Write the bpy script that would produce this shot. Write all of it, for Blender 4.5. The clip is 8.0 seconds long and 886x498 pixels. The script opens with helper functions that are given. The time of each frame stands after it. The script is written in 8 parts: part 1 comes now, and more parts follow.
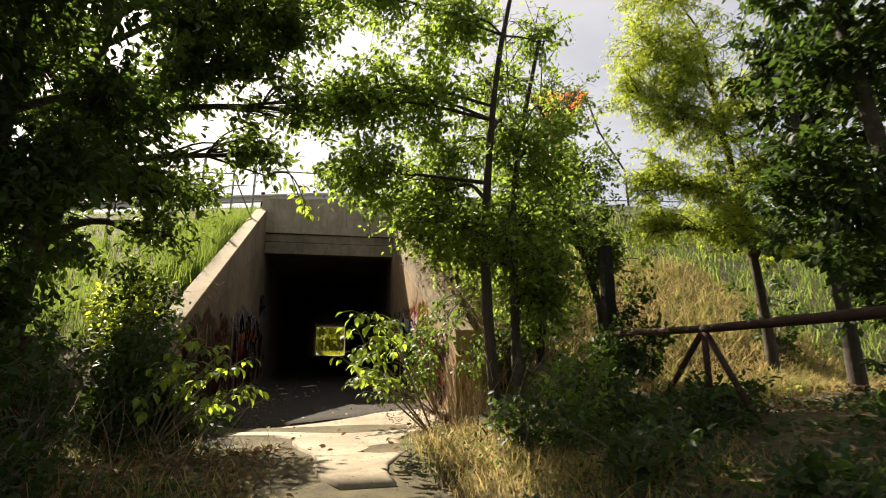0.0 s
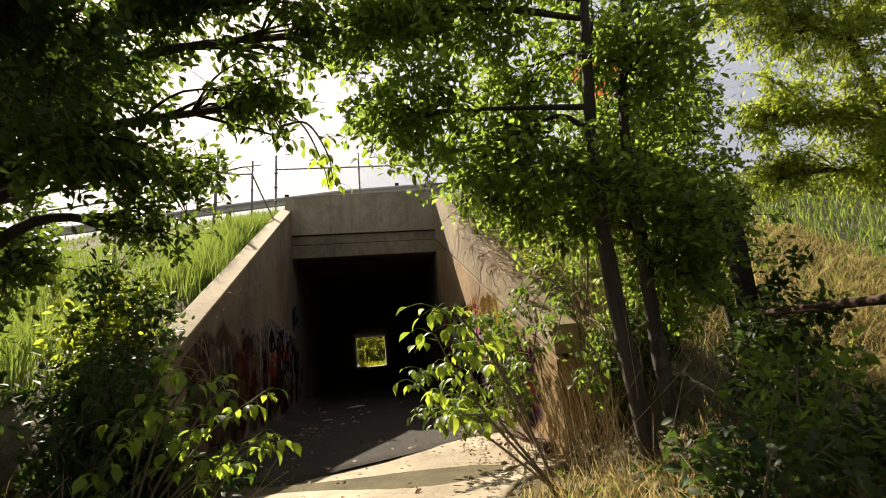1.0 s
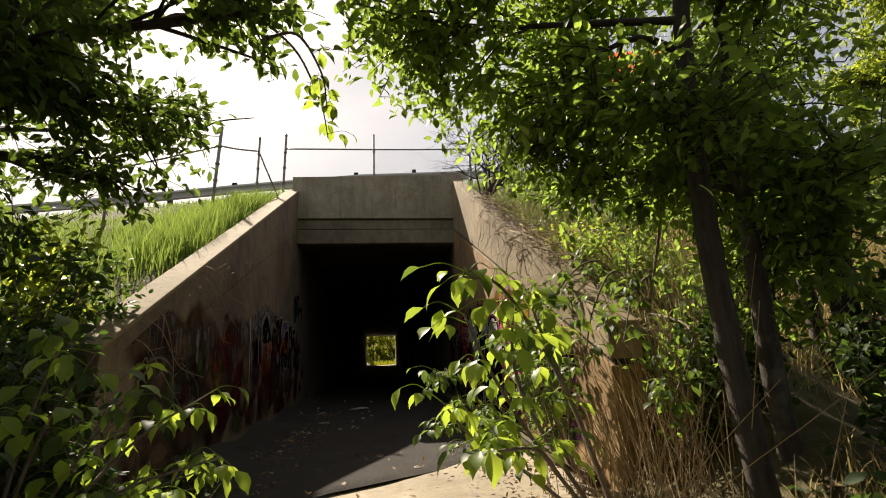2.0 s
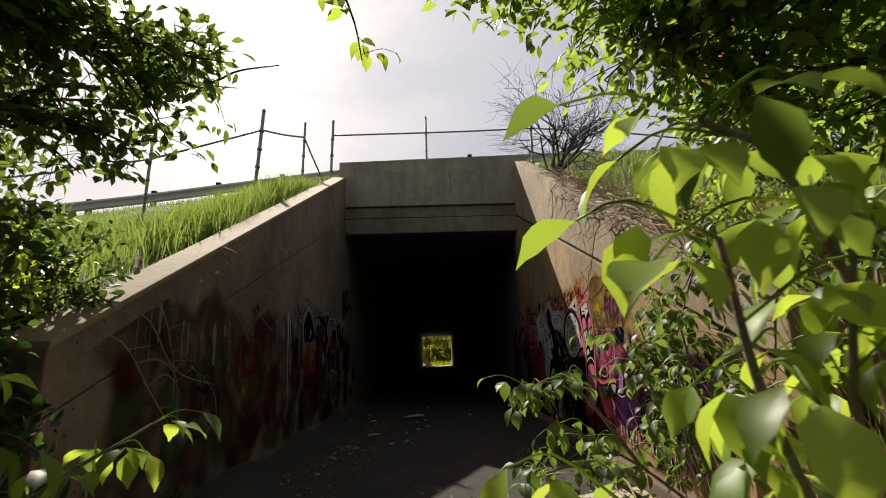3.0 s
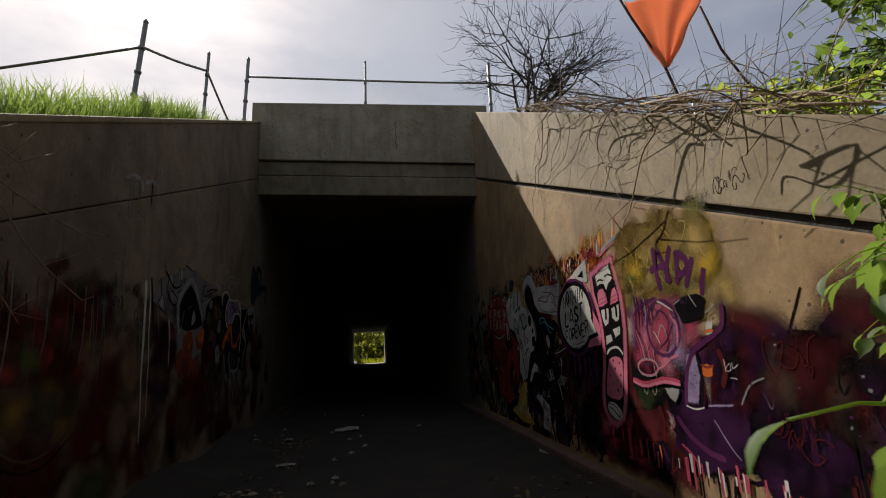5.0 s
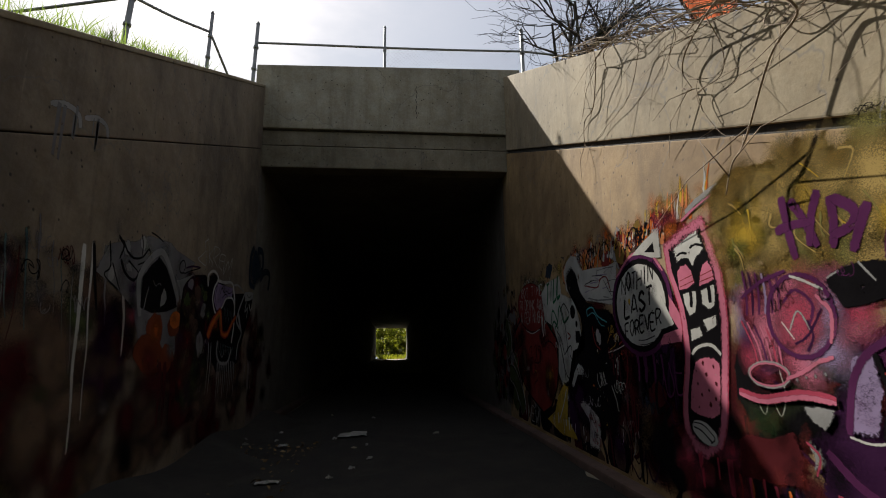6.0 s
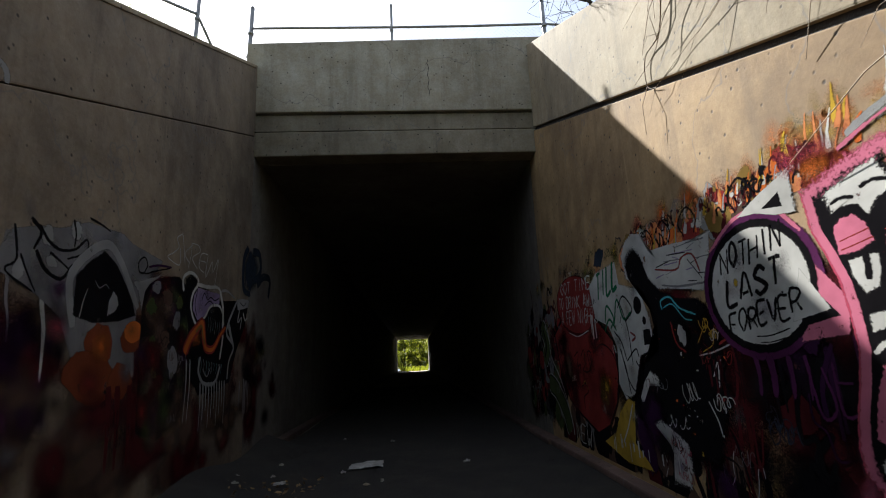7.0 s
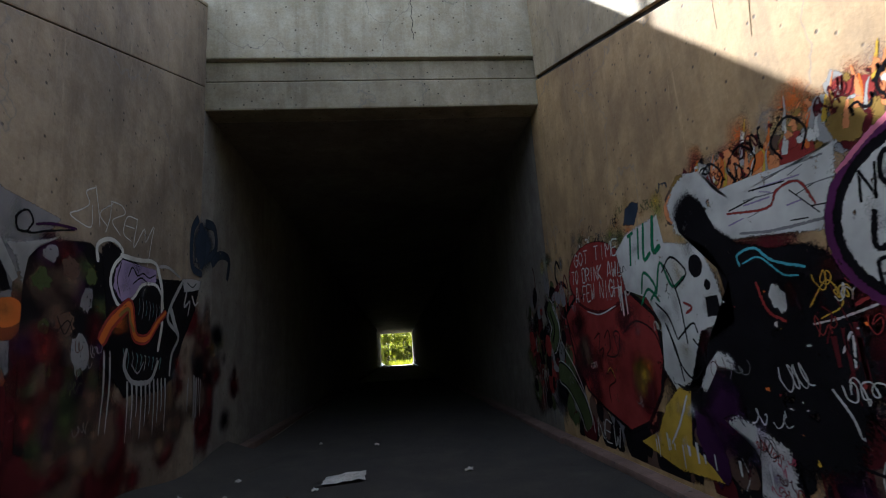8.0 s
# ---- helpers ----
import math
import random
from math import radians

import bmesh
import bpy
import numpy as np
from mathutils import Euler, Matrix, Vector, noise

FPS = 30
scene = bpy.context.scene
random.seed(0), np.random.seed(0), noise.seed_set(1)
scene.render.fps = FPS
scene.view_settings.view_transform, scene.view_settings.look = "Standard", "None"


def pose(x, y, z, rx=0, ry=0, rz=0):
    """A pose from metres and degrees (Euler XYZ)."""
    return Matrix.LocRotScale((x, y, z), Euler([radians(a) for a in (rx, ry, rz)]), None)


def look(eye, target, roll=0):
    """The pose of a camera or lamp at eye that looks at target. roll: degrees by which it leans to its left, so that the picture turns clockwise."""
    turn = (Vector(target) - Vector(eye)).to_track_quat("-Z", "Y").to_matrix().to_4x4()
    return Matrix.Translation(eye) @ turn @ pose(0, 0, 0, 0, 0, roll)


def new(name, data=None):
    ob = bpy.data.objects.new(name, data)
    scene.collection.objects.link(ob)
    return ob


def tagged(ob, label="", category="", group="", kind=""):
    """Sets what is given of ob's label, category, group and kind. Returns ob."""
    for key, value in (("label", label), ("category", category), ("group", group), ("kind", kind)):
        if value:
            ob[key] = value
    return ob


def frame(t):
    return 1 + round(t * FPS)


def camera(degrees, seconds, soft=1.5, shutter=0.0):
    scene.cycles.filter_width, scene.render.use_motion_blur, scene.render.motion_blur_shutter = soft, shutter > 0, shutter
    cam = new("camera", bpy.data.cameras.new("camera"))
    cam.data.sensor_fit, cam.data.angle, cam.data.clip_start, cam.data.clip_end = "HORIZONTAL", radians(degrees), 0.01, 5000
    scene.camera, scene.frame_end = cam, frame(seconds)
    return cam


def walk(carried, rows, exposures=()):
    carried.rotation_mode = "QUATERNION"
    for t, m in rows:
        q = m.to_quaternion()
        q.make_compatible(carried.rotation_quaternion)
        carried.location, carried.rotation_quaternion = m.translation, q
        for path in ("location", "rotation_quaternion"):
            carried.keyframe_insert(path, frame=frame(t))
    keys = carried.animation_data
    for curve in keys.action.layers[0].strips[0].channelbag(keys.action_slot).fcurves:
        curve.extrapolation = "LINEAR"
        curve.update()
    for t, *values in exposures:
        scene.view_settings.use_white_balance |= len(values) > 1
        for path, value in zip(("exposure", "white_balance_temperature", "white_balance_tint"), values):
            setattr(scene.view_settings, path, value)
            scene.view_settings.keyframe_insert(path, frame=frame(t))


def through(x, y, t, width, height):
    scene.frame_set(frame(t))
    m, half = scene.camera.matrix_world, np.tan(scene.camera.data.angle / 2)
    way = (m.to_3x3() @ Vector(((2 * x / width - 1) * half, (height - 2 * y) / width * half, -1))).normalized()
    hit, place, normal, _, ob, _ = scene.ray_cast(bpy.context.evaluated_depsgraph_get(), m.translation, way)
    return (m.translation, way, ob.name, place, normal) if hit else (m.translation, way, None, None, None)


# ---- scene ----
cam = camera(83.3, 8.0, soft=1.0, shutter=0.15)
PATH = [
    (0, (0.129, -14.685, 1.05), (0.553, -12.769, 1.434), -0.3),
    (0.3, (0.099, -14.119, 1.071), (0.412, -12.177, 1.434), -1),
    (0.5, (0.079, -13.741, 1.085), (0.328, -11.788, 1.434), -1.4),
    (0.8, (0.034, -13.116, 1.098), (0.34, -11.181, 1.502), -3.4),
    (1, (0.004, -12.699, 1.107), (0.31, -10.764, 1.508), -4.8),
    (1.2, (0.078, -12.403, 1.111), (0.287, -10.456, 1.518), -1.7),
    (2.3, (0.094, -11.18, 1.043), (0.348, -9.24, 1.458), -2.2),
    (2.5, (0.117, -10.911, 1.036), (0.254, -8.959, 1.45), -2.6),
    (2.7, (0.099, -10.663, 1.055), (0.125, -8.713, 1.495), -2.2),
    (3, (0.073, -10.292, 1.083), (0.105, -8.338, 1.506), -1.7),
    (3.3, (0.011, -9.993, 1.089), (0.172, -8.06, 1.575), -2.4),
    (3.5, (-0.031, -9.794, 1.093), (0.159, -7.859, 1.56), -2.9),
    (3.7, (-0.052, -9.555, 1.067), (0.13, -7.61, 1.495), -3.7),
    (4, (-0.084, -9.196, 1.028), (0.1, -7.271, 1.537), -4.8),
    (4.2, (-0.079, -8.99, 1.039), (0.107, -7.055, 1.511), -3.2),
    (5.3, (-0.021, -7.803, 1.045), (0.288, -5.868, 1.445), -2.5),
    (5.5, (0.044, -7.573, 1.043), (0.228, -5.622, 1.44), -2.8),
    (5.8, (0.072, -7.296, 1.027), (0.25, -5.334, 1.373), -1.6),
    (6, (0.09, -7.111, 1.017), (0.292, -5.161, 1.414), -0.8),
    (6.2, (0.094, -6.911, 1.024), (0.318, -4.965, 1.427), -1.6),
    (6.5, (0.101, -6.612, 1.035), (0.274, -4.655, 1.411), -2.7),
    (6.7, (0.115, -6.403, 1.027), (0.281, -4.453, 1.442), -2.7),
    (7, (0.137, -6.089, 1.016), (0.266, -4.141, 1.454), -2.6),
    (7.2, (0.118, -5.89, 1.004), (0.264, -3.938, 1.415), -2.9),
    (7.5, (0.09, -5.592, 0.985), (0.302, -3.66, 1.458), -3.4),
    (7.7, (0.094, -5.398, 0.976), (0.361, -3.457, 1.38), -3.6),
    (8, (0.101, -5.107, 0.963), (0.301, -3.16, 1.373), -3.9),
]
walk(cam, [(t, look(eye, target, roll)) for t, eye, target, roll in PATH],
     exposures=[(0, 1.5, 7300, 12), (0.6, 1.4, 7300, 12), (1.2, 1.3, 7300, 12), (2.5, 1.0, 6900, 13), (3.2, 0.8, 6600, 14), (4.2, 0.5, 6300, 14), (5.5, 0.5, 6200, 11), (6.0, 0.8, 6100, 10), (7.0, 1.7, 5650, 9), (8.0, 2.7, 5400, 10)])

# ---- light ----
# the sun stands ahead of the camera, to its left, above the road
SUN = Vector((-0.48, 0.97, 0.985)).normalized()
sun = new("sun", bpy.data.lights.new("sun", "SUN"))
sun.data.energy, sun.data.angle, sun.data.color = 5.0, radians(0.6), (1.0, 0.93, 0.80)
sun.matrix_world = look(SUN * 60, (0, 0, 0))

world = bpy.data.worlds.new("world")
scene.world = world
world.use_nodes = True
sky = world.node_tree.nodes.new("ShaderNodeTexSky")
sky.sky_type, sky.sun_disc = "NISHITA", False
sky.sun_elevation = math.asin(SUN.z)
sky.sun_rotation = math.atan2(SUN.x, SUN.y)
sky.air_density, sky.dust_density, sky.ozone_density = 1.0, 5.0, 1.0
back = world.node_tree.nodes["Background"]
back.inputs["Strength"].default_value = 0.045
# thin bright cloud over the blue
veil = world.node_tree.nodes.new("ShaderNodeTexNoise")
veil.inputs["Scale"].default_value, veil.inputs["Detail"].default_value = 2.2, 6
lay = world.node_tree.nodes.new("ShaderNodeMapping")
lay.inputs["Scale"].default_value = (1, 1, 2.5)
gen = world.node_tree.nodes.new("ShaderNodeTexCoord")
cover = world.node_tree.nodes.new("ShaderNodeMapRange")
cover.inputs["From Min"].default_value, cover.inputs["From Max"].default_value = 0.30, 0.62
cover.inputs["To Min"].default_value, cover.inputs["To Max"].default_value = 0.35, 0.85
blend = world.node_tree.nodes.new("ShaderNodeMix")
blend.data_type = "RGBA"
blend.inputs[7].default_value = (7.6, 8.0, 8.8, 1)
for a, b in ((gen.outputs["Generated"], lay.inputs[0]), (lay.outputs[0], veil.inputs["Vector"]), (veil.outputs["Fac"], cover.inputs["Value"]),
             (cover.outputs[0], blend.inputs[0]), (sky.outputs[0], blend.inputs[6]), (blend.outputs[2], back.inputs[0])):
    world.node_tree.links.new(a, b)

# ---- materials ----


class Nodes:
    """A short way to write node trees."""

    def __init__(self, name):
        self.mat = bpy.data.materials.new(name)
        self.mat.use_nodes = True
        self.tree = self.mat.node_tree
        self.bsdf = self.tree.nodes["Principled BSDF"]
        self.out = self.tree.nodes["Material Output"]
        self.coord = self.tree.nodes.new("ShaderNodeTexCoord").outputs["Object"]

    def node(self, kind, **sets):
        n = self.tree.nodes.new(kind)
        for k, v in sets.items():
            n.inputs[k.replace("_", " ")].default_value = v
        return n

    def link(self, a, b):
        self.tree.links.new(a, b)

    def scaled(self, size):
        m = self.node("ShaderNodeMapping")
        m.inputs["Scale"].default_value = size
        self.link(self.coord, m.inputs["Vector"])
        return m.outputs[0]

    def noise(self, scale, detail=4.0, rough=0.6, vector=None):
        n = self.node("ShaderNodeTexNoise", Scale=scale, Detail=detail, Roughness=rough)
        self.link(vector or self.coord, n.inputs["Vector"])
        return n.outputs["Fac"]

    def ramp(self, fac, stops):
        r = self.node("ShaderNodeValToRGB")
        el = r.color_ramp.elements
        while len(el) < len(stops):
            el.new(0.5)
        for e, (p, c) in zip(el, stops):
            e.position, e.color = p, (*c, 1) if len(c) == 3 else c
        self.link(fac, r.inputs[0])
        return r.outputs[0]

    def grey(self, fac, a, b):
        return self.ramp(fac, [(a, (0, 0, 0)), (b, (1, 1, 1))])

    def mix(self, fac, a, b, how="MIX"):
        m = self.tree.nodes.new("ShaderNodeMix")
        m.data_type, m.blend_type = "RGBA", how
        for slot, v in ((0, fac), (6, a), (7, b)):
            if isinstance(v, (int, float)):
                m.inputs[slot].default_value = v
            elif isinstance(v, tuple):
                m.inputs[slot].default_value = (*v, 1)
            else:
                self.link(v, m.inputs[slot])
        return m.outputs[2]

    def bump(self, height, strength, distance=0.01):
        b = self.node("ShaderNodeBump", Strength=strength, Distance=distance)
        self.link(height, b.inputs["Height"])
        self.link(b.outputs[0], self.bsdf.inputs["Normal"])

    def colour(self, c, rough=0.8, metal=0.0):
        if isinstance(c, tuple):
            self.bsdf.inputs["Base Color"].default_value = (*c, 1)
        else:
            self.link(c, self.bsdf.inputs["Base Color"])
        self.bsdf.inputs["Roughness"].default_value = rough
        self.bsdf.inputs["Metallic"].default_value = metal
        return self.mat


def concrete(name, light, dark, stain):
    n = Nodes(name)
    big = n.noise(0.7, 5, 0.65)
    c = n.mix(n.grey(big, 0.38, 0.62), dark, light)
    streak = n.noise(1.0, 5, 0.7, n.scaled((3.2, 3.2, 0.22)))
    c = n.mix(n.grey(streak, 0.50, 0.72), c, n.mix(0.5, c, stain))
    fine = n.noise(38, 5, 0.7)
    c = n.mix(n.grey(fine, 0.25, 0.8), n.mix(0.8, c, (0.62, 0.6, 0.56), "MULTIPLY"), c)
    cell = n.node("ShaderNodeTexVoronoi", Scale=11.0, Randomness=1.0)
    n.link(n.coord, cell.inputs["Vector"])
    pit = n.grey(cell.outputs["Distance"], 0.07, 0.14)
    c = n.mix(pit, n.mix(1.0, c, (0.22, 0.20, 0.18), "MULTIPLY"), c)
    mid = n.noise(5.5, 6, 0.75)
    c = n.mix(n.grey(mid, 0.42, 0.62), n.mix(1.0, c, (0.85, 0.81, 0.74), "MULTIPLY"), c)
    chalk = n.noise(1.0, 6, 0.8, n.scaled((9, 9, 1.1)))
    c = n.mix(n.grey(chalk, 0.62, 0.72), c, n.mix(0.55, c, light))
    scratch = n.noise(1.0, 3, 0.6, n.scaled((2.5, 1.3, 70)))
    c = n.mix(n.grey(scratch, 0.70, 0.76), c, n.mix(0.4, c, stain))
    crack = n.node("ShaderNodeTexVoronoi", Scale=0.55, Randomness=1.0)
    crack.feature = "DISTANCE_TO_EDGE"
    warp = n.node("ShaderNodeVectorMath")
    wob = n.node("ShaderNodeTexNoise", Scale=2.0, Detail=4.0)
    n.link(n.coord, wob.inputs["Vector"])
    n.link(n.coord, warp.inputs[0])
    n.link(wob.outputs["Color"], warp.inputs[1])
    n.link(warp.outputs[0], crack.inputs["Vector"])
    line = n.grey(crack.outputs["Distance"], 0.0, 0.006)
    c = n.mix(line, n.mix(0.6, c, (0.10, 0.09, 0.08)), c)
    n.bump(n.mix(0.35, n.mix(0.5, fine, mid), pit), 0.5, 0.008)
    return n.colour(c, 0.88)


def blotchy(name, stops, scale, rough=0.9, relief=0.5, fine=30):
    n = Nodes(name)
    c = n.ramp(n.noise(scale, 6, 0.7), stops)
    f = n.noise(fine, 5, 0.7)
    c = n.mix(n.grey(f, 0.3, 0.75), n.mix(0.8, c, (0.5, 0.47, 0.44), "MULTIPLY"), c)
    n.bump(f, relief, 0.02)
    return n.colour(c, rough)


def leafy(name, dark, light, glow, through=0.5, rough=0.45):
    """Leaves: each one of its own tone, with light that shines through."""
    n = Nodes(name)
    geo = n.tree.nodes.new("ShaderNodeNewGeometry").outputs["Random Per Island"]
    own = n.tree.nodes.new("ShaderNodeObjectInfo").outputs["Random"]
    tone = n.tree.nodes.new("ShaderNodeMath")
    tone.operation = "FRACT"
    add = n.tree.nodes.new("ShaderNodeMath")
    n.link(geo, add.inputs[0])
    n.link(own, add.inputs[1])
    n.link(add.outputs[0], tone.inputs[0])
    c = n.mix(tone.outputs[0], dark, light)
    spot = n.noise(22, 3, 0.6)
    c = n.mix(n.grey(spot, 0.35, 0.7), n.mix(1.0, c, (0.72, 0.75, 0.6), "MULTIPLY"), c)
    n.colour(c, rough)
    n.bsdf.inputs["Specular IOR Level"].default_value = 0.3
    tr = n.node("ShaderNodeBsdfTranslucent")
    n.link(n.mix(tone.outputs[0], n.mix(0.5, glow, dark), glow), tr.inputs["Color"])
    m = n.node("ShaderNodeMixShader", Fac=through)
    n.link(n.bsdf.outputs[0], m.inputs[1])
    n.link(tr.outputs[0], m.inputs[2])
    n.link(m.outputs[0], n.out.inputs["Surface"])
    return n.mat


def bark(name, dark, light):
    n = Nodes(name)
    v = n.scaled((1, 1, 0.18))
    f = n.noise(28, 6, 0.7, v)
    c = n.ramp(f, [(0.3, dark), (0.7, light)])
    lich = n.noise(3.0, 4, 0.6)
    c = n.mix(n.grey(lich, 0.58, 0.72), c, n.mix(0.5, c, (0.16, 0.18, 0.12)))
    n.bump(f, 0.8, 0.012)
    return n.colour(c, 0.92)


def painted(name, c, fuzz=0.011):
    """Spray paint on rough concrete: faded, flaked, with a soft dusty rim of the given width."""
    n = Nodes(name)
    n.colour(n.mix(n.grey(n.noise(2.2, 4, 0.6), 0.3, 0.7), tuple(x * 0.5 for x in c), c), 0.75)
    n.bsdf.inputs["Specular IOR Level"].default_value = 0.0
    n.bump(n.noise(60, 3, 0.6), 0.25, 0.003)
    core = n.tree.nodes.new("ShaderNodeAttribute")
    core.attribute_name = "core"

    def calc(op, p, q):
        m = n.tree.nodes.new("ShaderNodeMath")
        m.operation = op
        for slot, v in enumerate((p, q)):
            if isinstance(v, (int, float)):
                m.inputs[slot].default_value = v
            else:
                n.link(v, m.inputs[slot])
        return m.outputs[0]

    rim = calc("DIVIDE", core.outputs["Fac"], fuzz)
    grain = calc("MULTIPLY", calc("SUBTRACT", n.noise(70 if fuzz < 0.03 else 190, 3, 0.7), 0.5), 1.8 if fuzz < 0.03 else 2.6)
    solid = n.grey(calc("ADD", rim, grain), 0.35, 0.75) if fuzz < 0.03 else n.grey(calc("ADD", rim, grain), 0.05, 1.0)
    flake = n.grey(n.noise(7, 7, 0.78), 0.62, 0.66)
    alpha = calc("MULTIPLY", solid, calc("SUBTRACT", 1.0, calc("MULTIPLY", flake, 0.85)))
    clear = n.node("ShaderNodeBsdfTransparent")
    m = n.node("ShaderNodeMixShader")
    n.link(alpha, m.inputs[0])
    n.link(clear.outputs[0], m.inputs[1])
    n.link(n.bsdf.outputs[0], m.inputs[2])
    n.link(m.outputs[0], n.out.inputs["Surface"])
    return n.mat


CONCRETE = concrete("wall_concrete", (0.385, 0.25, 0.108), (0.22, 0.137, 0.058), (0.095, 0.056, 0.026))
# stained, and darker than the sunlit wall's: part of its shade is in the colour
SHADED_STAINED = concrete("shaded_stained_concrete", (0.26, 0.20, 0.135), (0.12, 0.092, 0.064), (0.06, 0.042, 0.028))
COPING = concrete("coping_concrete", (0.36, 0.29, 0.18), (0.24, 0.187, 0.11), (0.10, 0.072, 0.042))
HEADWALL = concrete("headwall_concrete", (0.44, 0.40, 0.31), (0.29, 0.26, 0.195), (0.11, 0.095, 0.065))
LINTEL = concrete("dark_lintel_concrete", (0.30, 0.265, 0.195), (0.17, 0.148, 0.105), (0.07, 0.06, 0.04))
SLAB = concrete("slab_concrete", (0.44, 0.385, 0.30), (0.28, 0.24, 0.175), (0.16, 0.12, 0.08))
KERB = concrete("stained_kerb_concrete", (0.15, 0.09, 0.07), (0.085, 0.05, 0.04), (0.03, 0.02, 0.018))
# darker than the outer concrete: the barrel's shade is put into the colour
INNER = concrete("shaded_barrel_concrete", (0.20, 0.18, 0.15), (0.12, 0.105, 0.09), (0.06, 0.05, 0.04))
JOINT = blotchy("joint_filler", [(0.3, (0.02, 0.018, 0.016)), (0.7, (0.05, 0.045, 0.04))], 6)
SOIL = blotchy("soil_and_litter", [(0.28, (0.04, 0.032, 0.016)), (0.5, (0.10, 0.085, 0.038)), (0.72, (0.17, 0.145, 0.065))], 2.6, 0.95, 0.9, 46)
# dirt kept far darker than the soil, with floor shade put into its colour
SHADED_DIRT = blotchy("shaded_dirt", [(0.28, (0.010, 0.008, 0.006)), (0.5, (0.022, 0.017, 0.012)), (0.72, (0.042, 0.034, 0.024))], 2.6, 0.95, 0.9, 46)
ROAD = blotchy("asphalt", [(0.3, (0.045, 0.045, 0.046)), (0.7, (0.07, 0.07, 0.068))], 3, 0.9, 0.4, 90)
BARK = bark("tree_bark", (0.018, 0.014, 0.011), (0.07, 0.056, 0.043))
BARK_GREY = bark("shrub_bark", (0.08, 0.06, 0.045), (0.24, 0.19, 0.14))
TWIG = bark("dry_twig", (0.13, 0.09, 0.06), (0.34, 0.25, 0.17))
STALK = bark("dry_stalk", (0.26, 0.18, 0.09), (0.48, 0.36, 0.20))
LEAF = leafy("tree_leaf", (0.034, 0.070, 0.018), (0.105, 0.17, 0.036), (0.42, 0.59, 0.085), 0.52, 0.45)
# the next two are darker copies of tree_leaf, with shade put into the green
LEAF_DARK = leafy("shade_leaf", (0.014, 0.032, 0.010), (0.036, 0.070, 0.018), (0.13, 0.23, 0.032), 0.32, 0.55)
LEAF_MID = leafy("sapling_leaf", (0.022, 0.046, 0.012), (0.060, 0.10, 0.022), (0.24, 0.36, 0.05), 0.40, 0.5)
LEAF_LIGHT = leafy("young_leaf", (0.09, 0.16, 0.022), (0.20, 0.30, 0.05), (0.52, 0.66, 0.07), 0.48)
LEAF_FEATHER = leafy("feathery_leaf", (0.06, 0.11, 0.018), (0.14, 0.22, 0.036), (0.60, 0.70, 0.075), 0.55, 0.36)
LEAF_FAR = leafy("far_leaf", (0.06, 0.075, 0.006), (0.13, 0.145, 0.010), (0.34, 0.36, 0.016), 0.5)
GRASS_FAR = leafy("far_grass", (0.10, 0.115, 0.010), (0.17, 0.18, 0.016), (0.34, 0.36, 0.02), 0.5)
GRASS = leafy("tall_grass", (0.085, 0.145, 0.026), (0.165, 0.24, 0.05), (0.35, 0.47, 0.085), 0.45)
STRAW = leafy("dry_grass", (0.19, 0.14, 0.055), (0.40, 0.31, 0.14), (0.66, 0.52, 0.22), 0.45, 0.7)
DEAD_LEAF = leafy("dead_leaf", (0.09, 0.055, 0.03), (0.30, 0.20, 0.10), (0.30, 0.18, 0.08), 0.2, 0.7)
STEEL = blotchy("galvanised_steel", [(0.3, (0.20, 0.20, 0.19)), (0.7, (0.34, 0.34, 0.33))], 8, 0.5, 0.1, 60)
STEEL.node_tree.nodes["Principled BSDF"].inputs["Metallic"].default_value = 0.6
BEAM = blotchy("weathered_beam", [(0.3, (0.36, 0.36, 0.35)), (0.7, (0.52, 0.52, 0.5))], 4, 0.55, 0.1, 60)
RUST = blotchy("rusty_steel", [(0.25, (0.025, 0.011, 0.008)), (0.55, (0.06, 0.022, 0.013)), (0.8, (0.10, 0.045, 0.024))], 9, 0.85, 0.5, 50)
TIMBER = bark("weathered_post", (0.006, 0.0055, 0.005), (0.018, 0.015, 0.012))
PAPER = blotchy("dirty_paper", [(0.3, (0.22, 0.21, 0.185)), (0.7, (0.50, 0.48, 0.44))], 12, 0.8, 0.3, 60)
CLOTH = leafy("orange_mesh_cloth", (0.70, 0.27, 0.15), (0.80, 0.38, 0.24), (0.92, 0.48, 0.30), 0.62, 0.8)

# ---- mesh tools ----
HALF, SOFFIT, TOP = 1.83, 3.68, 5.35     # the culvert's half width, its height, the headwall's top
FAR = 54.6                               # its far end
WING = -7.8                              # where the wing walls end
rng = np.random.default_rng(7)
rnd = random.Random(11)


def thing(name, label, category, place=(0, 0, 0), group="", kind=""):
    ob = new(name)
    ob.location = place
    ob.empty_display_size = 0.1
    return tagged(ob, label, category, group, kind)


def part(name, bm, material, parent=None, label=""):
    me = bpy.data.meshes.new(name)
    bm.normal_update()
    bm.to_mesh(me)
    bm.free()
    return hang(name, me, material, parent, label)


def hang(name, me, material, parent=None, label=""):
    if material:
        me.materials.clear()
        me.materials.append(material)
    ob = new(name, me)
    if parent:
        ob.parent = parent
        ob.matrix_parent_inverse = Matrix.Translation(-parent.location)
    return tagged(ob, label) if label else ob


def raw(name, verts, faces, smooth=False):
    me = bpy.data.meshes.new(name)
    me.from_pydata([tuple(v) for v in verts], [], [tuple(f) for f in faces])
    me.validate()
    if smooth:
        me.shade_smooth()
    return me


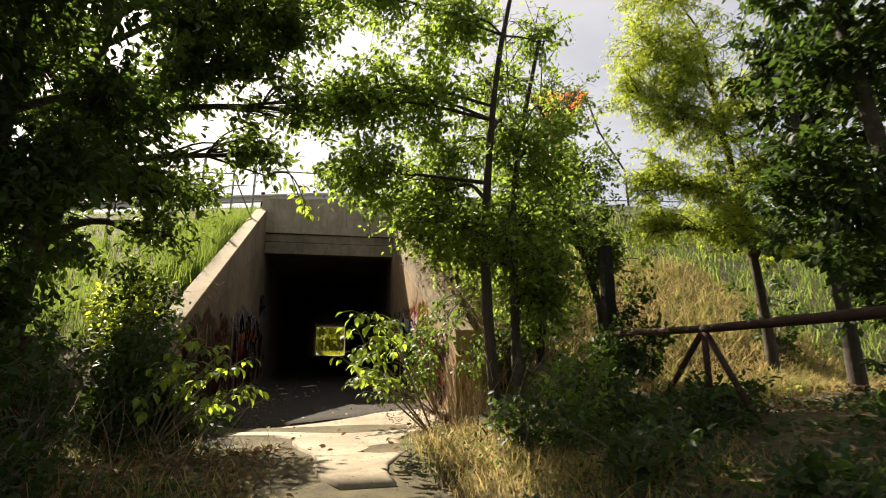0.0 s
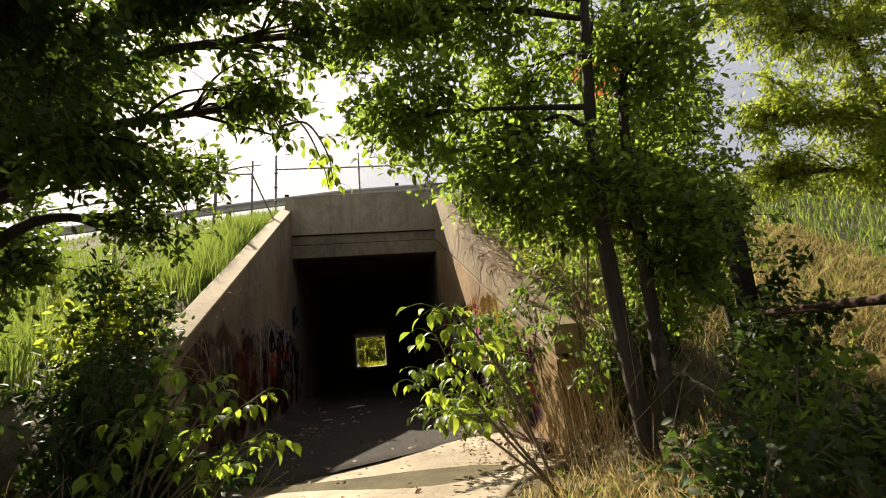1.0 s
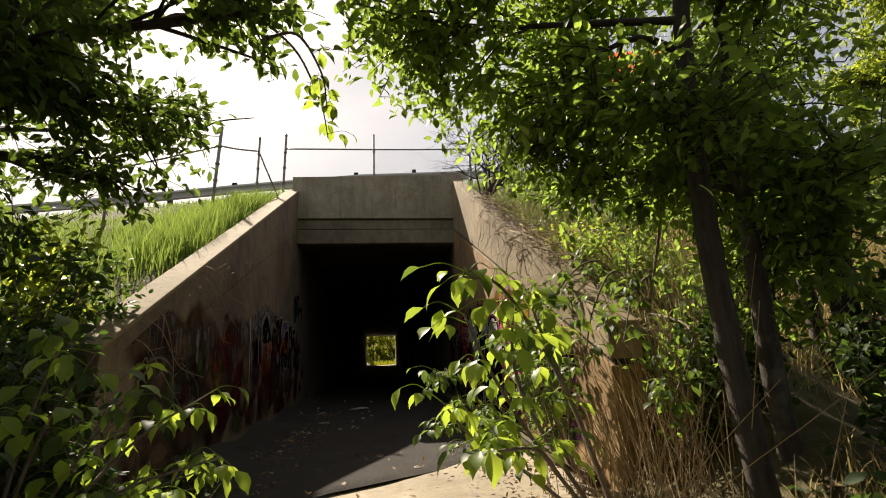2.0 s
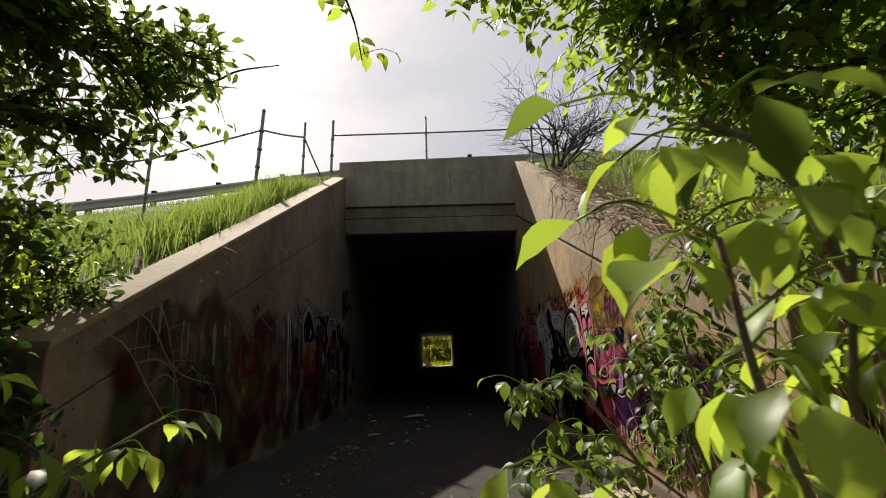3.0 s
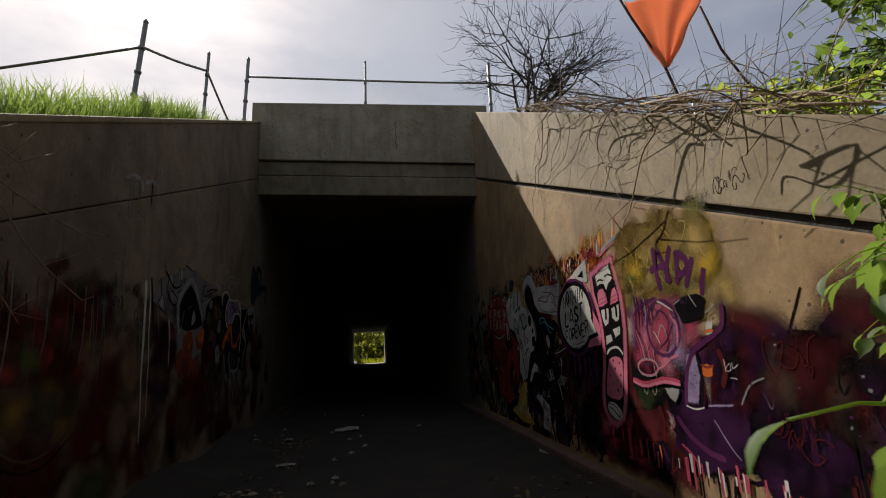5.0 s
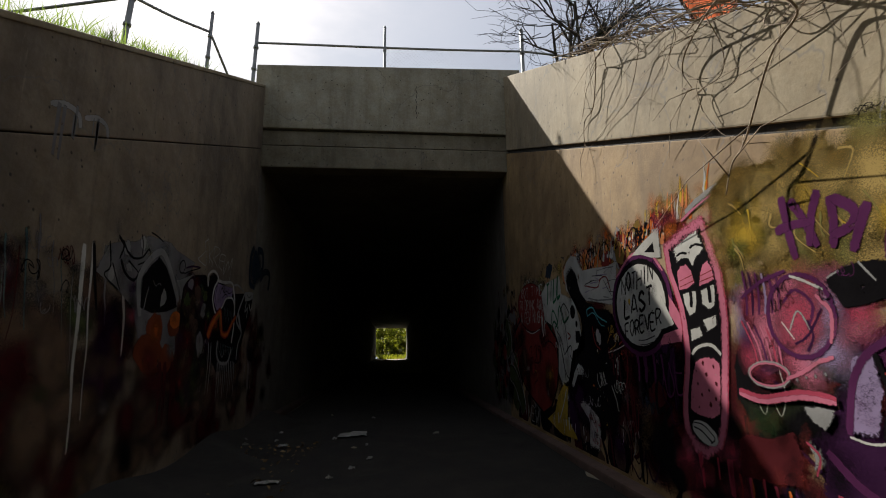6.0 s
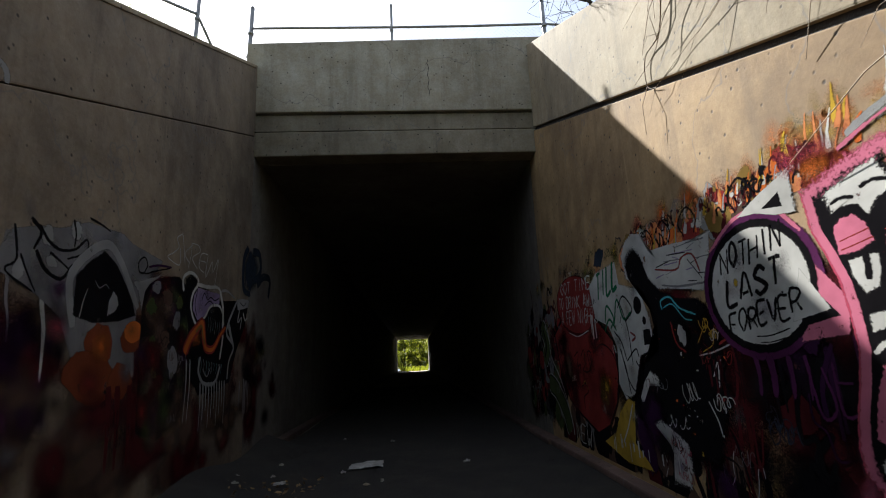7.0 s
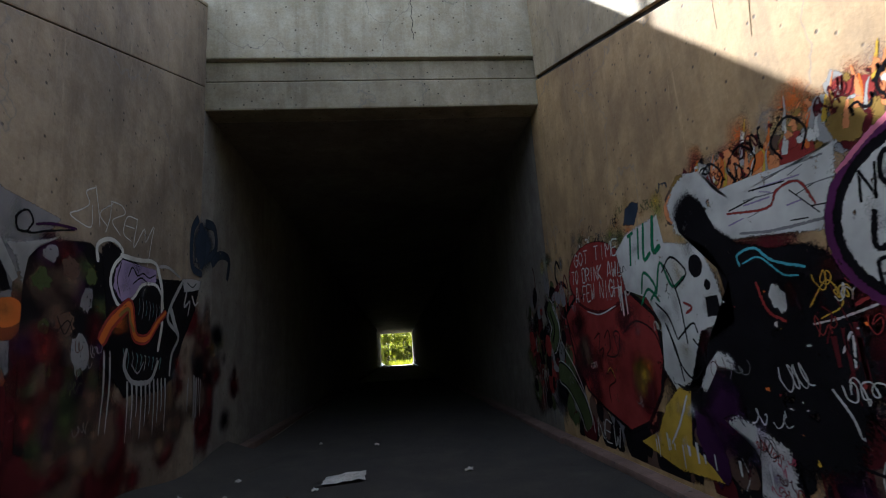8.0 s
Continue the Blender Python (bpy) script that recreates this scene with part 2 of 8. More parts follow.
def arrays(name, verts, quads_or_tris):
    """A mesh from numpy arrays of corners and of equally long faces."""
    me = bpy.data.meshes.new(name)
    k = quads_or_tris.shape[1]
    me.vertices.add(len(verts))
    me.vertices.foreach_set("co", verts.astype(np.float32).ravel())
    me.loops.add(quads_or_tris.size)
    me.loops.foreach_set("vertex_index", quads_or_tris.astype(np.int32).ravel())
    me.polygons.add(len(quads_or_tris))
    me.polygons.foreach_set("loop_start", np.arange(0, quads_or_tris.size, k, dtype=np.int32))
    me.update(calc_edges=True)
    return me


def box(bm, x0, x1, y0, y1, z0, z1, bevel=0.0):
    made = bmesh.ops.create_cube(bm, size=1.0)["verts"]
    bmesh.ops.scale(bm, vec=(x1 - x0, y1 - y0, z1 - z0), verts=made)
    bmesh.ops.translate(bm, vec=((x0 + x1) / 2, (y0 + y1) / 2, (z0 + z1) / 2), verts=made)
    if bevel:
        edges = list({e for v in made for e in v.link_edges})
        bmesh.ops.bevel(bm, geom=edges, offset=bevel, segments=2, affect="EDGES", profile=0.6)


def prism(bm, outline, x0, x1, bevel=0.0):
    """A block of the outline (y, z), from x0 to x1."""
    a = [bm.verts.new((x0, y, z)) for y, z in outline]
    b = [bm.verts.new((x1, y, z)) for y, z in outline]
    faces = [bm.faces.new(a), bm.faces.new(b[::-1])]
    n = len(a)
    for i in range(n):
        faces.append(bm.faces.new((a[i], b[i], b[(i + 1) % n], a[(i + 1) % n])))
    bmesh.ops.recalc_face_normals(bm, faces=faces)
    if bevel:
        edges = list({e for f in faces for e in f.edges})
        bmesh.ops.bevel(bm, geom=edges, offset=bevel, segments=2, affect="EDGES", profile=0.6)


def spline(points, steps=6):
    """A smooth line through the points (Catmull-Rom)."""
    p = [Vector(q) for q in points]
    p = [2 * p[0] - p[1], *p, 2 * p[-1] - p[-2]]
    out = []
    for i in range(1, len(p) - 2):
        a, b, c, d = p[i - 1:i + 3]
        for k in range(steps):
            t = k / steps
            out.append(0.5 * ((2 * b) + (c - a) * t + (2 * a - 5 * b + 4 * c - d) * t * t + (3 * b - a - 3 * c + d) * t ** 3))
    out.append(p[-2])
    return out


def tube(verts, faces, line, r0, r1, sides=6, rough=0.0):
    """Adds a tapering tube along the line to the lists."""
    start, n = len(verts), len(line)
    side = Vector((0.31, 0.87, 0.38))
    for i, q in enumerate(line):
        d = (line[min(i + 1, n - 1)] - line[max(i - 1, 0)]).normalized()
        u = d.cross(side).normalized()
        v = d.cross(u)
        r = r0 + (r1 - r0) * i / max(1, n - 1)
        for k in range(sides):
            a = 2 * math.pi * k / sides
            rr = r * (1 + rough * rnd.uniform(-1, 1))
            verts.append(q + (u * math.cos(a) + v * math.sin(a)) * rr)
    for i in range(n - 1):
        for k in range(sides):
            a, b = start + i * sides + k, start + i * sides + (k + 1) % sides
            faces.append((a, b, b + sides, a + sides))
    faces.append(tuple(range(start, start + sides))[::-1])
    faces.append(tuple(range(start + (n - 1) * sides, start + n * sides)))


def rods(name, lines, material, parent=None, label="", sides=6):
    """One mesh of tubes: lines of (points, r0, r1)."""
    v, f = [], []
    for pts, r0, r1 in lines:
        tube(v, f, [Vector(p) for p in pts], r0, r1, sides)
    return hang(name, raw(name, v, f, True), material, parent, label)


# a leaf: base, left, midrib, right, tip
LEAF_SHAPE = np.array([(0, 0, 0), (0.24, 0.19, 0.05), (0.24, -0.19, 0.05), (0.45, 0, 0.0), (0.60, 0.235, 0.04), (0.60, -0.235, 0.04), (1.0, 0, -0.12)])
LEAF_FACES = np.array([(0, 3, 1), (0, 2, 3), (1, 3, 4), (2, 5, 3), (4, 3, 6), (3, 5, 6)])


def leaf_mesh(name, centres, ways, sizes, width=1.0, droop=0.0):
    """Many leaves in one mesh. ways: where the tips point."""
    n = len(centres)
    d = ways + rng.normal(0, 0.25, (n, 3))
    d[:, 2] -= droop
    d /= np.linalg.norm(d, axis=1, keepdims=True) + 1e-9
    up = rng.normal(0, 0.55, (n, 3)) + (0, 0, 1)
    s = np.cross(up, d)
    s /= np.linalg.norm(s, axis=1, keepdims=True) + 1e-9
    u = np.cross(d, s)
    sh = LEAF_SHAPE
    pts = (centres[:, None] + sizes[:, None, None] * (sh[None, :, :1] * d[:, None] + sh[None, :, 1:2] * width * s[:, None]
                                                       + sh[None, :, 2:] * u[:, None]))
    faces = LEAF_FACES[None] + 7 * np.arange(n)[:, None, None]
    return arrays(name, pts.reshape(-1, 3), faces.reshape(-1, 3))


def blade_mesh(name, roots, heights, lean=0.35, width=0.012, wind=(0.0, 0.0)):
    """Grass: each blade bends in three steps to a point."""
    n = len(roots)
    a = rng.uniform(0, 2 * math.pi, n)
    side = np.stack([np.cos(a), np.sin(a), np.zeros(n)], 1)
    b = rng.uniform(0, 2 * math.pi, n)
    bend = np.stack([np.cos(b) + wind[0], np.sin(b) + wind[1], np.zeros(n)], 1) * (rng.uniform(0.2, 1.0, n) * lean)[:, None]
    w = width * rng.uniform(0.6, 1.4, n)
    rows = []
    for t, k in ((0, 1.0), (0.4, 0.9), (0.75, 0.6)):
        mid = roots + heights[:, None] * (np.array((0, 0, 1.0)) * t * (1 - 0.15 * t) + bend * t * t)
        rows += [mid - side * (w * k / 2)[:, None], mid + side * (w * k / 2)[:, None]]
    rows.append(roots + heights[:, None] * (np.array((0, 0, 0.84)) + bend))
    pts = np.stack(rows, 1).reshape(-1, 3)
    tri = np.array([(0, 1, 3), (0, 3, 2), (2, 3, 5), (2, 5, 4), (4, 5, 6)])
    return arrays(name, pts, (tri[None] + 7 * np.arange(n)[:, None, None]).reshape(-1, 3))


# ---- ground ----


def crest(x):
    """The height of the road's edge, which falls off towards the left."""
    x = np.asarray(x, float) - 0.6
    return 5.0 + 0.115 * np.maximum(-14.0, 0.5 * (x - np.sqrt(x * x + 6.0)))


def ground_z(x, y):
    """The lie of the land: a flat wood floor, the embankment, and the land behind it."""
    x, y = np.asarray(x, float), np.asarray(y, float)
    away = np.clip((np.abs(x) - 2.6) / 2.6, 0, 1)
    k = 0.485 + np.where(x > 0, 0.15, 0.03) * away
    front = crest(x) - 0.05 + k * np.minimum(y, 2.3)
    # earth heaped behind the shaded wall, nearly up to its coping
    front = front + 0.27 * np.exp(-((x + 2.7) / 1.1) ** 2) * np.clip((-0.3 - y) / 1.5, 0, 1)
    rear = crest(x) + 1.0 - 0.5 * np.clip(y - FAR + 2, 0, None)
    bank = np.minimum(front, rear)
    # the banks fall away on both sides of the path
    side = np.clip((np.abs(x - 0.15) - 1.35) / 1.1, 0, 1)
    side = side * side * (3 - 2 * side)
    bank = np.where((y < 0.29) | (y > FAR + 0.01), bank * side - 0.6 * (1 - side), bank)
    bumps = 0.06 * np.sin(1.7 * x + 0.6 * y) + 0.05 * np.sin(0.9 * x - 1.9 * y + 1.3) + 0.03 * np.sin(4.1 * x + 3.3 * y)
    flat = 0.05 + np.clip(np.abs(x - 0.3) - 1.2, 0, 2.0) * 0.14 + bumps * np.clip((np.abs(x) - 0.8) / 1.2, 0.15, 1)
    flat = np.where(y > FAR, 0.0 + 0.22 * np.clip(y - FAR - 8, 0, 45), flat)
    e = 0.25
    h = np.clip(0.5 + 0.5 * (bank - flat) / e, 0, 1)
    z = flat * (1 - h) + bank * h + e * h * (1 - h)
    return z + 0.25 * bumps * h * np.clip((np.abs(x) - 2.2) / 1.5, 0, 1)


def lines(fine, coarse):
    return np.array(sorted(set(np.round(fine, 3)) | set(coarse)))


XS = lines(np.arange(-12, 12.01, 0.3), [-2.1, 2.1, -900, -500, -250, -120, -60, -35, -24, -17, 17, 24, 35, 60, 120, 250, 500, 900])
YS = lines(np.arange(-18, 3.01, 0.3), [WING, 0.3, 4, 6, 10, 20, 35, 50, FAR, 57, 60, 63, 66, 75, 90, 120, 180, 300, 600, 900,
                                       -21, -26, -34, -50, -80, -140, -300, -600, -900])
gx, gy = np.meshgrid(XS, YS)
gz = ground_z(gx, gy)
gv = np.stack([gx, gy, gz], -1).reshape(-1, 3)
cells = []
for j in range(len(YS) - 1):
    for i in range(len(XS) - 1):
        cx, cy = (XS[i] + XS[i + 1]) / 2, (YS[j] + YS[j + 1]) / 2
        if abs(cx) < 2.1 and (WING < cy < 0.3 or FAR < cy < 63):
            continue
        a = j * len(XS) + i
        cells.append((a, a + 1, a + 1 + len(XS), a + len(XS)))
ground_me = arrays("ground", gv, np.array(cells))
ground_me.shade_smooth()
ground = tagged(hang("ground", ground_me, SOIL), "brown woodland soil with leaf litter, rising to a road embankment", "ground", kind="structure")


def road_strip():
    xs = [-400, -60, -30, -14.5, -10, -6, -3, -0.5, 8, 30, 60, 400]
    v = [(x, y, float(crest(x)) + 1.05) for x in xs for y in (4.0, FAR - 5)]
    f = [(2 * i, 2 * i + 2, 2 * i + 3, 2 * i + 1) for i in range(len(xs) - 1)]
    return tagged(hang("road", raw("road", v, f), ROAD), "grey asphalt road on top of the embankment", "road", kind="structure")


road_strip()

# ---- culvert ----


def left_top(y):
    return 4.93 + 0.48 * y


def right_top(y):
    return 5.27 + 0.512 * y


def right_joint(y):
    return 4.0 + 0.39 * y


def wing_wall(name, side, top, joint, label, gap=0.025):
    """A splayed-top retaining wall of two lifts, with an open joint between them and a coping."""
    inner, outer = side * HALF, side * (HALF + 0.27)
    root = tagged(thing(name, label, "retaining wall"), kind="structure")
    bm = bmesh.new()
    prism(bm, [(0, -0.3), (WING, -0.3), (WING, min(joint(WING), top(WING)) - gap), (0, joint(0) - gap)], inner, outer, 0.008)
    part("lower_lift", bm, CONCRETE if side > 0 else SHADED_STAINED, root)
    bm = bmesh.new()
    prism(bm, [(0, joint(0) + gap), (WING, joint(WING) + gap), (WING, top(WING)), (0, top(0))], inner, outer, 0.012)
    part("upper_lift", bm, COPING if side > 0 else SHADED_STAINED, root)
    if side < 0:
        bm = bmesh.new()
        prism(bm, [(-0.03, top(0) - 0.016), (WING, top(WING) - 0.016), (WING, top(WING) + 0.03), (-0.03, top(0) + 0.03)], inner - side * 0.012, outer + side * 0.01, 0.01)
        part("coping", bm, COPING, root)
    bm = bmesh.new()
    prism(bm, [(-0.01, joint(0) - 0.04), (WING + 0.02, joint(WING) - 0.05), (WING + 0.02, joint(WING) + 0.05), (-0.01, joint(0) + 0.04)],
          inner + side * 0.035, outer - side * 0.02)
    part("joint_filler", bm, JOINT, root)
    bm = bmesh.new()
    prism(bm, [(0, -0.2), (WING + 0.3, -0.2), (WING + 0.3, 0.10), (0, 0.07)], inner, inner - side * 0.13, 0.02)
    part("kerb", bm, KERB, root)
    return root


wing_wall("wall_right", 1, right_top, right_joint, "weathered tan concrete wing wall with slanting joint and graffiti")
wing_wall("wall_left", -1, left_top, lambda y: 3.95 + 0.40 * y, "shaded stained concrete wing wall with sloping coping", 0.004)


def headwall():
    root = tagged(thing("headwall", "grey concrete headwall above the culvert mouth", "headwall"), kind="structure")
    x0, x1 = -HALF - 0.14, HALF + 0.27
    bm = bmesh.new()
    box(bm, x0, x1, -0.02, 0.34, 4.28, TOP, 0.015)
    for q in bm.verts:
        # its top falls a little towards the left
        q.co.z += 0.024 * q.co.x if q.co.z > 5 else 0.0
    part("parapet_panel", bm, HEADWALL, root)
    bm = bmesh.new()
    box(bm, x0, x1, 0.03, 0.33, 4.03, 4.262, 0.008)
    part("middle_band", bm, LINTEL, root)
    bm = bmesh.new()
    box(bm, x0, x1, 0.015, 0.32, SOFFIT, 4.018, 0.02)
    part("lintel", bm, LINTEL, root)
    bm = bmesh.new()
    box(bm, x0 + 0.02, x1 - 0.02, 0.06, 0.31, 3.8, 4.6)
    part("joint_backing", bm, JOINT, root)
    bm = bmesh.new()
    for i in range(9):
        a, b = 0.44 + 0.012 * math.sin(i * 2.1), 0.44 + 0.012 * math.sin((i + 1) * 2.1)
        z0, z1 = 4.5 + 0.06 * i, 4.5 + 0.06 * (i + 1)
        q = [bm.verts.new(c) for c in ((a, -0.0225, z0), (a + 0.008, -0.0225, z0), (b + 0.008, -0.0225, z1), (b, -0.0225, z1))]
        bm.faces.new(q)
    part("hairline_crack", bm, JOINT, root)


headwall()


def barrel():
    root = tagged(thing("culvert_barrel", "long dark concrete box culvert under the road", "culvert"), kind="structure")
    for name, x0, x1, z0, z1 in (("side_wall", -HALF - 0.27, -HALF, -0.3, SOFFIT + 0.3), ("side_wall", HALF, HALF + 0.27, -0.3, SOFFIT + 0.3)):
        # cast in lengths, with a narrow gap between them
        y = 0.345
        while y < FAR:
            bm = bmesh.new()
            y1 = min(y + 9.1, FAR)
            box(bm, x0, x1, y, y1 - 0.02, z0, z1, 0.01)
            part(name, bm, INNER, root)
            y = y1
    for k in (-1, 1):
        bm = bmesh.new()
        box(bm, min(k * HALF, k * (HALF - 0.16)), max(k * HALF, k * (HALF - 0.16)), 0.0, FAR, -0.2, 0.07, 0.02)
        part("kerb", bm, KERB, root)


barrel()
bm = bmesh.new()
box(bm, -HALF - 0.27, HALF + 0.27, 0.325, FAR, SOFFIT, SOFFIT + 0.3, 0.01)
tagged(part("ceiling", bm, INNER), "dark concrete ceiling of the culvert", "ceiling", kind="structure")
# the corners between headwall and barrel, the left one in the darker barrel concrete
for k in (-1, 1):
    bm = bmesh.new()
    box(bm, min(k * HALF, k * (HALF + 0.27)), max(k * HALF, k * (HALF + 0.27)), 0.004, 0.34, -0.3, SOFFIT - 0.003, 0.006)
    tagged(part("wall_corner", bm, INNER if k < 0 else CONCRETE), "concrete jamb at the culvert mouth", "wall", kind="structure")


def floor_slab():
    """The concrete floor, uneven, and its broken outer end."""
    ys = [FAR + 9, FAR, 40, 20, 8, 4, 2, *np.arange(1.5, -11.0, -0.3)]
    xs = np.linspace(-1, 1, 19)
    v, f = [], []
    for y in ys:
        for u in xs:
            w0, w1 = -HALF, HALF
            if y < -8.0:
                g = -8.0 - y
                w0 = -HALF + 1.45 * min(1, g * 2.0) + 0.2 * g + 0.06 * math.sin(5 * y)
                w1 = HALF - 0.75 * min(1, g * 1.1) - 0.17 * g + 0.08 * math.sin(4 * y + 2)
            x = w0 + (w1 - w0) * (u + 1) / 2
            z = 0.012 * math.sin(2.3 * x + 1.1 * y) + 0.010 * math.sin(4.7 * y - 1.9 * x)
            if y < -7.6:
                z += 0.075 * min(1.0, (-7.6 - y) / 0.9)
            v.append((x, y, z))
    n = len(xs)
    for j in range(len(ys) - 1):
        for i in range(n - 1):
            a = j * n + i
            f.append((a, a + n, a + n + 1, a + 1))
    me = raw("floor", v, f, True)
    ob = tagged(hang("floor", me, SLAB), "worn pale concrete floor slab leading into the culvert", "floor", kind="structure")
    m = ob.modifiers.new("thickness", "SOLIDIFY")
    m.thickness, m.offset = 0.14, -1
    return ob


floor_slab()

# ---- on the embankment: guardrail, fence, cloth ----


def guardrail():
    root = thing("guardrail", "weathered steel guardrail along the road edge", "guardrail", (0, 2.6, float(crest(0))))
    beam = [(0.0, 0.62), (0.04, 0.66), (0.0, 0.72), (0.0, 0.78), (0.04, 0.84), (0.0, 0.90)]
    xs = [-60, -40, -25, -14.5, -8, -4, -0.5, 3, 8, 14, 25, 45]
    v, f = [], []
    for x in xs:
        for dy, z in beam:
            v.append((x, 2.6 - dy, float(crest(x)) + z + 0.68))
    n = len(beam)
    for i in range(len(xs) - 1):
        for k in range(n - 1):
            a = i * n + k
            f.append((a, a + n, a + n + 1, a + 1))
    ob = hang("beam", raw("beam", v, f), BEAM, root)
    m = ob.modifiers.new("thickness", "SOLIDIFY")
    m.thickness = 0.006
    for i in range(-14, 14):
        x = -0.62 + 1.72 * i
        bm = bmesh.new()
        box(bm, x - 0.06, x + 0.06, 2.62, 2.74, float(crest(x)) + 0.3, float(crest(x)) + 1.66, 0.01)
        part("post", bm, TIMBER, root)


guardrail()


def fence():
    """A chain-link fence with steel posts, a top rail and a diagonal brace, part of its mesh gone."""
    root = thing("chain_link_fence", "bent steel chain-link fence with top rail on the embankment", "fence", (0, 1.5, 5.0))
    def post(x, y, z0, z1, r=0.03, lean=0.0):
        own = rods("post", [([(x, y, z0), (x + lean * 0.5, y, (z0 + z1) / 2), (x + lean, y, z1)], r, r)], STEEL, root)
        for k in (0.45, 0.62, 0.8):
            c, h = Vector((x + lean * k, y, z0 + (z1 - z0) * k)), Vector((lean * 0.01, 0, 0.022))
            rods("clamp", [([c - h, c + h], r * 1.35, r * 1.35)], STEEL, own, sides=8)
        top = Vector((x + lean, y, z1))
        rods("cap", [([top, top + Vector((0, 0, 0.02)), top + Vector((0, 0, 0.045))], r * 1.15, r * 0.5)], STEEL, own, sides=8)
    def rail(*pts):
        rods("rail", [(spline(pts, 4), 0.021, 0.021)], STEEL, root)
    post(-2.50, 1.5, 4.6, 7.05, 0.035, 0.06)
    post(-2.93, 0.5, 4.4, 6.5, 0.028, 0.05)
    post(-0.08, 1.5, 4.7, 7.10, 0.026)
    post(2.60, 1.5, 4.7, 7.20, 0.036)
    post(-3.48, -0.9, 3.9, 6.1, 0.036, 0.13)
    post(-5.42, -1.2, 3.3, 5.32, 0.028, 0.05)
    post(-9.0, -1.2, 3.0, 5.0, 0.03)
    post(7.3, 1.2, 4.6, 6.3, 0.03, -0.1)
    post(11.5, 1.0, 4.6, 6.5, 0.03)
    post(16.0, 1.0, 4.6, 6.5, 0.03)
    rail((-2.46, 1.5, 6.66), (-1.3, 1.5, 6.67), (-0.08, 1.5, 6.68), (1.2, 1.5, 6.7), (2.6, 1.5, 6.74))
    rail((2.6, 1.5, 6.74), (5.0, 1.4, 6.5), (7.2, 1.2, 6.1))
    rail((7.2, 1.2, 6.1), (11.5, 1.0, 6.3), (16.0, 1.0, 6.4))
    rail((-3.37, -0.9, 5.68), (-3.15, -0.2, 5.9), (-2.9, 0.5, 6.16))
    rail((-2.89, 0.5, 6.14), (-2.7, 1.0, 5.6), (-2.5, 1.5, 5.1))
    rail((-3.37, -0.9, 5.68), (-4.4, -1.05, 5.32), (-5.38, -1.2, 4.98))
    rail((-5.38, -1.2, 4.98), (-7.2, -1.2, 4.75), (-9.0, -1.2, 4.6))
    # the mesh that still hangs between the posts
    def mesh(x0, x1, y0, y1, z0, z1, parent):
        v, f = [], []
        span, tall = math.hypot(x1 - x0, y1 - y0), z1 - z0
        step = 0.075
        k = -int(tall / step)
        while k * step < span:
            for way in (1, -1):
                a0, a1 = k * step, k * step + tall
                b0, b1 = (z0, z1) if way == 1 else (z1, z0)
                if a1 > 0:
                    c0, c1 = max(0, -a0 / tall), min(1, (span - a0) / tall)
                    if c1 > c0:
                        pts = []
                        for c in (c0, c1):
                            s = (a0 + c * tall) / span
                            pts.append(Vector((x0 + (x1 - x0) * s, y0 + (y1 - y0) * s + 0.004 * way, b0 + (b1 - b0) * c)))
                        tube(v, f, pts, 0.0017, 0.0017, 3)
            k += 1
        return hang("wire_mesh", raw("wire_mesh", v, f), STEEL, parent)
    mesh(-0.06, 2.58, 1.5, 1.5, 5.1, 6.68, root)
    mesh(2.62, 7.1, 1.5, 1.2, 4.9, 6.2, root)
    mesh(7.3, 11.5, 1.2, 1.0, 4.8, 6.2, root)


fence()


def orange_cloth():
    """A torn triangle of mesh cloth, its point down, on two leaning poles at the road's edge."""
    y = 7.0
    root = thing("orange_cloth", "torn orange mesh cloth hung point down between leaning poles", "cloth", (10.8, y, 8.7))
    for pts in ([(11.6, y, float(ground_z(11.6, y)) - 0.2), (11.5, y, 8.7), (10.8, y, 10.9), (9.7, y, 12.9), (9.2, y, 13.9)],
                [(14.6, y, float(ground_z(14.6, y)) - 0.2), (14.5, y, 9.8), (13.2, y, 11.8), (12.6, y, 13.6)]):
        rods("pole", [(pts, 0.06, 0.045)], RUST, root)
    n, v, f = 25, [], []
    for j in range(n):
        for i in range(n):
            a, b = i / (n - 1), j / (n - 1)
            w = 0.22 + 3.1 * (1 - b) + 0.08 * math.sin(11 * b)
            x = 10.8 + 0.3 * (1 - b) + (a - 0.5) * w
            z = 10.9 + 2.9 * (1 - b) + 0.5 * (a - 0.5) * (1 - b)
            v.append((x, y - 0.08 + 0.09 * math.sin(14 * a + 3 * b) + 0.05 * math.sin(23 * a + 2 * b), z))
    for j in range(n - 1):
        for i in range(n - 1):
            k = j * n + i
            f.append((k, k + n, k + n + 1, k + 1))
    ob = hang("sheet", raw("sheet", v, f, True), CLOTH, root, "sun-lit orange plastic mesh, gathered to a point")
    m = ob.modifiers.new("thickness", "SOLIDIFY")
    m.thickness = 0.004


orange_cloth()

# ---- at the path: gate and posts ----


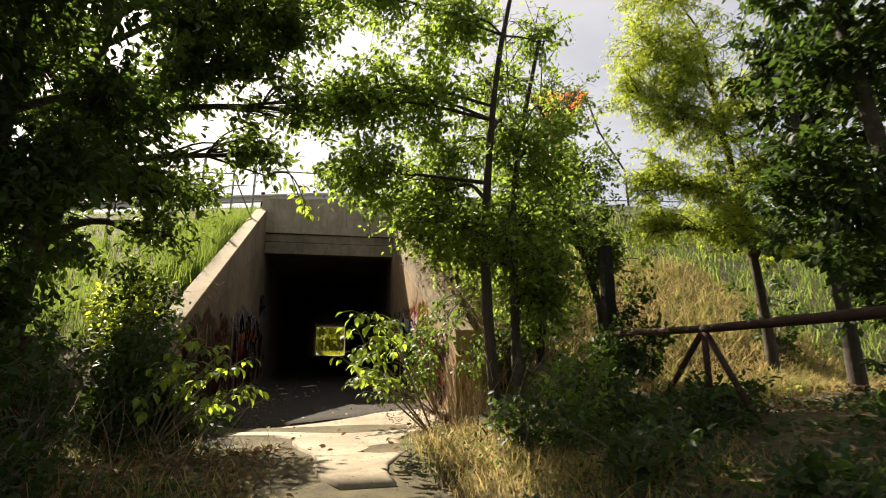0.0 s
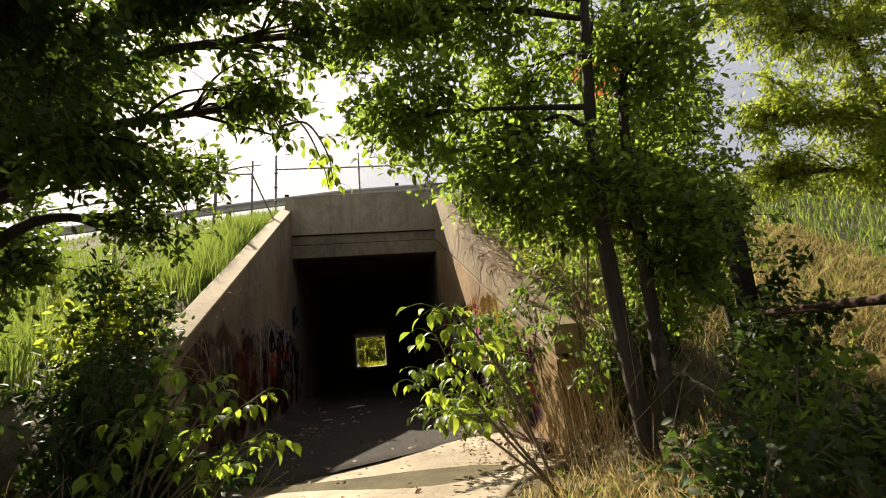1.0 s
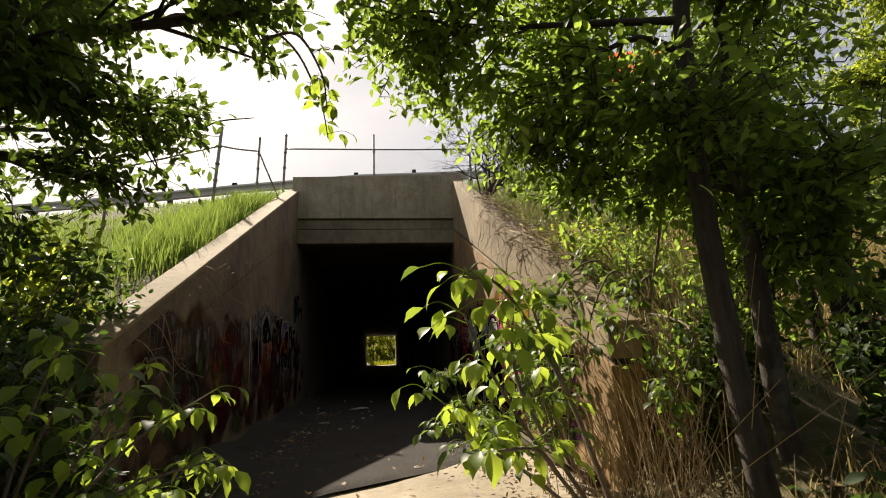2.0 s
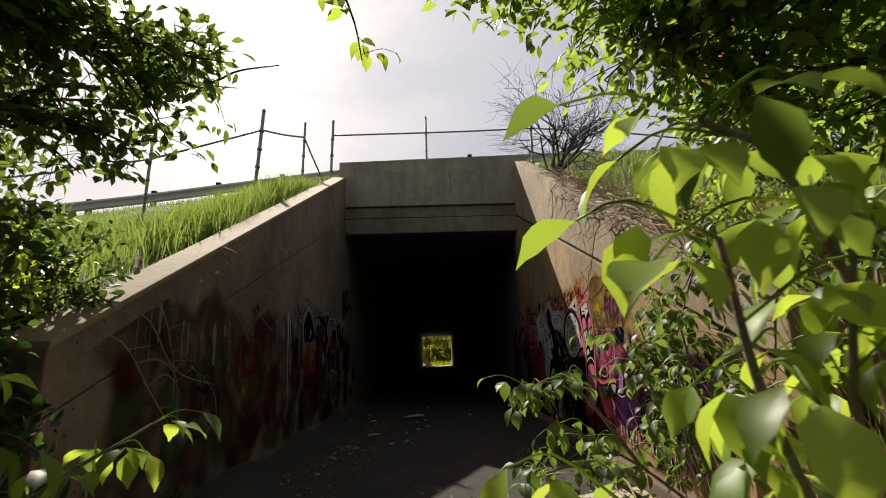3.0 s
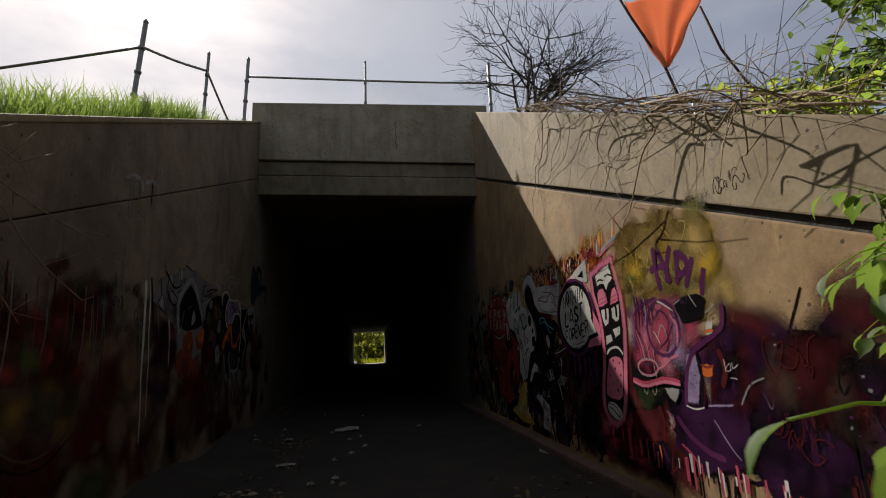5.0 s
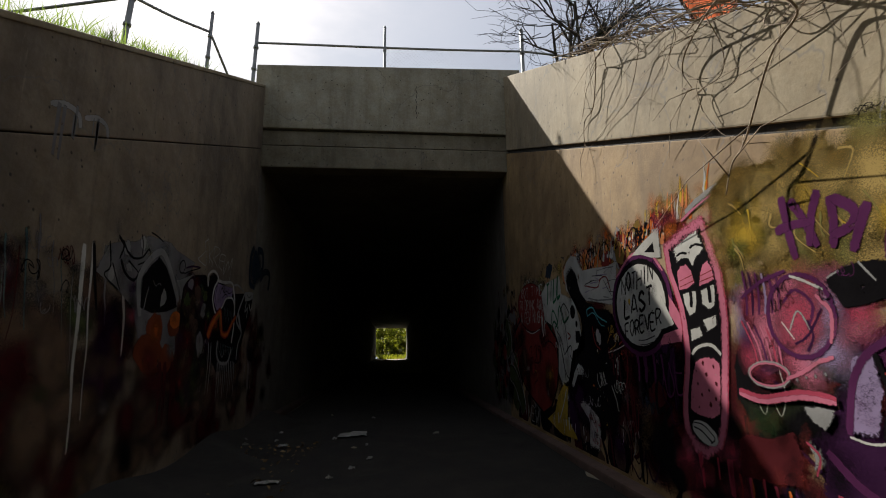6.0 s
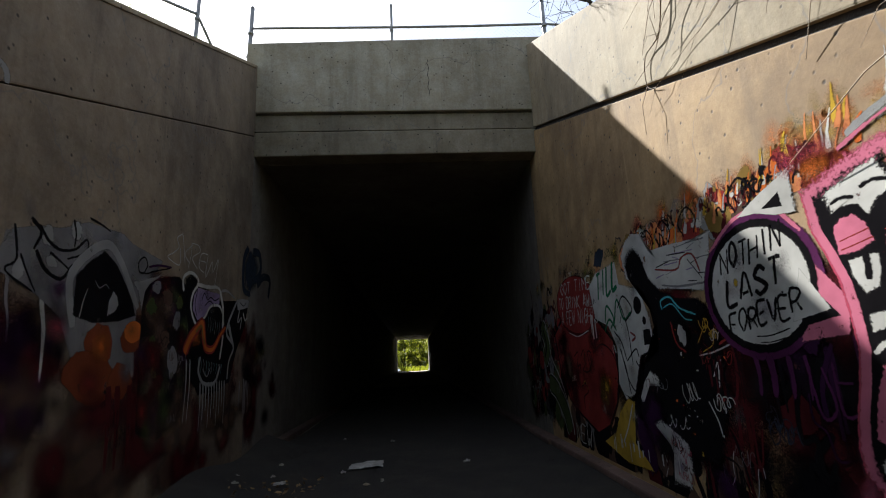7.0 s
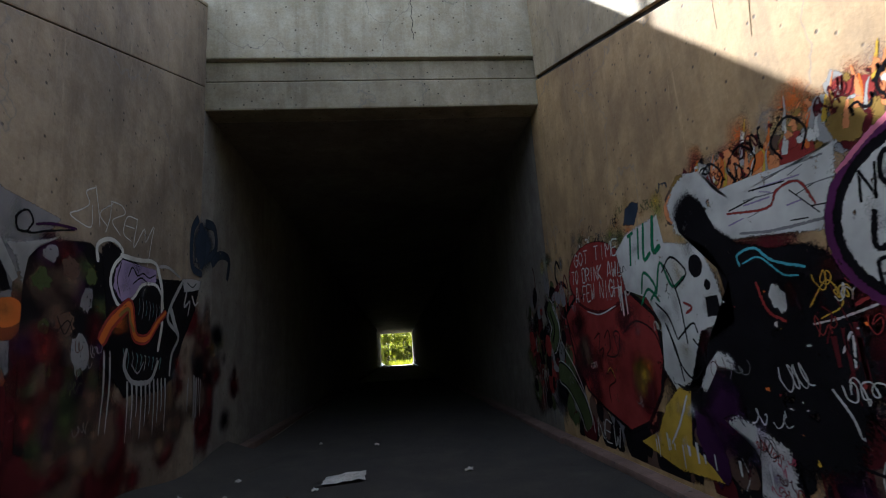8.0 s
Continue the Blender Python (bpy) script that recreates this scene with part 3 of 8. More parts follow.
def gate():
    post = thing("gate_post", "square weathered dark timber gate post", "post", (4.65, -7.1, 0.3))
    bm = bmesh.new()
    box(bm, 4.56, 4.74, -7.19, -7.01, -0.2, 2.72, 0.018)
    part("post", bm, TIMBER, post)
    for z in (1.22, 0.62):
        bm = bmesh.new()
        box(bm, 4.545, 4.755, -7.205, -6.995, z, z + 0.06, 0.005)
        part("hinge_strap", bm, RUST, post)
    root = thing("metal_gate", "rusty steel gate with braced top bar standing open", "gate", (4.05, -9.95, 0.3))
    a, j, b = Vector((4.54, -7.25, 1.24)), Vector((4.07, -9.95, 1.22)), Vector((3.62, -12.6, 1.27))
    rods("top_bar", [([a, j, b], 0.045, 0.045)], RUST, root, sides=8)
    foot = j + Vector((0.0, 0.0, -1.05))
    rods("upright", [([j, foot], 0.036, 0.036)], RUST, root, sides=8)
    rods("brace", [([j, j + Vector((0.16, 0.95, -0.78))], 0.034, 0.034)], RUST, root, sides=8)
    rods("brace", [([j, j + Vector((-0.12, -0.72, -0.86))], 0.034, 0.034)], RUST, root, sides=8)
    rods("end_bar", [([b, b + Vector((0, 0, -1.0))], 0.04, 0.04)], RUST, root, sides=8)
    left = thing("old_railing", "dark rusty steel railing half hidden in bushes", "railing", (-2.9, -9.6, 0.2))
    rods("top_bar", [([(-4.4, -9.3, 1.18), (-2.35, -9.75, 1.12)], 0.045, 0.045)], RUST, left, sides=8)
    for x, y in ((-2.4, -9.74), (-3.9, -9.41)):
        rods("post", [([(x, y, -0.1), (x, y, 1.16)], 0.05, 0.05)], RUST, left, sides=8)


gate()

# ---- graffiti ----
SHADES = {
    "white": (0.46, 0.44, 0.40), "black": (0.009, 0.008, 0.009), "pink": (0.47, 0.14, 0.20), "rose": (0.36, 0.055, 0.09),
    "red": (0.20, 0.032, 0.028), "maroon": (0.065, 0.012, 0.014), "purple": (0.080, 0.020, 0.066), "violet": (0.034, 0.011, 0.036),
    "orange": (0.48, 0.12, 0.025), "yellow": (0.42, 0.27, 0.035), "lime": (0.19, 0.19, 0.035), "green": (0.02, 0.12, 0.055),
    "moss": (0.06, 0.075, 0.03), "cyan": (0.10, 0.34, 0.38), "blue": (0.030, 0.038, 0.052), "grey": (0.17, 0.16, 0.16), "lilac": (0.24, 0.18, 0.29),
    "brown": (0.085, 0.052, 0.038), "earth": (0.15, 0.098, 0.066), "teal": (0.085, 0.13, 0.13), "ochre": (0.20, 0.125, 0.035), "sand": (0.31, 0.215, 0.075), "olive": (0.17, 0.15, 0.05), "fern": (0.045, 0.085, 0.035), "salmon": (0.50, 0.19, 0.075), "rust": (0.17, 0.045, 0.02), "pale": (0.26, 0.25, 0.24),
}
PAINT = {k: painted("paint_" + k, c) for k, c in SHADES.items()}
MIST = {k: painted("mist_" + k, c, 0.09) for k, c in SHADES.items()}


class Wall:
    """The face of a wing wall. s runs to the right as one looks at it, v up, in metres."""

    def __init__(self, side):
        self.side, self.coats = side, []

    def over(self, verts):
        """The depth of a new coat: one step above the coats that it lies on."""
        s0, s1 = min(p[0] for p in verts), max(p[0] for p in verts)
        v0, v1 = min(p[1] for p in verts), max(p[1] for p in verts)
        level = 1 + max((k for a, b, c, d, k in self.coats if a < s1 and b > s0 and c < v1 and d > v0), default=0)
        self.coats.append((s0, s1, v0, v1, level))
        return 0.0006 + 0.00005 * level

    def at(self, s, v, depth):
        if self.side > 0:
            # the outer pieces of the sunlit wall stand a little farther out
            s += 0.07 * min(1.0, max(0.0, (s - 2.5) / 0.7))
        top = (right_top(-s) if self.side > 0 else left_top(s)) if (s > 0) == (self.side > 0) else 9
        return (self.side * (HALF - depth), -s if self.side > 0 else s, max(0.1, min(v, top - 0.15)))

    def lay(self, root, verts, core, faces, shade, name, mist=False):
        """One coat of paint, a hair's breadth over the one before. core: how far inside the rim a corner lies."""
        depth = self.over(verts)
        me = raw(name, [self.at(s, v, depth) for s, v in verts], faces)
        far = me.attributes.new("core", "FLOAT", "POINT")
        for i, c in enumerate(core):
            far.data[i].value = c
        ob = hang(name, me, (MIST if mist else PAINT)[shade], root)
        return tagged(ob, kind="stuff") if name == "drip" else ob

    def fill(self, root, polys, shade, name="shape", mist=False):
        verts, core, faces = [], [], []
        for poly in polys:
            n, b = len(poly), len(verts)
            cs, cv = sum(p[0] for p in poly) / n, sum(p[1] for p in poly) / n
            r = 0.8 * min(math.hypot(p[0] - cs, p[1] - cv) for p in poly)
            verts += [(cs, cv), *poly]
            core += [r, *[0.0] * n]
            faces += [(b, b + 1 + i, b + 1 + (i + 1) % n) for i in range(n)]
        return self.lay(root, verts, core, faces, shade, name, mist)

    def stroke(self, root, pts, width, shade, name="stroke", taper=1.0):
        edge = ribbon(pts, width, taper)
        n = len(edge) // 2
        left, right = edge[:n], edge[n:][::-1]
        verts, core, faces = [], [], []
        for i, (a, b) in enumerate(zip(left, right)):
            verts += [a, ((a[0] + b[0]) / 2, (a[1] + b[1]) / 2), b]
            core += [0.0, max(0.013, math.dist(a, b) / 2), 0.0]
        for i in range(n - 1):
            k = 3 * i
            faces += [(k, k + 3, k + 4, k + 1), (k + 1, k + 4, k + 5, k + 2)]
        return self.lay(root, verts, core, faces, shade, name)


def ribbon(pts, width, taper=1.0):
    line = [(p.x, p.y) for p in spline([(a, b, 0) for a, b in pts], 5)] if len(pts) > 2 else list(pts)
    left, right = [], []
    n = len(line)
    for i, (a, b) in enumerate(line):
        p, q = line[max(i - 1, 0)], line[min(i + 1, n - 1)]
        dx, dy = q[0] - p[0], q[1] - p[1]
        m = math.hypot(dx, dy) or 1
        w = width / 2 * (1 + (taper - 1) * i / (n - 1)) * (0.75 if i in (0, n - 1) else 1)
        left.append((a - dy / m * w, b + dx / m * w))
        right.append((a + dy / m * w, b - dx / m * w))
    return left + right[::-1]


def oval(s, v, rs, rv, turn=0.0, n=22, rough=0.0):
    out = []
    for i in range(n):
        a = 2 * math.pi * i / n
        k = 1 + rough * rnd.uniform(-1, 1)
        x, y = rs * k * math.cos(a), rv * k * math.sin(a)
        out.append((s + x * math.cos(turn) - y * math.sin(turn), v + x * math.sin(turn) + y * math.cos(turn)))
    return out


def ring(s, v, rs, rv, turn=0.0):
    return oval(s, v, rs, rv, turn, 26) + oval(s, v, rs, rv, turn, 26)[:1]


def drips(s0, s1, v, low, n):
    out = []
    for _ in range(n):
        s = rnd.uniform(s0, s1)
        w = rnd.uniform(0.006, 0.018)
        d = rnd.uniform(0.3, 1) * low
        top = v + rnd.uniform(0, 0.08)
        out.append([(s - w, top), (s + w, top), (s + w * 0.7, v - d), (s - w * 0.6, v - d)])
    return out


def blob(s, v, rs, rv, rough=0.16, n=16):
    return oval(s, v, rs, rv, rnd.uniform(-0.4, 0.4), n, rough)


def swash(s, v, size, bends=4):
    """A loose stroke of the kind that tags are made of."""
    p = [(s, v)]
    a = rnd.uniform(0, 6.28)
    for _ in range(bends):
        a += rnd.uniform(-1.9, 1.9)
        p.append((p[-1][0] + math.cos(a) * size * 0.6, p[-1][1] + math.sin(a) * size))
    return p


def wild(wall, root, s0, s1, v0, v1, shades, n, size, seed):
    """An overgrown patch of old pieces: blots, bands and tags over one another."""
    rnd.seed(seed)
    for i in range(n):
        s, v = rnd.uniform(s0, s1), rnd.uniform(v0, v1)
        shade = rnd.choice(shades)
        pick = rnd.random()
        if pick < 0.34:
            wall.fill(root, [blob(s, v, size * rnd.uniform(0.4, 0.9), size * rnd.uniform(0.5, 1.3), 0.22)], shade, "blot", rnd.random() < 0.6)
        elif pick < 0.75:
            wall.stroke(root, swash(s, v, size * rnd.uniform(0.5, 1.1), rnd.randint(3, 5)), size * rnd.uniform(0.10, 0.28), shade, "band")
        elif pick < 0.9:
            wall.stroke(root, swash(s, v, size * rnd.uniform(0.3, 0.6), 5), size * 0.06, rnd.choice(("black", "white", shade)), "tag")
        else:
            wall.fill(root, drips(s - size, s + size, v, size * 2.2, 5), shade, "drip")


def graffiti(label):
    return thing("graffiti", label, "graffiti")


def scrawl(wall, root, s0, s1, v0, v1, n, size, shades, seed, width=0.015):
    """Tags: each a few joined strokes of one pen."""
    rnd.seed(seed)
    for _ in range(n):
        s, v, shade = rnd.uniform(s0, s1), rnd.uniform(v0, v1), rnd.choice(shades)
        wd = width * rnd.uniform(0.7, 1.3)
        pts, tilt = [], rnd.uniform(-0.25, 0.25)
        x = 0.0
        for k in range(rnd.randint(2, 4)):
            r, h, a0 = size * rnd.uniform(0.12, 0.3), size * rnd.uniform(0.25, 0.65), rnd.uniform(0, 6.28)
            spin = rnd.choice((-1, 1)) * rnd.uniform(0.6, 1.5)
            for q in range(5):
                a = a0 + spin * q
                px, py = x + r * math.cos(a) + 0.10 * size * q, h * math.sin(a)
                pts.append((s + px - tilt * py, v + py + tilt * px))
            x += size * rnd.uniform(0.3, 0.7)
        wall.stroke(root, pts, wd, shade, "tag")


# brush letters: each stroke runs over the knots of a grid four wide and four high
BRUSH = {"N": "00 04/04 40/40 44", "O": "20 02 14 34 42 20", "T": "04 44/24 20", "H": "00 04/40 44/02 42", "I": "20 24", "L": "04 00 40", "A": "00 24 40/11 31",
         "S": "43 24 03 22 41 20 01", "F": "00 04 44/02 32", "R": "00 04 34 43 22 02/22 40", "E": "44 04 00 40/02 32", "V": "04 20 44", "G": "43 24 02 20 41 42 22",
         "M": "00 04 22 44 40", "D": "00 04 34 42 30 00", "K": "00 04/44 02 40", "Y": "04 22 44/22 20", "W": "04 10 22 30 44"}


def brush(wall, root, text, s, v, step, tall, width, shade, tilt=0.0, lean=0.1, jitter=0.06):
    """Hand lettering from (s, v), the first letter's foot, each letter one mesh of strokes."""
    ca, sa = math.cos(tilt), math.sin(tilt)
    for i, c in enumerate(text):
        if c == " ":
            continue
        lift = tall * rnd.uniform(-jitter, jitter)
        verts, core, faces = [], [], []
        for run in BRUSH[c].split("/"):
            pts = []
            for k in run.split():
                x = step * (i + 0.19 * int(k[0]) + rnd.uniform(-jitter, jitter) * 0.5)
                y = tall * (int(k[1]) / 4 + rnd.uniform(-jitter, jitter) * 0.5) + lift
                x += lean * y
                pts.append((s + ca * x - sa * y, v + sa * x + ca * y))
            edge = ribbon(pts, width * rnd.uniform(0.85, 1.15))
            n, b = len(edge) // 2, len(verts)
            for k, (p, q) in enumerate(zip(edge[:n], edge[n:][::-1])):
                verts += [p, ((p[0] + q[0]) / 2, (p[1] + q[1]) / 2), q]
                core += [0.0, max(0.013, width / 2), 0.0]
            for k in range(n - 1):
                a = b + 3 * k
                faces += [(a, a + 3, a + 4, a + 1), (a + 1, a + 4, a + 5, a + 2)]
        wall.lay(root, verts, core, faces, shade, "letter")


def mottle(wall, root, n, s0, s1, v0, v1, size, shades, seed, name="speckle", mist=False):
    rnd.seed(seed)
    for _ in range(n):
        s, v = rnd.uniform(s0, s1), rnd.uniform(v0, v1)
        wall.fill(root, [blob(s, v, size * rnd.uniform(0.4, 1.2), size * rnd.uniform(0.4, 1.2), 0.12 if size > 0.06 else 0.4, 14 if size > 0.03 else 7)], rnd.choice(shades), name, mist)


def right_graffiti():
    w = Wall(1)
    # older layers under the clear pieces
    g = graffiti("overlapping old spray-paint pieces in dark colours on concrete")
    rnd.seed(2)
    for i in range(150):
        s = -1.3 + 8.2 * rnd.random()
        near = ["maroon", "black", "black", "maroon", "black", "violet"] if s > 2 else ["grey", "maroon", "moss", "black", "red"]
        w.fill(g, [blob(s, 0.25 + (1.1 if s < 4.4 else 0.65) * rnd.random(), 0.3, 0.24, 0.25)], rnd.choice(near), "ground_coat", True)
    mottle(w, g, 44, 0.0, 3.4, 0.12, 0.42, 0.17, ["black", "maroon", "brown", "black"], 40, "ground_coat")
    wild(w, g, -1.3, 0.4, 0.3, 1.65, ["maroon", "moss", "grey", "black", "red", "maroon", "moss"], 56, 0.2, 3)
    wild(w, g, 2.2, 4.2, 0.2, 1.2, ["black", "violet", "maroon", "black", "maroon", "black"], 60, 0.2, 4)
    wild(w, g, 4.6, 6.8, 0.25, 0.95, ["maroon", "violet", "black", "black", "black"], 50, 0.2, 8)
    mottle(w, g, 60, -1.3, 0.5, 0.3, 1.65, 0.12, ["maroon", "moss", "black", "grey", "red", "black"], 12, "blot")
    scrawl(w, g, -1.2, 0.3, 0.4, 1.7, 26, 0.12, ["white", "black", "grey", "red"], 13, 0.011)
    mottle(w, g, 40, -0.6, 2.2, 1.72, 1.98, 0.10, ["yellow", "moss", "lime", "orange", "grey"], 14, "haze", True)
    scrawl(w, g, 0.2, 2.2, 1.78, 1.95, 16, 0.06, ["black", "black", "blue", "moss", "white"], 16, 0.014)
    w.fill(g, [blob(1.75, 1.86, 0.14, 0.10, 0.25)], "blue", "blot")
    # flame-coloured band along the upper edge
    g = graffiti("ragged orange, yellow and white spray paint along the upper edge")
    mottle(w, g, 70, 2.5, 4.2, 1.68, 1.96, 0.10, ["salmon", "ochre", "pale", "sand", "orange", "red"], 9, "haze", True)
    mottle(w, g, 26, 3.9, 4.55, 1.80, 1.98, 0.08, ["salmon", "sand", "yellow", "salmon", "orange"], 11, "haze", True)
    mottle(w, g, 60, 2.25, 4.1, 1.66, 1.84, 0.10, ["maroon", "salmon", "pale", "ochre", "orange", "brown", "red"], 29, "blot")
    for i in range(64):
        s = 2.5 + 2.05 * rnd.random()
        v = 1.72 + 0.15 * rnd.random() + 0.08 * max(0.0, s - 3.6)
        pts = [(s, v - 0.05), (s + rnd.uniform(0.0, 0.03), v + rnd.uniform(0.01, 0.04)), (s + rnd.uniform(0.01, 0.06), v + rnd.uniform(0.05, 0.12))]
        w.stroke(g, pts, rnd.uniform(0.025, 0.06), rnd.choice(["salmon", "white", "yellow", "orange", "salmon", "pale"]), "flame", 0.25)
    mottle(w, g, 80, 2.4, 4.15, 1.68, 1.92, 0.034, ["white", "salmon", "ochre", "maroon", "pale", "black"], 10)
    scrawl(w, g, 2.45, 4.1, 1.70, 1.86, 20, 0.08, ["black", "black", "maroon", "maroon"], 17, 0.018)
    for s in (2.62, 2.84, 3.12, 3.62):
        w.stroke(g, [(s, 1.70), (s - 0.04, 1.80), (s + 0.06, 1.87), (s + 0.14, 1.78), (s + 0.1, 1.70)], 0.022, "black", "loop")
    # red disc with lettering
    g = graffiti("red paint disc with small white lettering above a red blob")
    body = [(0.12, 1.26), (0.45, 1.40), (1.0, 1.38), (1.55, 1.32), (1.88, 1.12), (1.92, 0.85), (1.82, 0.61), (1.6, 0.40), (1.3, 0.30), (0.85, 0.42), (0.5, 0.55), (0.25, 0.85)]
    w.fill(g, [[(1.02 + (a - 1.02) * 1.04, 0.85 + (b - 0.85) * 1.05) for a, b in body]], "black", "outline")
    w.fill(g, [body], "red", "blob")
    mottle(w, g, 16, 0.4, 1.7, 0.5, 1.2, 0.2, ["maroon", "red", "maroon", "maroon"], 18, "shade_coat", True)
    mottle(w, g, 9, 0.3, 0.75, 0.6, 1.2, 0.22, ["maroon", "maroon", "brown"], 25, "shade_coat", True)
    w.fill(g, [oval(1.62, 0.62, 0.20, 0.24, 0.3)], "maroon", "shade_coat", True)
    mottle(w, g, 5, 1.5, 1.72, 0.62, 0.85, 0.09, ["yellow", "orange"], 20, "blot", True)
    w.fill(g, [oval(0.96, 1.52, 0.66, 0.32, -0.12, 28)], "maroon", "disc")
    w.fill(g, [oval(0.96, 1.53, 0.635, 0.305, -0.12, 28)], "red", "disc")
    rnd.seed(6)
    brush(w, g, "GOT TIME", 0.52, 1.68, 0.122, 0.118, 0.021, "white", -0.05)
    brush(w, g, "TO DRINK AWAY", 0.41, 1.535, 0.091, 0.118, 0.021, "white", -0.07)
    brush(w, g, "A FEW NIGHTS", 0.46, 1.355, 0.095, 0.14, 0.021, "white", -0.05)
    w.stroke(g, [(0.7, 1.25), (0.98, 1.2), (1.3, 1.24)], 0.022, "white")
    w.fill(g, drips(1.38, 1.52, 1.34, 0.22, 4), "white", "drip")
    for pts in ([(0.78, 1.0), (0.92, 1.04), (0.86, 0.9), (0.96, 0.92), (0.92, 0.84)], [(1.0, 1.0), (1.1, 1.06), (1.1, 0.92), (1.02, 0.86), (1.22, 0.86), (1.3, 1.02), (1.2, 1.03), (1.26, 0.84)],
                [(0.95, 0.70), (1.05, 0.74), (1.12, 0.66), (0.98, 0.60), (0.98, 0.48)], [(1.36, 1.02), (1.6, 1.1), (1.85, 1.0), (1.93, 0.75)], [(0.1, 1.35), (0.2, 1.1), (0.45, 0.78), (0.6, 0.5)]):
        w.stroke(g, pts, 0.024, "black")
    w.stroke(g, [(0.98, 0.72), (1.06, 0.76), (1.12, 0.68)], 0.012, "yellow")
    rnd.seed(7)
    brush(w, g, "NEW", 0.62, 0.16, 0.16, 0.16, 0.022, "white", -0.05)
    g = graffiti("moss green looping shapes with pale outline near the kerb")
    for shade, wd in (("white", 0.27), ("black", 0.25), ("moss", 0.21)):
        w.stroke(g, [(-0.45, 1.42), (-0.25, 1.15), (-0.45, 0.95)], wd, shade, "band")
        w.stroke(g, [(-0.30, 0.70), (0.0, 0.62), (0.3, 0.40), (0.42, 0.2)], wd, shade, "band")
    w.stroke(g, [(-0.3, 1.4), (-0.15, 1.2), (-0.1, 1.0), (0.25, 0.7), (0.5, 0.35), (0.54, 0.18)], 0.022, "white", "line")
    w.stroke(g, [(-0.4, 1.35), (-0.3, 1.15), (-0.42, 1.0)], 0.05, "black", "line")
    g = graffiti("white painted panel with green and black lettering")
    w.fill(g, [[(1.5, 1.34), (1.41, 1.66), (1.62, 1.76), (2.1, 1.78), (2.13, 1.58), (2.5, 1.48), (2.6, 1.25), (2.63, 1.04), (2.38, 0.98), (2.3, 0.85), (2.2, 0.68), (2.02, 0.62), (1.9, 0.75), (1.95, 1.05), (1.8, 1.25)]], "white", "panel")
    mottle(w, g, 12, 1.6, 2.5, 0.8, 1.7, 0.11, ["grey", "moss", "yellow", "grey", "white"], 22, "stain", True)
    rnd.seed(8)
    brush(w, g, "TILL", 1.60, 1.50, 0.130, 0.22, 0.048, "green", 0.10, 0.35)
    for pts in ([(1.75, 1.28), (1.82, 1.42), (1.95, 1.3), (1.86, 1.22)], [(1.95, 1.25), (2.05, 1.45), (2.15, 1.28), (2.3, 1.32)], [(1.72, 1.2), (1.85, 1.3), (1.98, 1.2)]):
        w.stroke(g, pts, 0.034, "green", "tag")
    for pts in ([(2.1, 1.42), (2.2, 1.2), (2.22, 0.92)], [(2.05, 1.38), (2.18, 1.46), (2.32, 1.34), (2.18, 1.26)], [(2.02, 1.05), (2.1, 0.82), (2.22, 0.72), (2.34, 0.78)], [(2.0, 1.06), (2.08, 0.9), (2.12, 0.7)],
                [(2.12, 0.95), (2.3, 1.04), (2.34, 0.98)], [(2.04, 0.68), (2.2, 0.64), (2.32, 0.70)], [(1.92, 1.2), (2.05, 1.1), (2.12, 0.95)], [(2.28, 0.95), (2.36, 0.86), (2.33, 0.72)]):
        w.stroke(g, pts, 0.026, "black")
    w.fill(g, [[(2.45, 1.06), (2.58, 1.06), (2.57, 1.18), (2.46, 1.18)]], "black", "square")
    w.fill(g, [oval(2.42, 1.36, 0.075, 0.075)], "black", "dot")
    w.fill(g, [oval(2.5, 1.24, 0.035, 0.04)], "black", "dot")
    w.stroke(g, [(2.24, 1.17), (2.32, 1.13), (2.25, 1.10)], 0.03, "red", "arrow")
    # big black shape with white halo
    g = graffiti("large black painted shape with white outline and cyan strokes")
    w.fill(g, [[(2.2, 1.78), (2.3, 1.88), (2.45, 1.92), (2.58, 1.88), (2.68, 1.72), (2.95, 1.70), (3.3, 1.66), (3.42, 1.68), (3.36, 1.5), (3.28, 1.33), (2.9, 1.40), (2.75, 1.42), (2.5, 1.46), (2.25, 1.58)]], "white", "halo")
    rnd.seed(24)
    for i in range(16):
        s = 2.7 + 0.6 * rnd.random()
        v = 1.42 + 0.24 * rnd.random()
        w.stroke(g, [(s, v), (s + rnd.uniform(0.05, 0.22), v + rnd.uniform(-0.03, 0.02))], rnd.uniform(0.008, 0.02), rnd.choice(["grey", "grey", "black", "lilac"]), "streak")
    w.stroke(g, [(2.80, 1.45), (3.0, 1.41), (3.3, 1.39)], 0.022, "grey", "streak")
    w.fill(g, [[(2.25, 1.74), (2.32, 1.81), (2.45, 1.84), (2.55, 1.75), (2.63, 1.56), (2.78, 1.43), (2.98, 1.35), (3.22, 1.32), (3.36, 1.2), (3.4, 0.7), (3.2, 0.3), (2.5, 0.22), (2.2, 0.5), (2.4, 0.9),
                (2.66, 1.0), (2.6, 1.3), (2.54, 1.46), (2.4, 1.54), (2.28, 1.62)]], "black", "body")
    w.fill(g, [[(2.36, 0.80), (2.5, 0.90), (2.62, 0.86), (2.63, 0.78), (2.48, 0.80), (2.30, 0.62), (2.25, 0.66)]], "white", "patch")
    w.fill(g, [[(2.22, 0.55), (2.45, 0.78), (2.62, 0.72), (2.66, 0.45), (2.4, 0.3)]], "violet", "shade_coat", True)
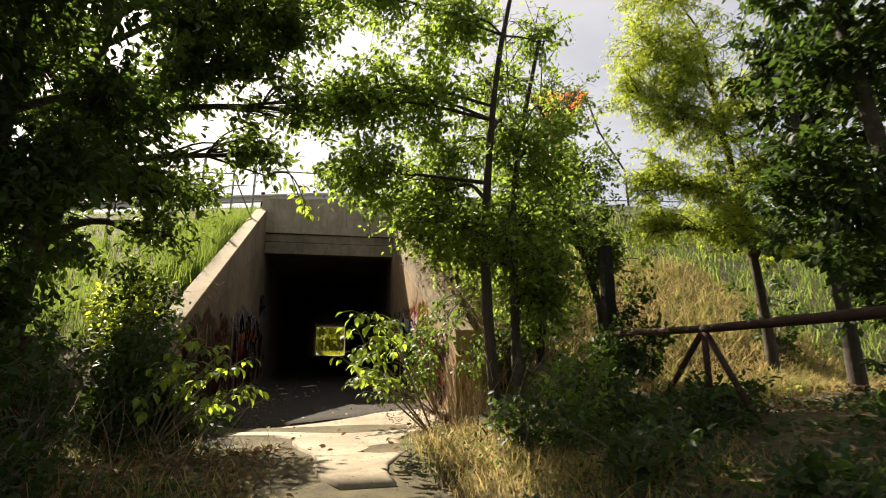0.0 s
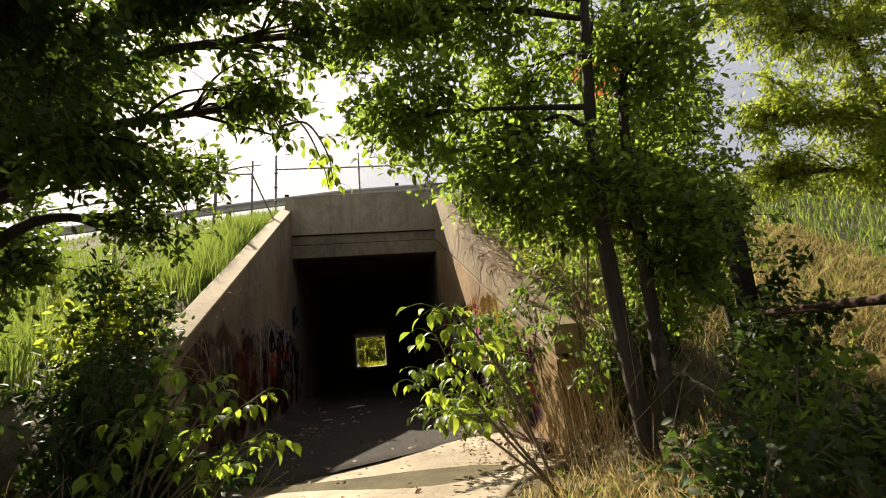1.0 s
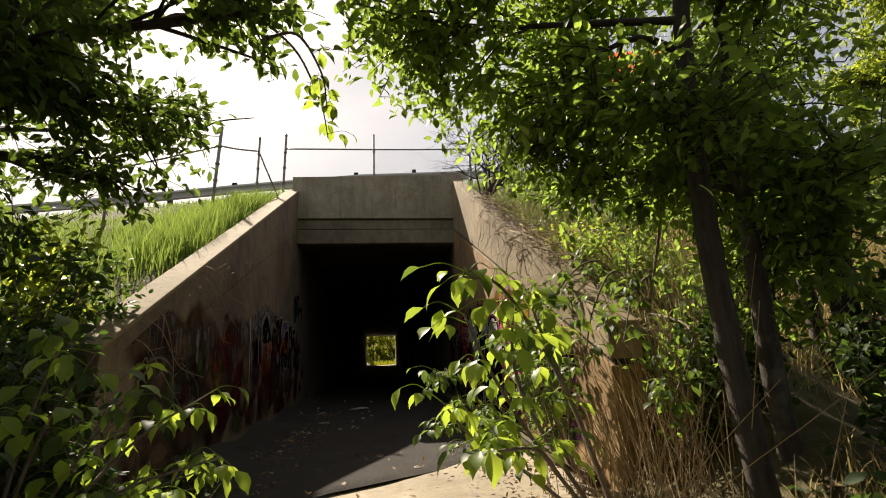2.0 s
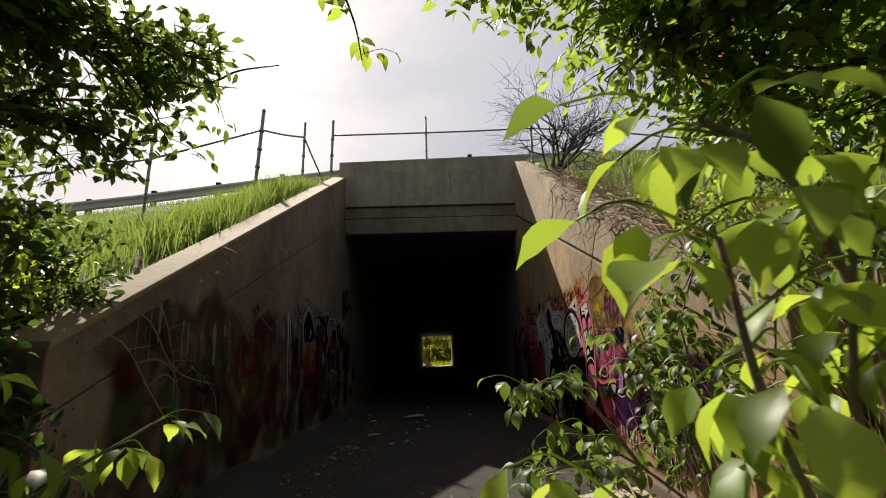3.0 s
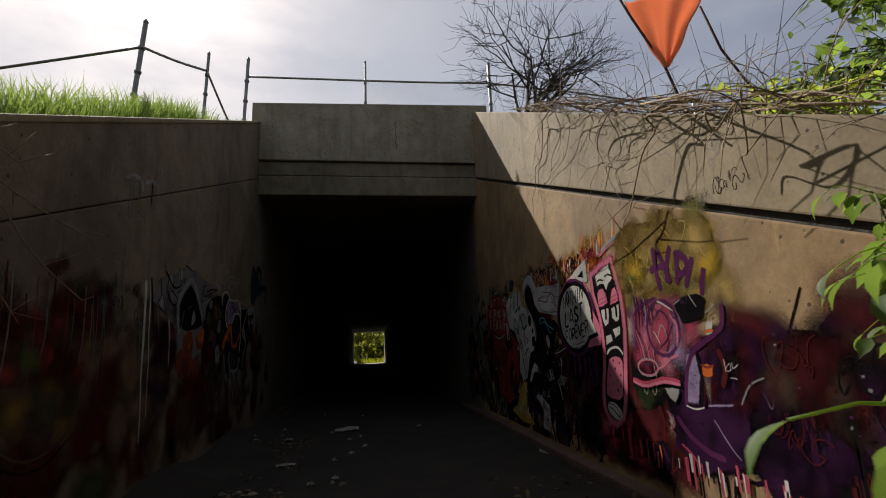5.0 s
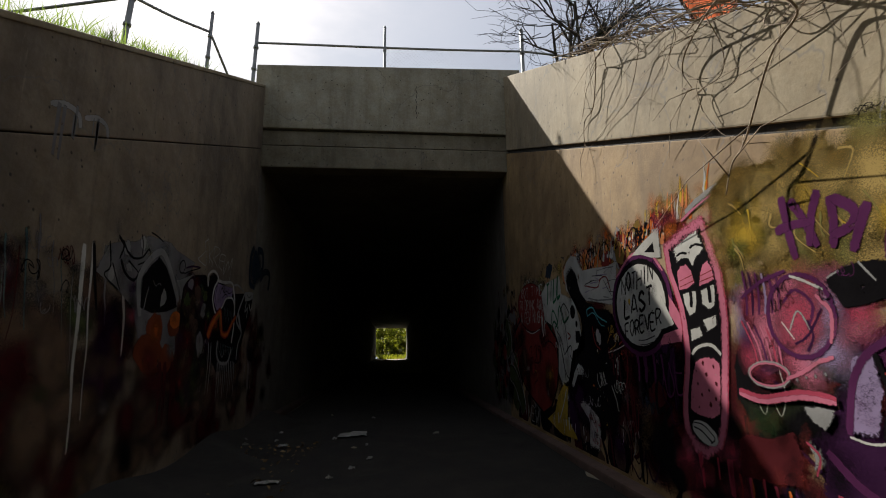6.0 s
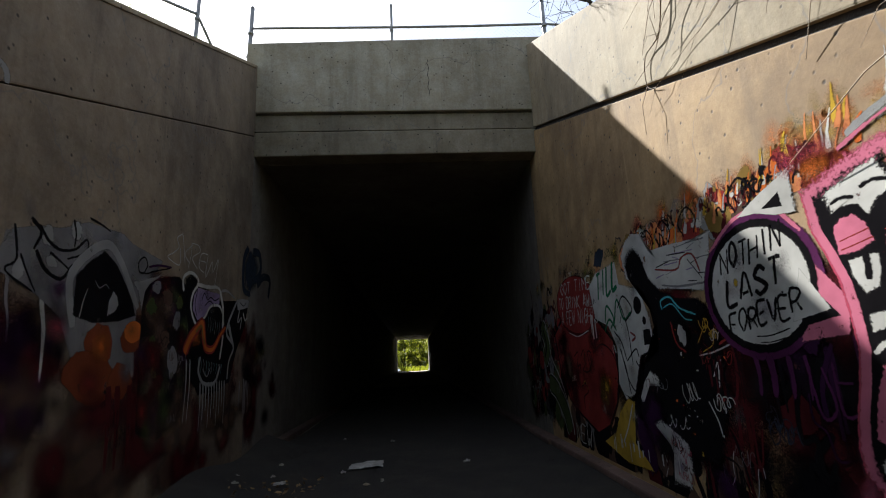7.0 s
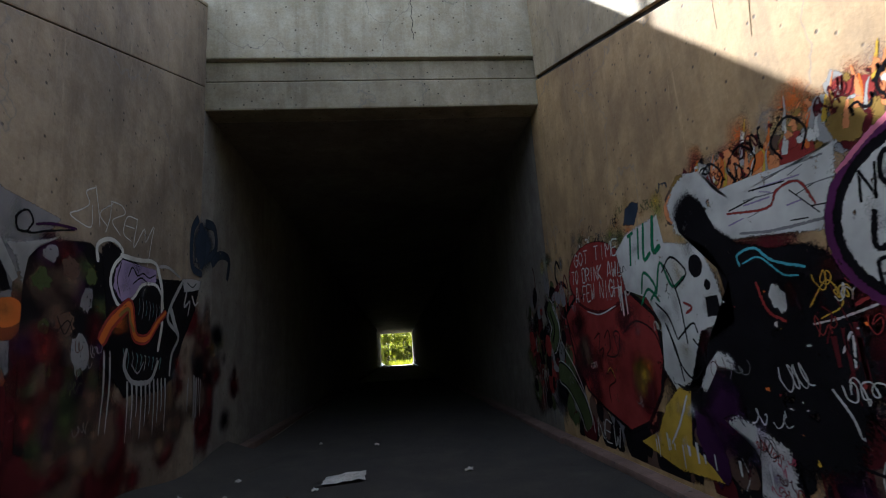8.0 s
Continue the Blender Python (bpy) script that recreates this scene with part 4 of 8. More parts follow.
    for pts, wd, c in (([(2.76, 1.29), (2.76, 1.35), (2.87, 1.36), (2.96, 1.28), (3.12, 1.22)], 0.026, "cyan"), ([(2.78, 1.30), (2.89, 1.31), (3.0, 1.21), (3.08, 1.19)], 0.018, "cyan"),
                       ([(2.74, 1.57), (2.99, 1.52), (3.06, 1.58), (3.17, 1.58), (3.23, 1.46)], 0.024, "red"), ([(3.12, 1.56), (3.24, 1.42)], 0.014, "black"), ([(3.1, 0.98), (3.25, 1.0), (3.5, 1.06)], 0.018, "white"),
                       ([(3.2, 0.86), (3.26, 0.94), (3.24, 0.80)], 0.02, "white"), ([(3.1, 1.05), (3.2, 1.15), (3.25, 1.05), (3.14, 1.0)], 0.014, "yellow"), ([(3.3, 1.04), (3.42, 1.08), (3.5, 1.1)], 0.03, "red")):
        w.stroke(g, pts, wd, c)
    w.fill(g, [blob(2.95, 1.11, 0.05, 0.08)], "white", "blot")
    w.stroke(g, [(2.84, 1.2), (2.88, 1.06), (2.97, 1.0)], 0.03, "red", "band")
    wild(w, g, 2.95, 3.45, 0.9, 1.25, ["maroon", "maroon", "black", "black"], 14, 0.10, 21)
    mottle(w, g, 26, 2.6, 3.4, 0.4, 1.18, 0.02, ["red", "yellow", "white", "orange", "white", "red"], 33)
    scrawl(w, g, 3.0, 3.4, 0.95, 1.18, 6, 0.07, ["yellow", "white", "red"], 34, 0.010)
    w.fill(g, [[(3.26, 0.66), (3.40, 0.73), (3.42, 0.64), (3.34, 0.6)]], "grey", "panel", True)
    w.stroke(g, [(3.12, 0.72), (3.18, 0.62), (3.2, 0.54)], 0.02, "white")
    w.fill(g, [blob(3.4, 0.55, 0.07, 0.06)], "red", "blot", True)
    g = graffiti("yellow, white and lilac paint patches low on the wall")
    w.fill(g, [[(1.4, 0.24), (1.7, 0.36), (1.85, 0.55), (2.05, 0.68), (2.18, 0.66), (2.14, 0.5), (2.1, 0.32), (2.3, 0.22), (2.38, 0.16), (1.9, 0.14)]], "yellow", "patch")
    mottle(w, g, 12, 1.6, 2.15, 0.25, 0.6, 0.07, ["moss", "white", "maroon", "yellow", "grey"], 26, "stain", True)
    w.stroke(g, [(1.86, 0.30), (2.0, 0.45), (2.12, 0.62)], 0.03, "white", "streak")
    w.fill(g, [[(2.42, 0.53), (2.53, 0.58), (2.65, 0.55), (2.88, 0.45), (2.9, 0.25), (2.84, 0.14), (2.62, 0.14), (2.66, 0.34), (2.62, 0.44)]], "white", "patch")
    mottle(w, g, 6, 2.62, 2.88, 0.18, 0.48, 0.08, ["lilac", "pink", "lilac"], 27, "stain", True)
    scrawl(w, g, 2.62, 2.84, 0.2, 0.45, 7, 0.05, ["rose", "maroon", "red"], 35, 0.009)
    w.stroke(g, [(2.44, 0.52), (2.54, 0.55), (2.6, 0.5)], 0.012, "black")
    w.fill(g, drips(1.6, 2.8, 0.30, 0.14, 12), "white", "drip")
    # speech bubble
    g = graffiti("white speech bubble with black and mauve outline and hand lettering")
    c = (3.67, 1.31)
    w.fill(g, [oval(*c, 0.44, 0.37)], "purple", "outline")
    w.fill(g, [[(4.0, 1.42), (4.2, 1.18), (4.16, 1.04), (3.9, 1.02)]], "pink", "outline")
    w.stroke(g, [(3.35, 1.55), (3.6, 1.67), (3.85, 1.66), (4.02, 1.5)], 0.035, "pink", "outline")
    w.fill(g, [oval(*c, 0.40, 0.335)], "black", "outline")
    w.fill(g, [[(3.98, 1.30), (4.14, 1.12), (3.88, 1.08)]], "black", "outline")
    w.fill(g, [oval(*c, 0.36, 0.295, 0.0, 30)], "white", "bubble")
    w.fill(g, [[(c[0] + 0.3, c[1] + 0.04), (c[0] + 0.43, c[1] - 0.16), (c[0] + 0.2, c[1] - 0.2)]], "white", "bubble_tail")
    mottle(w, g, 9, 3.42, 3.9, 1.1, 1.5, 0.07, ["grey", "grey", "lilac", "white"], 36, "stain", True)
    mottle(w, g, 16, 3.36, 3.98, 1.05, 1.56, 0.009, ["grey", "black"], 39)
    w.fill(g, [blob(3.53, 1.345, 0.025, 0.035)], "yellow", "blot")
    rnd.seed(11)
    brush(w, g, "NOTHIN", 3.42, 1.40, 0.082, 0.12, 0.030, "black", 0.12, 0.30, 0.10)
    brush(w, g, "LAST", 3.44, 1.235, 0.112, 0.13, 0.034, "black", 0.12, 0.26, 0.10)
    brush(w, g, "FOREVER", 3.43, 1.085, 0.076, 0.10, 0.028, "black", 0.14, 0.22, 0.10)
    w.stroke(g, [(3.62, 1.065), (3.72, 1.065), (3.85, 1.09)], 0.012, "black")
    w.stroke(g, [(3.64, 1.035), (3.72, 1.035), (3.82, 1.05)], 0.010, "black")
    for a, wd in ((3.58, 0.05), (3.68, 0.07), (3.80, 0.05), (3.9, 0.04)):
        w.stroke(g, [(a, 0.97), (a + 0.01, 0.88), (a, 0.78)], wd, "purple", "drip_band", 0.7)
    w.stroke(g, [(3.74, 0.93), (3.75, 0.84)], 0.03, "black", "drip_band")
    for pts in ([(3.9, 0.95), (3.94, 0.72), (4.02, 0.76), (3.98, 0.92)], [(4.04, 0.94), (4.05, 0.74), (4.14, 0.75)], [(4.05, 0.86), (4.12, 0.86)]):
        w.stroke(g, pts, 0.03, "purple", "tag")
    scrawl(w, g, 3.5, 3.66, 0.6, 0.85, 4, 0.10, ["blue", "blue"], 37, 0.012)
    w.fill(g, [[(3.60, 1.67), (3.8, 1.74), (4.03, 1.80), (4.03, 1.58), (3.9, 1.60), (3.76, 1.65)]], "white", "wedge")
    w.fill(g, [[(3.80, 1.66), (3.94, 1.71), (3.95, 1.63)]], "black", "wedge")
    # tall pink column with a cartoon face: lids, eyes, mouth and tongue
    g = graffiti("tall pink outlined column with a cartoon face and dotted pink tongue")
    mottle(w, g, 26, 4.52, 4.66, 1.2, 1.72, 0.07, ["red", "rose", "red"], 28, "overspray", True)
    mottle(w, g, 24, 3.98, 4.40, 1.66, 1.86, 0.07, ["red", "rose", "orange"], 30, "overspray", True)
    mottle(w, g, 26, 4.02, 4.75, 0.16, 0.48, 0.11, ["rose", "maroon", "red", "pink"], 32, "overspray", True)

    def col(k):
        return [(4.105 - k, 1.655 + 0.5 * k), (4.28, 1.69 + k), (4.46 + 0.5 * k, 1.718 + k), (4.50 + k, 1.58), (4.545 + k, 1.43), (4.555 + k, 1.30), (4.55 + k, 1.14), (4.52 + k, 0.96), (4.49 + k, 0.82), (4.467 + k, 0.70), (4.44 + k, 0.58), (4.394 + 0.7 * k, 0.49 - 0.5 * k),
                (4.285, 0.435 - k), (4.20 - 0.4 * k, 0.45 - k), (4.14 - k, 0.51), (4.135 - k, 0.60), (4.156 - k, 0.71), (4.20 - k, 0.85), (4.231 - k, 0.98), (4.228 - k, 1.14), (4.213 - k, 1.264), (4.17 - k, 1.39), (4.122 - k, 1.50)]
    w.fill(g, [col(0.062)], "rose", "outline")
    w.fill(g, [col(0.052)], "pink", "outline")
    w.fill(g, [col(0.006)], "black", "column")
    w.fill(g, [[(4.145, 1.615), (4.28, 1.655), (4.43, 1.685), (4.465, 1.61), (4.485, 1.55), (4.40, 1.512), (4.35, 1.46), (4.31, 1.52), (4.223, 1.535), (4.175, 1.515)]], "white", "patch")
    w.stroke(g, [(4.195, 1.562), (4.25, 1.57), (4.305, 1.556)], 0.026, "black")
    w.stroke(g, [(4.335, 1.585), (4.40, 1.592), (4.475, 1.565)], 0.026, "black")
    w.fill(g, [[(4.177, 1.47), (4.22, 1.50), (4.285, 1.50), (4.335, 1.45), (4.355, 1.37), (4.27, 1.345), (4.178, 1.345)]], "pink", "patch")
    w.fill(g, [[(4.38, 1.345), (4.40, 1.42), (4.44, 1.475), (4.488, 1.49), (4.522, 1.44), (4.532, 1.37), (4.46, 1.35)]], "pink", "patch")
    for a, b in (((4.20, 1.405), (4.335, 1.425)), ((4.20, 1.370), (4.345, 1.390)), ((4.395, 1.405), (4.52, 1.425)), ((4.395, 1.375), (4.525, 1.390))):
        w.stroke(g, [a, b], 0.012, "red")
    w.fill(g, [[(4.212, 1.33), (4.29, 1.34), (4.36, 1.335), (4.35, 1.26), (4.331, 1.205), (4.265, 1.18), (4.22, 1.26)]], "white", "patch")
    w.fill(g, [[(4.391, 1.33), (4.46, 1.345), (4.526, 1.352), (4.522, 1.28), (4.505, 1.225), (4.449, 1.205), (4.39, 1.245)]], "white", "patch")
    w.stroke(g, [(4.297, 1.338), (4.298, 1.29), (4.29, 1.24)], 0.042, "black")
    w.stroke(g, [(4.467, 1.345), (4.472, 1.30), (4.468, 1.25)], 0.042, "black")
    w.fill(g, [[(4.247, 1.12), (4.30, 1.125), (4.36, 1.134), (4.378, 1.07), (4.31, 1.05), (4.244, 1.04)]], "white", "patch")
    w.fill(g, [[(4.372, 1.165), (4.44, 1.178), (4.514, 1.187), (4.513, 1.125), (4.45, 1.10), (4.408, 1.087)]], "white", "patch")
    w.stroke(g, [(4.243, 0.972), (4.30, 1.008), (4.38, 1.025), (4.45, 1.016), (4.508, 0.972)], 0.032, "white")
    w.fill(g, [[(4.262, 0.935), (4.32, 0.957), (4.38, 0.966), (4.45, 0.96), (4.492, 0.935), (4.485, 0.85), (4.472, 0.78), (4.448, 0.66), (4.38, 0.625), (4.30, 0.621), (4.22, 0.632), (4.165, 0.655), (4.185, 0.74), (4.21, 0.82)]], "pink", "base")
    for a, b, r in ((4.34, 0.925, 0.018), (4.43, 0.91, 0.016), (4.36, 0.865, 0.018), (4.27, 0.81, 0.015), (4.44, 0.82, 0.018), (4.30, 0.75, 0.016), (4.42, 0.74, 0.016), (4.21, 0.73, 0.013), (4.37, 0.705, 0.02), (4.37, 0.78, 0.015), (4.26, 0.68, 0.014), (4.27, 0.88, 0.012)):
        w.fill(g, [oval(a, b, r, r * 1.15, 0, 9)], "maroon", "dot")
    w.fill(g, [oval(4.285, 0.545, 0.13, 0.065, -0.25)], "white", "tip")
    w.stroke(g, [(4.19, 0.59), (4.28, 0.585), (4.37, 0.53), (4.33, 0.495)], 0.014, "black")
    w.stroke(g, [(4.185, 0.565), (4.26, 0.55), (4.35, 0.50)], 0.018, "black")
    w.stroke(g, [(4.33, 1.80), (4.45, 1.835), (4.62, 1.865), (4.84, 1.87), (5.05, 1.815), (5.2, 1.72)], 0.05, "pale", "streak", 0.5)
    w.fill(g, [[(4.36, 1.81), (4.47, 1.855), (4.64, 1.87), (4.58, 1.80), (4.48, 1.79)]], "white", "streak", True)
    w.stroke(g, [(4.28, 1.76), (4.42, 1.80), (4.58, 1.83)], 0.035, "pink", "streak", 0.5)
    w.fill(g, drips(4.18, 4.5, 0.40, 0.2, 8), "rose", "drip")
    # yellow-green haze and purple letters
    g = graffiti("yellow-green spray haze with broad purple strokes over it")
    mottle(w, g, 40, 4.62, 5.70, 1.25, 1.55, 0.16, ["sand", "ochre", "olive", "sand", "olive"], 19, "haze", True)
    mottle(w, g, 60, 4.60, 5.58, 1.45, 1.80, 0.15, ["sand", "olive", "ochre", "sand", "sand", "yellow"], 15, "haze", True)
    mottle(w, g, 24, 4.55, 5.30, 1.72, 1.88, 0.12, ["sand", "sand", "ochre"], 23, "haze", True)
    mottle(w, g, 16, 4.70, 4.95, 1.45, 1.72, 0.07, ["lime", "fern", "yellow", "olive"], 31, "blot", True)
    rnd.seed(16)
    for i in range(16):
        s, v = rnd.uniform(4.7, 5.65), rnd.uniform(1.45, 1.8)
        w.stroke(g, [(s, v), (s + rnd.uniform(-0.02, 0.07), v - rnd.uniform(0.03, 0.07)), (s + rnd.uniform(0.0, 0.10), v - rnd.uniform(0.08, 0.15))], rnd.uniform(0.012, 0.03), rnd.choice(["yellow", "sand", "olive", "sand"]), "streak", 0.4)
    for pts in ([(5.06, 1.67), (5.07, 1.52), (5.09, 1.38)], [(5.10, 1.64), (5.15, 1.56), (5.21, 1.41)], [(5.25, 1.64), (5.20, 1.54), (5.17, 1.42)], [(5.30, 1.60), (5.30, 1.50), (5.28, 1.39)], [(5.31, 1.59), (5.39, 1.52), (5.37, 1.46), (5.28, 1.44)],
                [(5.45, 1.53), (5.40, 1.44), (5.36, 1.36)], [(5.54, 1.45), (5.51, 1.38), (5.49, 1.30)], [(5.0, 1.52), (5.08, 1.53), (5.2, 1.52)]):
        w.stroke(g, pts, 0.058, "purple", "letter", 0.85)
    mottle(w, g, 30, 4.9, 5.66, 1.25, 1.62, 0.010, ["ochre", "grey", "yellow", "black", "grey"], 43)
    g = graffiti("pink and purple looping piece with white highlights")
    mottle(w, g, 44, 4.72, 5.50, 0.90, 1.25, 0.15, ["rose", "pink", "purple", "rose", "lilac"], 45, "ground_coat", True)
    mottle(w, g, 40, 5.50, 6.5, 0.72, 1.22, 0.17, ["maroon", "maroon", "brown", "violet", "black"], 47, "ground_coat", True)
    mottle(w, g, 18, 4.68, 5.02, 0.95, 1.36, 0.12, ["purple", "rose", "rose", "violet", "pink"], 44, "ground_coat", True)
    w.fill(g, [[(4.74, 1.22), (4.85, 1.26), (4.98, 1.26), (4.96, 1.05), (4.92, 0.92), (4.80, 0.90), (4.74, 0.95)]], "pink", "field", True)
    for k in range(6):
        s = 4.75 + 0.042 * k
        w.stroke(g, [(s, 1.38 - 0.01 * k), (s + 0.01, 1.26), (s - 0.005, 1.16)], 0.026, ("purple", "violet", "purple", "lilac", "purple", "purple")[k], "stripe")
    w.stroke(g, [(4.72, 1.25), (4.86, 1.31), (5.02, 1.34)], 0.032, "purple", "stripe")
    for k in range(6):
        w.stroke(g, [(4.70 + 0.04 * k, 1.14 - 0.01 * k), (4.76 + 0.032 * k, 1.02), (4.78 + 0.03 * k, 0.93)], 0.02, ("rose", "pink", "purple", "pink", "rose", "pink")[k], "stripe")
    w.fill(g, [oval(5.06, 1.13, 0.15, 0.155, 0.2)], "pink", "field", True)
    w.fill(g, [oval(5.06, 1.13, 0.13, 0.14, 0.2)], "rose", "field", True)
    w.stroke(g, ring(5.06, 1.14, 0.175, 0.175, 0.2), 0.034, "purple", "loop")
    for pts, shade, wd in (([(4.98, 1.2), (5.06, 1.25), (5.14, 1.18), (5.1, 1.08)], "purple", 0.026), ([(5.0, 1.08), (5.06, 1.16), (5.12, 1.06)], "pale", 0.016), ([(5.02, 1.02), (5.1, 1.06), (5.18, 1.16)], "violet", 0.022), ([(4.96, 1.12), (5.02, 1.04)], "white", 0.016),
                           ([(5.04, 1.315), (5.12, 1.28), (5.20, 1.235)], "white", 0.022), ([(5.08, 0.99), (5.12, 1.05), (5.1, 1.12)], "violet", 0.02), ([(5.16, 1.22), (5.22, 1.14), (5.2, 1.02)], "pink", 0.03)):
        w.stroke(g, pts, wd, shade, "band" if len(pts) > 2 else "accent")
    w.fill(g, [[(5.20, 1.27), (5.26, 1.31), (5.344, 1.325), (5.459, 1.322), (5.53, 1.29), (5.50, 1.22), (5.476, 1.17), (5.36, 1.15), (5.272, 1.145)]], "black", "block")
    for a, b in (((5.373, 1.32), (5.43, 1.24)), ((5.225, 1.277), (5.285, 1.30)), ((5.50, 1.20), (5.58, 1.24))):
        w.stroke(g, [a, b], 0.02, "pale", "accent")
    w.fill(g, [[(5.22, 1.12), (5.32, 1.12), (5.45, 1.12), (5.42, 1.02), (5.3, 0.99), (5.22, 1.0)]], "pink", "blot", True)
    w.stroke(g, ring(4.835, 0.885, 0.125, 0.055), 0.026, "pale", "loop")
    w.stroke(g, ring(4.835, 0.885, 0.118, 0.05), 0.016, "pink", "loop")
    w.stroke(g, [(4.94, 0.87), (5.03, 0.90), (5.12, 0.945), (5.2, 0.967)], 0.03, "pink", "loop")
    mottle(w, g, 8, 4.95, 5.2, 0.82, 0.92, 0.06, ["moss", "brown", "black"], 48, "blot", True)
    for k in range(4):
        w.fill(g, [oval(5.0 + 0.05 * k, 0.87 + 0.01 * k, 0.014, 0.016, 0, 9)], "grey", "dot")
    w.fill(g, [[(4.58, 0.76), (4.59, 0.66), (4.65, 0.60), (4.78, 0.59), (4.90, 0.66), (4.97, 0.72), (5.03, 0.77), (4.8, 0.75)]], "moss", "bowl", True)
    mottle(w, g, 9, 4.62, 4.92, 0.60, 0.72, 0.06, ["black", "moss", "fern"], 50, "stain", True)
    for a, shade in ((0.80, "rose"), (0.79, "pink")):
        w.stroke(g, [(4.62, a - 0.005), (4.77, a - 0.03), (4.9, a - 0.01), (5.02, a + 0.01), (5.18, a)], {"rose": 0.055, "pink": 0.034}[shade], shade, "brim")
    w.fill(g, [[(4.995, 0.765), (5.09, 0.775), (5.178, 0.77), (5.15, 0.71), (5.108, 0.669), (5.04, 0.70)]], "pale", "patch")
    w.fill(g, [[(4.55, 0.56), (4.61, 0.60), (4.78, 0.60), (4.95, 0.66), (4.99, 0.55), (4.96, 0.42), (4.74, 0.38), (4.53, 0.37)]], "maroon", "block")
    mottle(w, g, 12, 4.6, 5.0, 0.40, 0.66, 0.08, ["red", "maroon", "black", "red"], 55, "blot", True)
    for k in range(5):
        w.stroke(g, [(4.54 + 0.08 * k, 0.39), (4.55 + 0.08 * k, 0.33), (4.54 + 0.08 * k, 0.25 + 0.03 * (k % 2))], 0.034, ("red", "orange", "red", "rose", "orange")[k], "drip_band", 0.5)
    g = graffiti("deep violet and black block with white and orange accents")
    w.fill(g, [[(5.03, 0.42), (5.08, 0.60), (5.15, 0.66), (5.40, 0.68), (5.72, 0.76), (5.74, 0.55), (5.66, 0.40), (5.3, 0.30)]], "violet", "block")
    mottle(w, g, 26, 5.1, 6.4, 0.30, 0.72, 0.12, ["violet", "violet", "black", "violet"], 51, "shade_coat", True)
    mottle(w, g, 34, 5.40, 6.6, 0.7, 1.15, 0.12, ["maroon", "black", "maroon", "violet"], 52, "shade_coat", True)
    w.fill(g, [[(5.27, 0.97), (5.32, 1.0), (5.37, 1.01), (5.39, 0.85), (5.34, 0.68), (5.27, 0.67), (5.205, 0.68), (5.24, 0.82)]], "lilac", "panel")
    mottle(w, g, 7, 5.24, 5.36, 0.70, 0.97, 0.05, ["purple", "violet", "purple", "lilac"], 57, "stain", True)
    w.stroke(g, [(5.37, 1.0), (5.40, 0.85), (5.36, 0.68)], 0.034, "black", "band")
    w.stroke(g, [(5.64, 1.24), (5.625, 1.13), (5.55, 1.08), (5.47, 1.045), (5.35, 0.985), (5.28, 0.9), (5.25, 0.82), (5.215, 0.68)], 0.044, "purple", "band")
    w.fill(g, [[(5.483, 1.15), (5.52, 1.165), (5.562, 1.162), (5.55, 1.11), (5.542, 1.08), (5.50, 1.07), (5.464, 1.07)]], "white", "accent")
    w.stroke(g, [(5.47, 1.09), (5.50, 1.10), (5.55, 1.10)], 0.03, "orange", "accent")
    w.fill(g, [[(5.398, 0.91), (5.45, 0.93), (5.511, 0.91), (5.50, 0.875), (5.493, 0.848), (5.44, 0.84), (5.399, 0.853)]], "orange", "accent")
    w.stroke(g, [(5.40, 0.915), (5.46, 0.90), (5.515, 0.915)], 0.022, "red", "accent")
    w.fill(g, [[(5.41, 0.85), (5.44, 0.845), (5.475, 0.85), (5.46, 0.76), (5.44, 0.68), (5.42, 0.74)]], "white", "accent", True)
    w.fill(g, [[(4.985, 0.64), (5.03, 0.64), (5.075, 0.61), (5.11, 0.55), (5.06, 0.50), (5.01, 0.475), (5.03, 0.56)]], "pale", "accent")
    w.stroke(g, [(5.0, 0.62), (5.06, 0.57), (5.03, 0.49)], 0.02, "rose", "band")
    for pts, shade, wd in (([(5.216, 0.672), (5.3, 0.66), (5.382, 0.676)], "white", 0.018), ([(5.42, 0.69), (5.52, 0.70), (5.62, 0.71)], "lilac", 0.022), ([(5.1, 0.6), (5.22, 0.5), (5.36, 0.44), (5.5, 0.42)], "purple", 0.05), ([(5.45, 0.62), (5.55, 0.5), (5.62, 0.44)], "lilac", 0.014),
                           ([(5.12, 0.44), (5.2, 0.40), (5.28, 0.34)], "rose", 0.03), ([(5.68, 0.72), (5.76, 0.82), (5.86, 0.86)], "grey", 0.02), ([(5.56, 1.0), (5.60, 0.9), (5.56, 0.8)], "maroon", 0.05)):
        w.stroke(g, pts, wd, shade, "line")
    for pts in ([(5.597, 0.945), (5.60, 0.91), (5.604, 0.88)], [(5.605, 0.90), (5.64, 0.925), (5.64, 0.89), (5.61, 0.885)], [(5.655, 0.93), (5.66, 0.90), (5.70, 0.92)], [(5.63, 0.85), (5.66, 0.85), (5.68, 0.845)]):
        w.stroke(g, pts, 0.008, "white", "tag")
    mottle(w, g, 40, 5.6, 6.5, 0.4, 1.2, 0.018, ["black", "maroon", "grey", "purple"], 98)
    scrawl(w, g, 5.8, 6.8, 0.4, 1.0, 12, 0.14, ["black", "maroon", "violet", "black"], 53, 0.014)
    w.fill(g, drips(4.6, 6.3, 0.34, 0.16, 22), "rose", "drip")
    w.fill(g, drips(4.9, 6.3, 0.34, 0.12, 14), "white", "drip")
    # the last thin lines of all
    g = graffiti("thin black and white paint lines scribbled over the pieces")
    scrawl(w, g, 2.2, 3.4, 0.35, 0.85, 12, 0.09, ["grey", "black", "maroon", "white"], 81, 0.010)
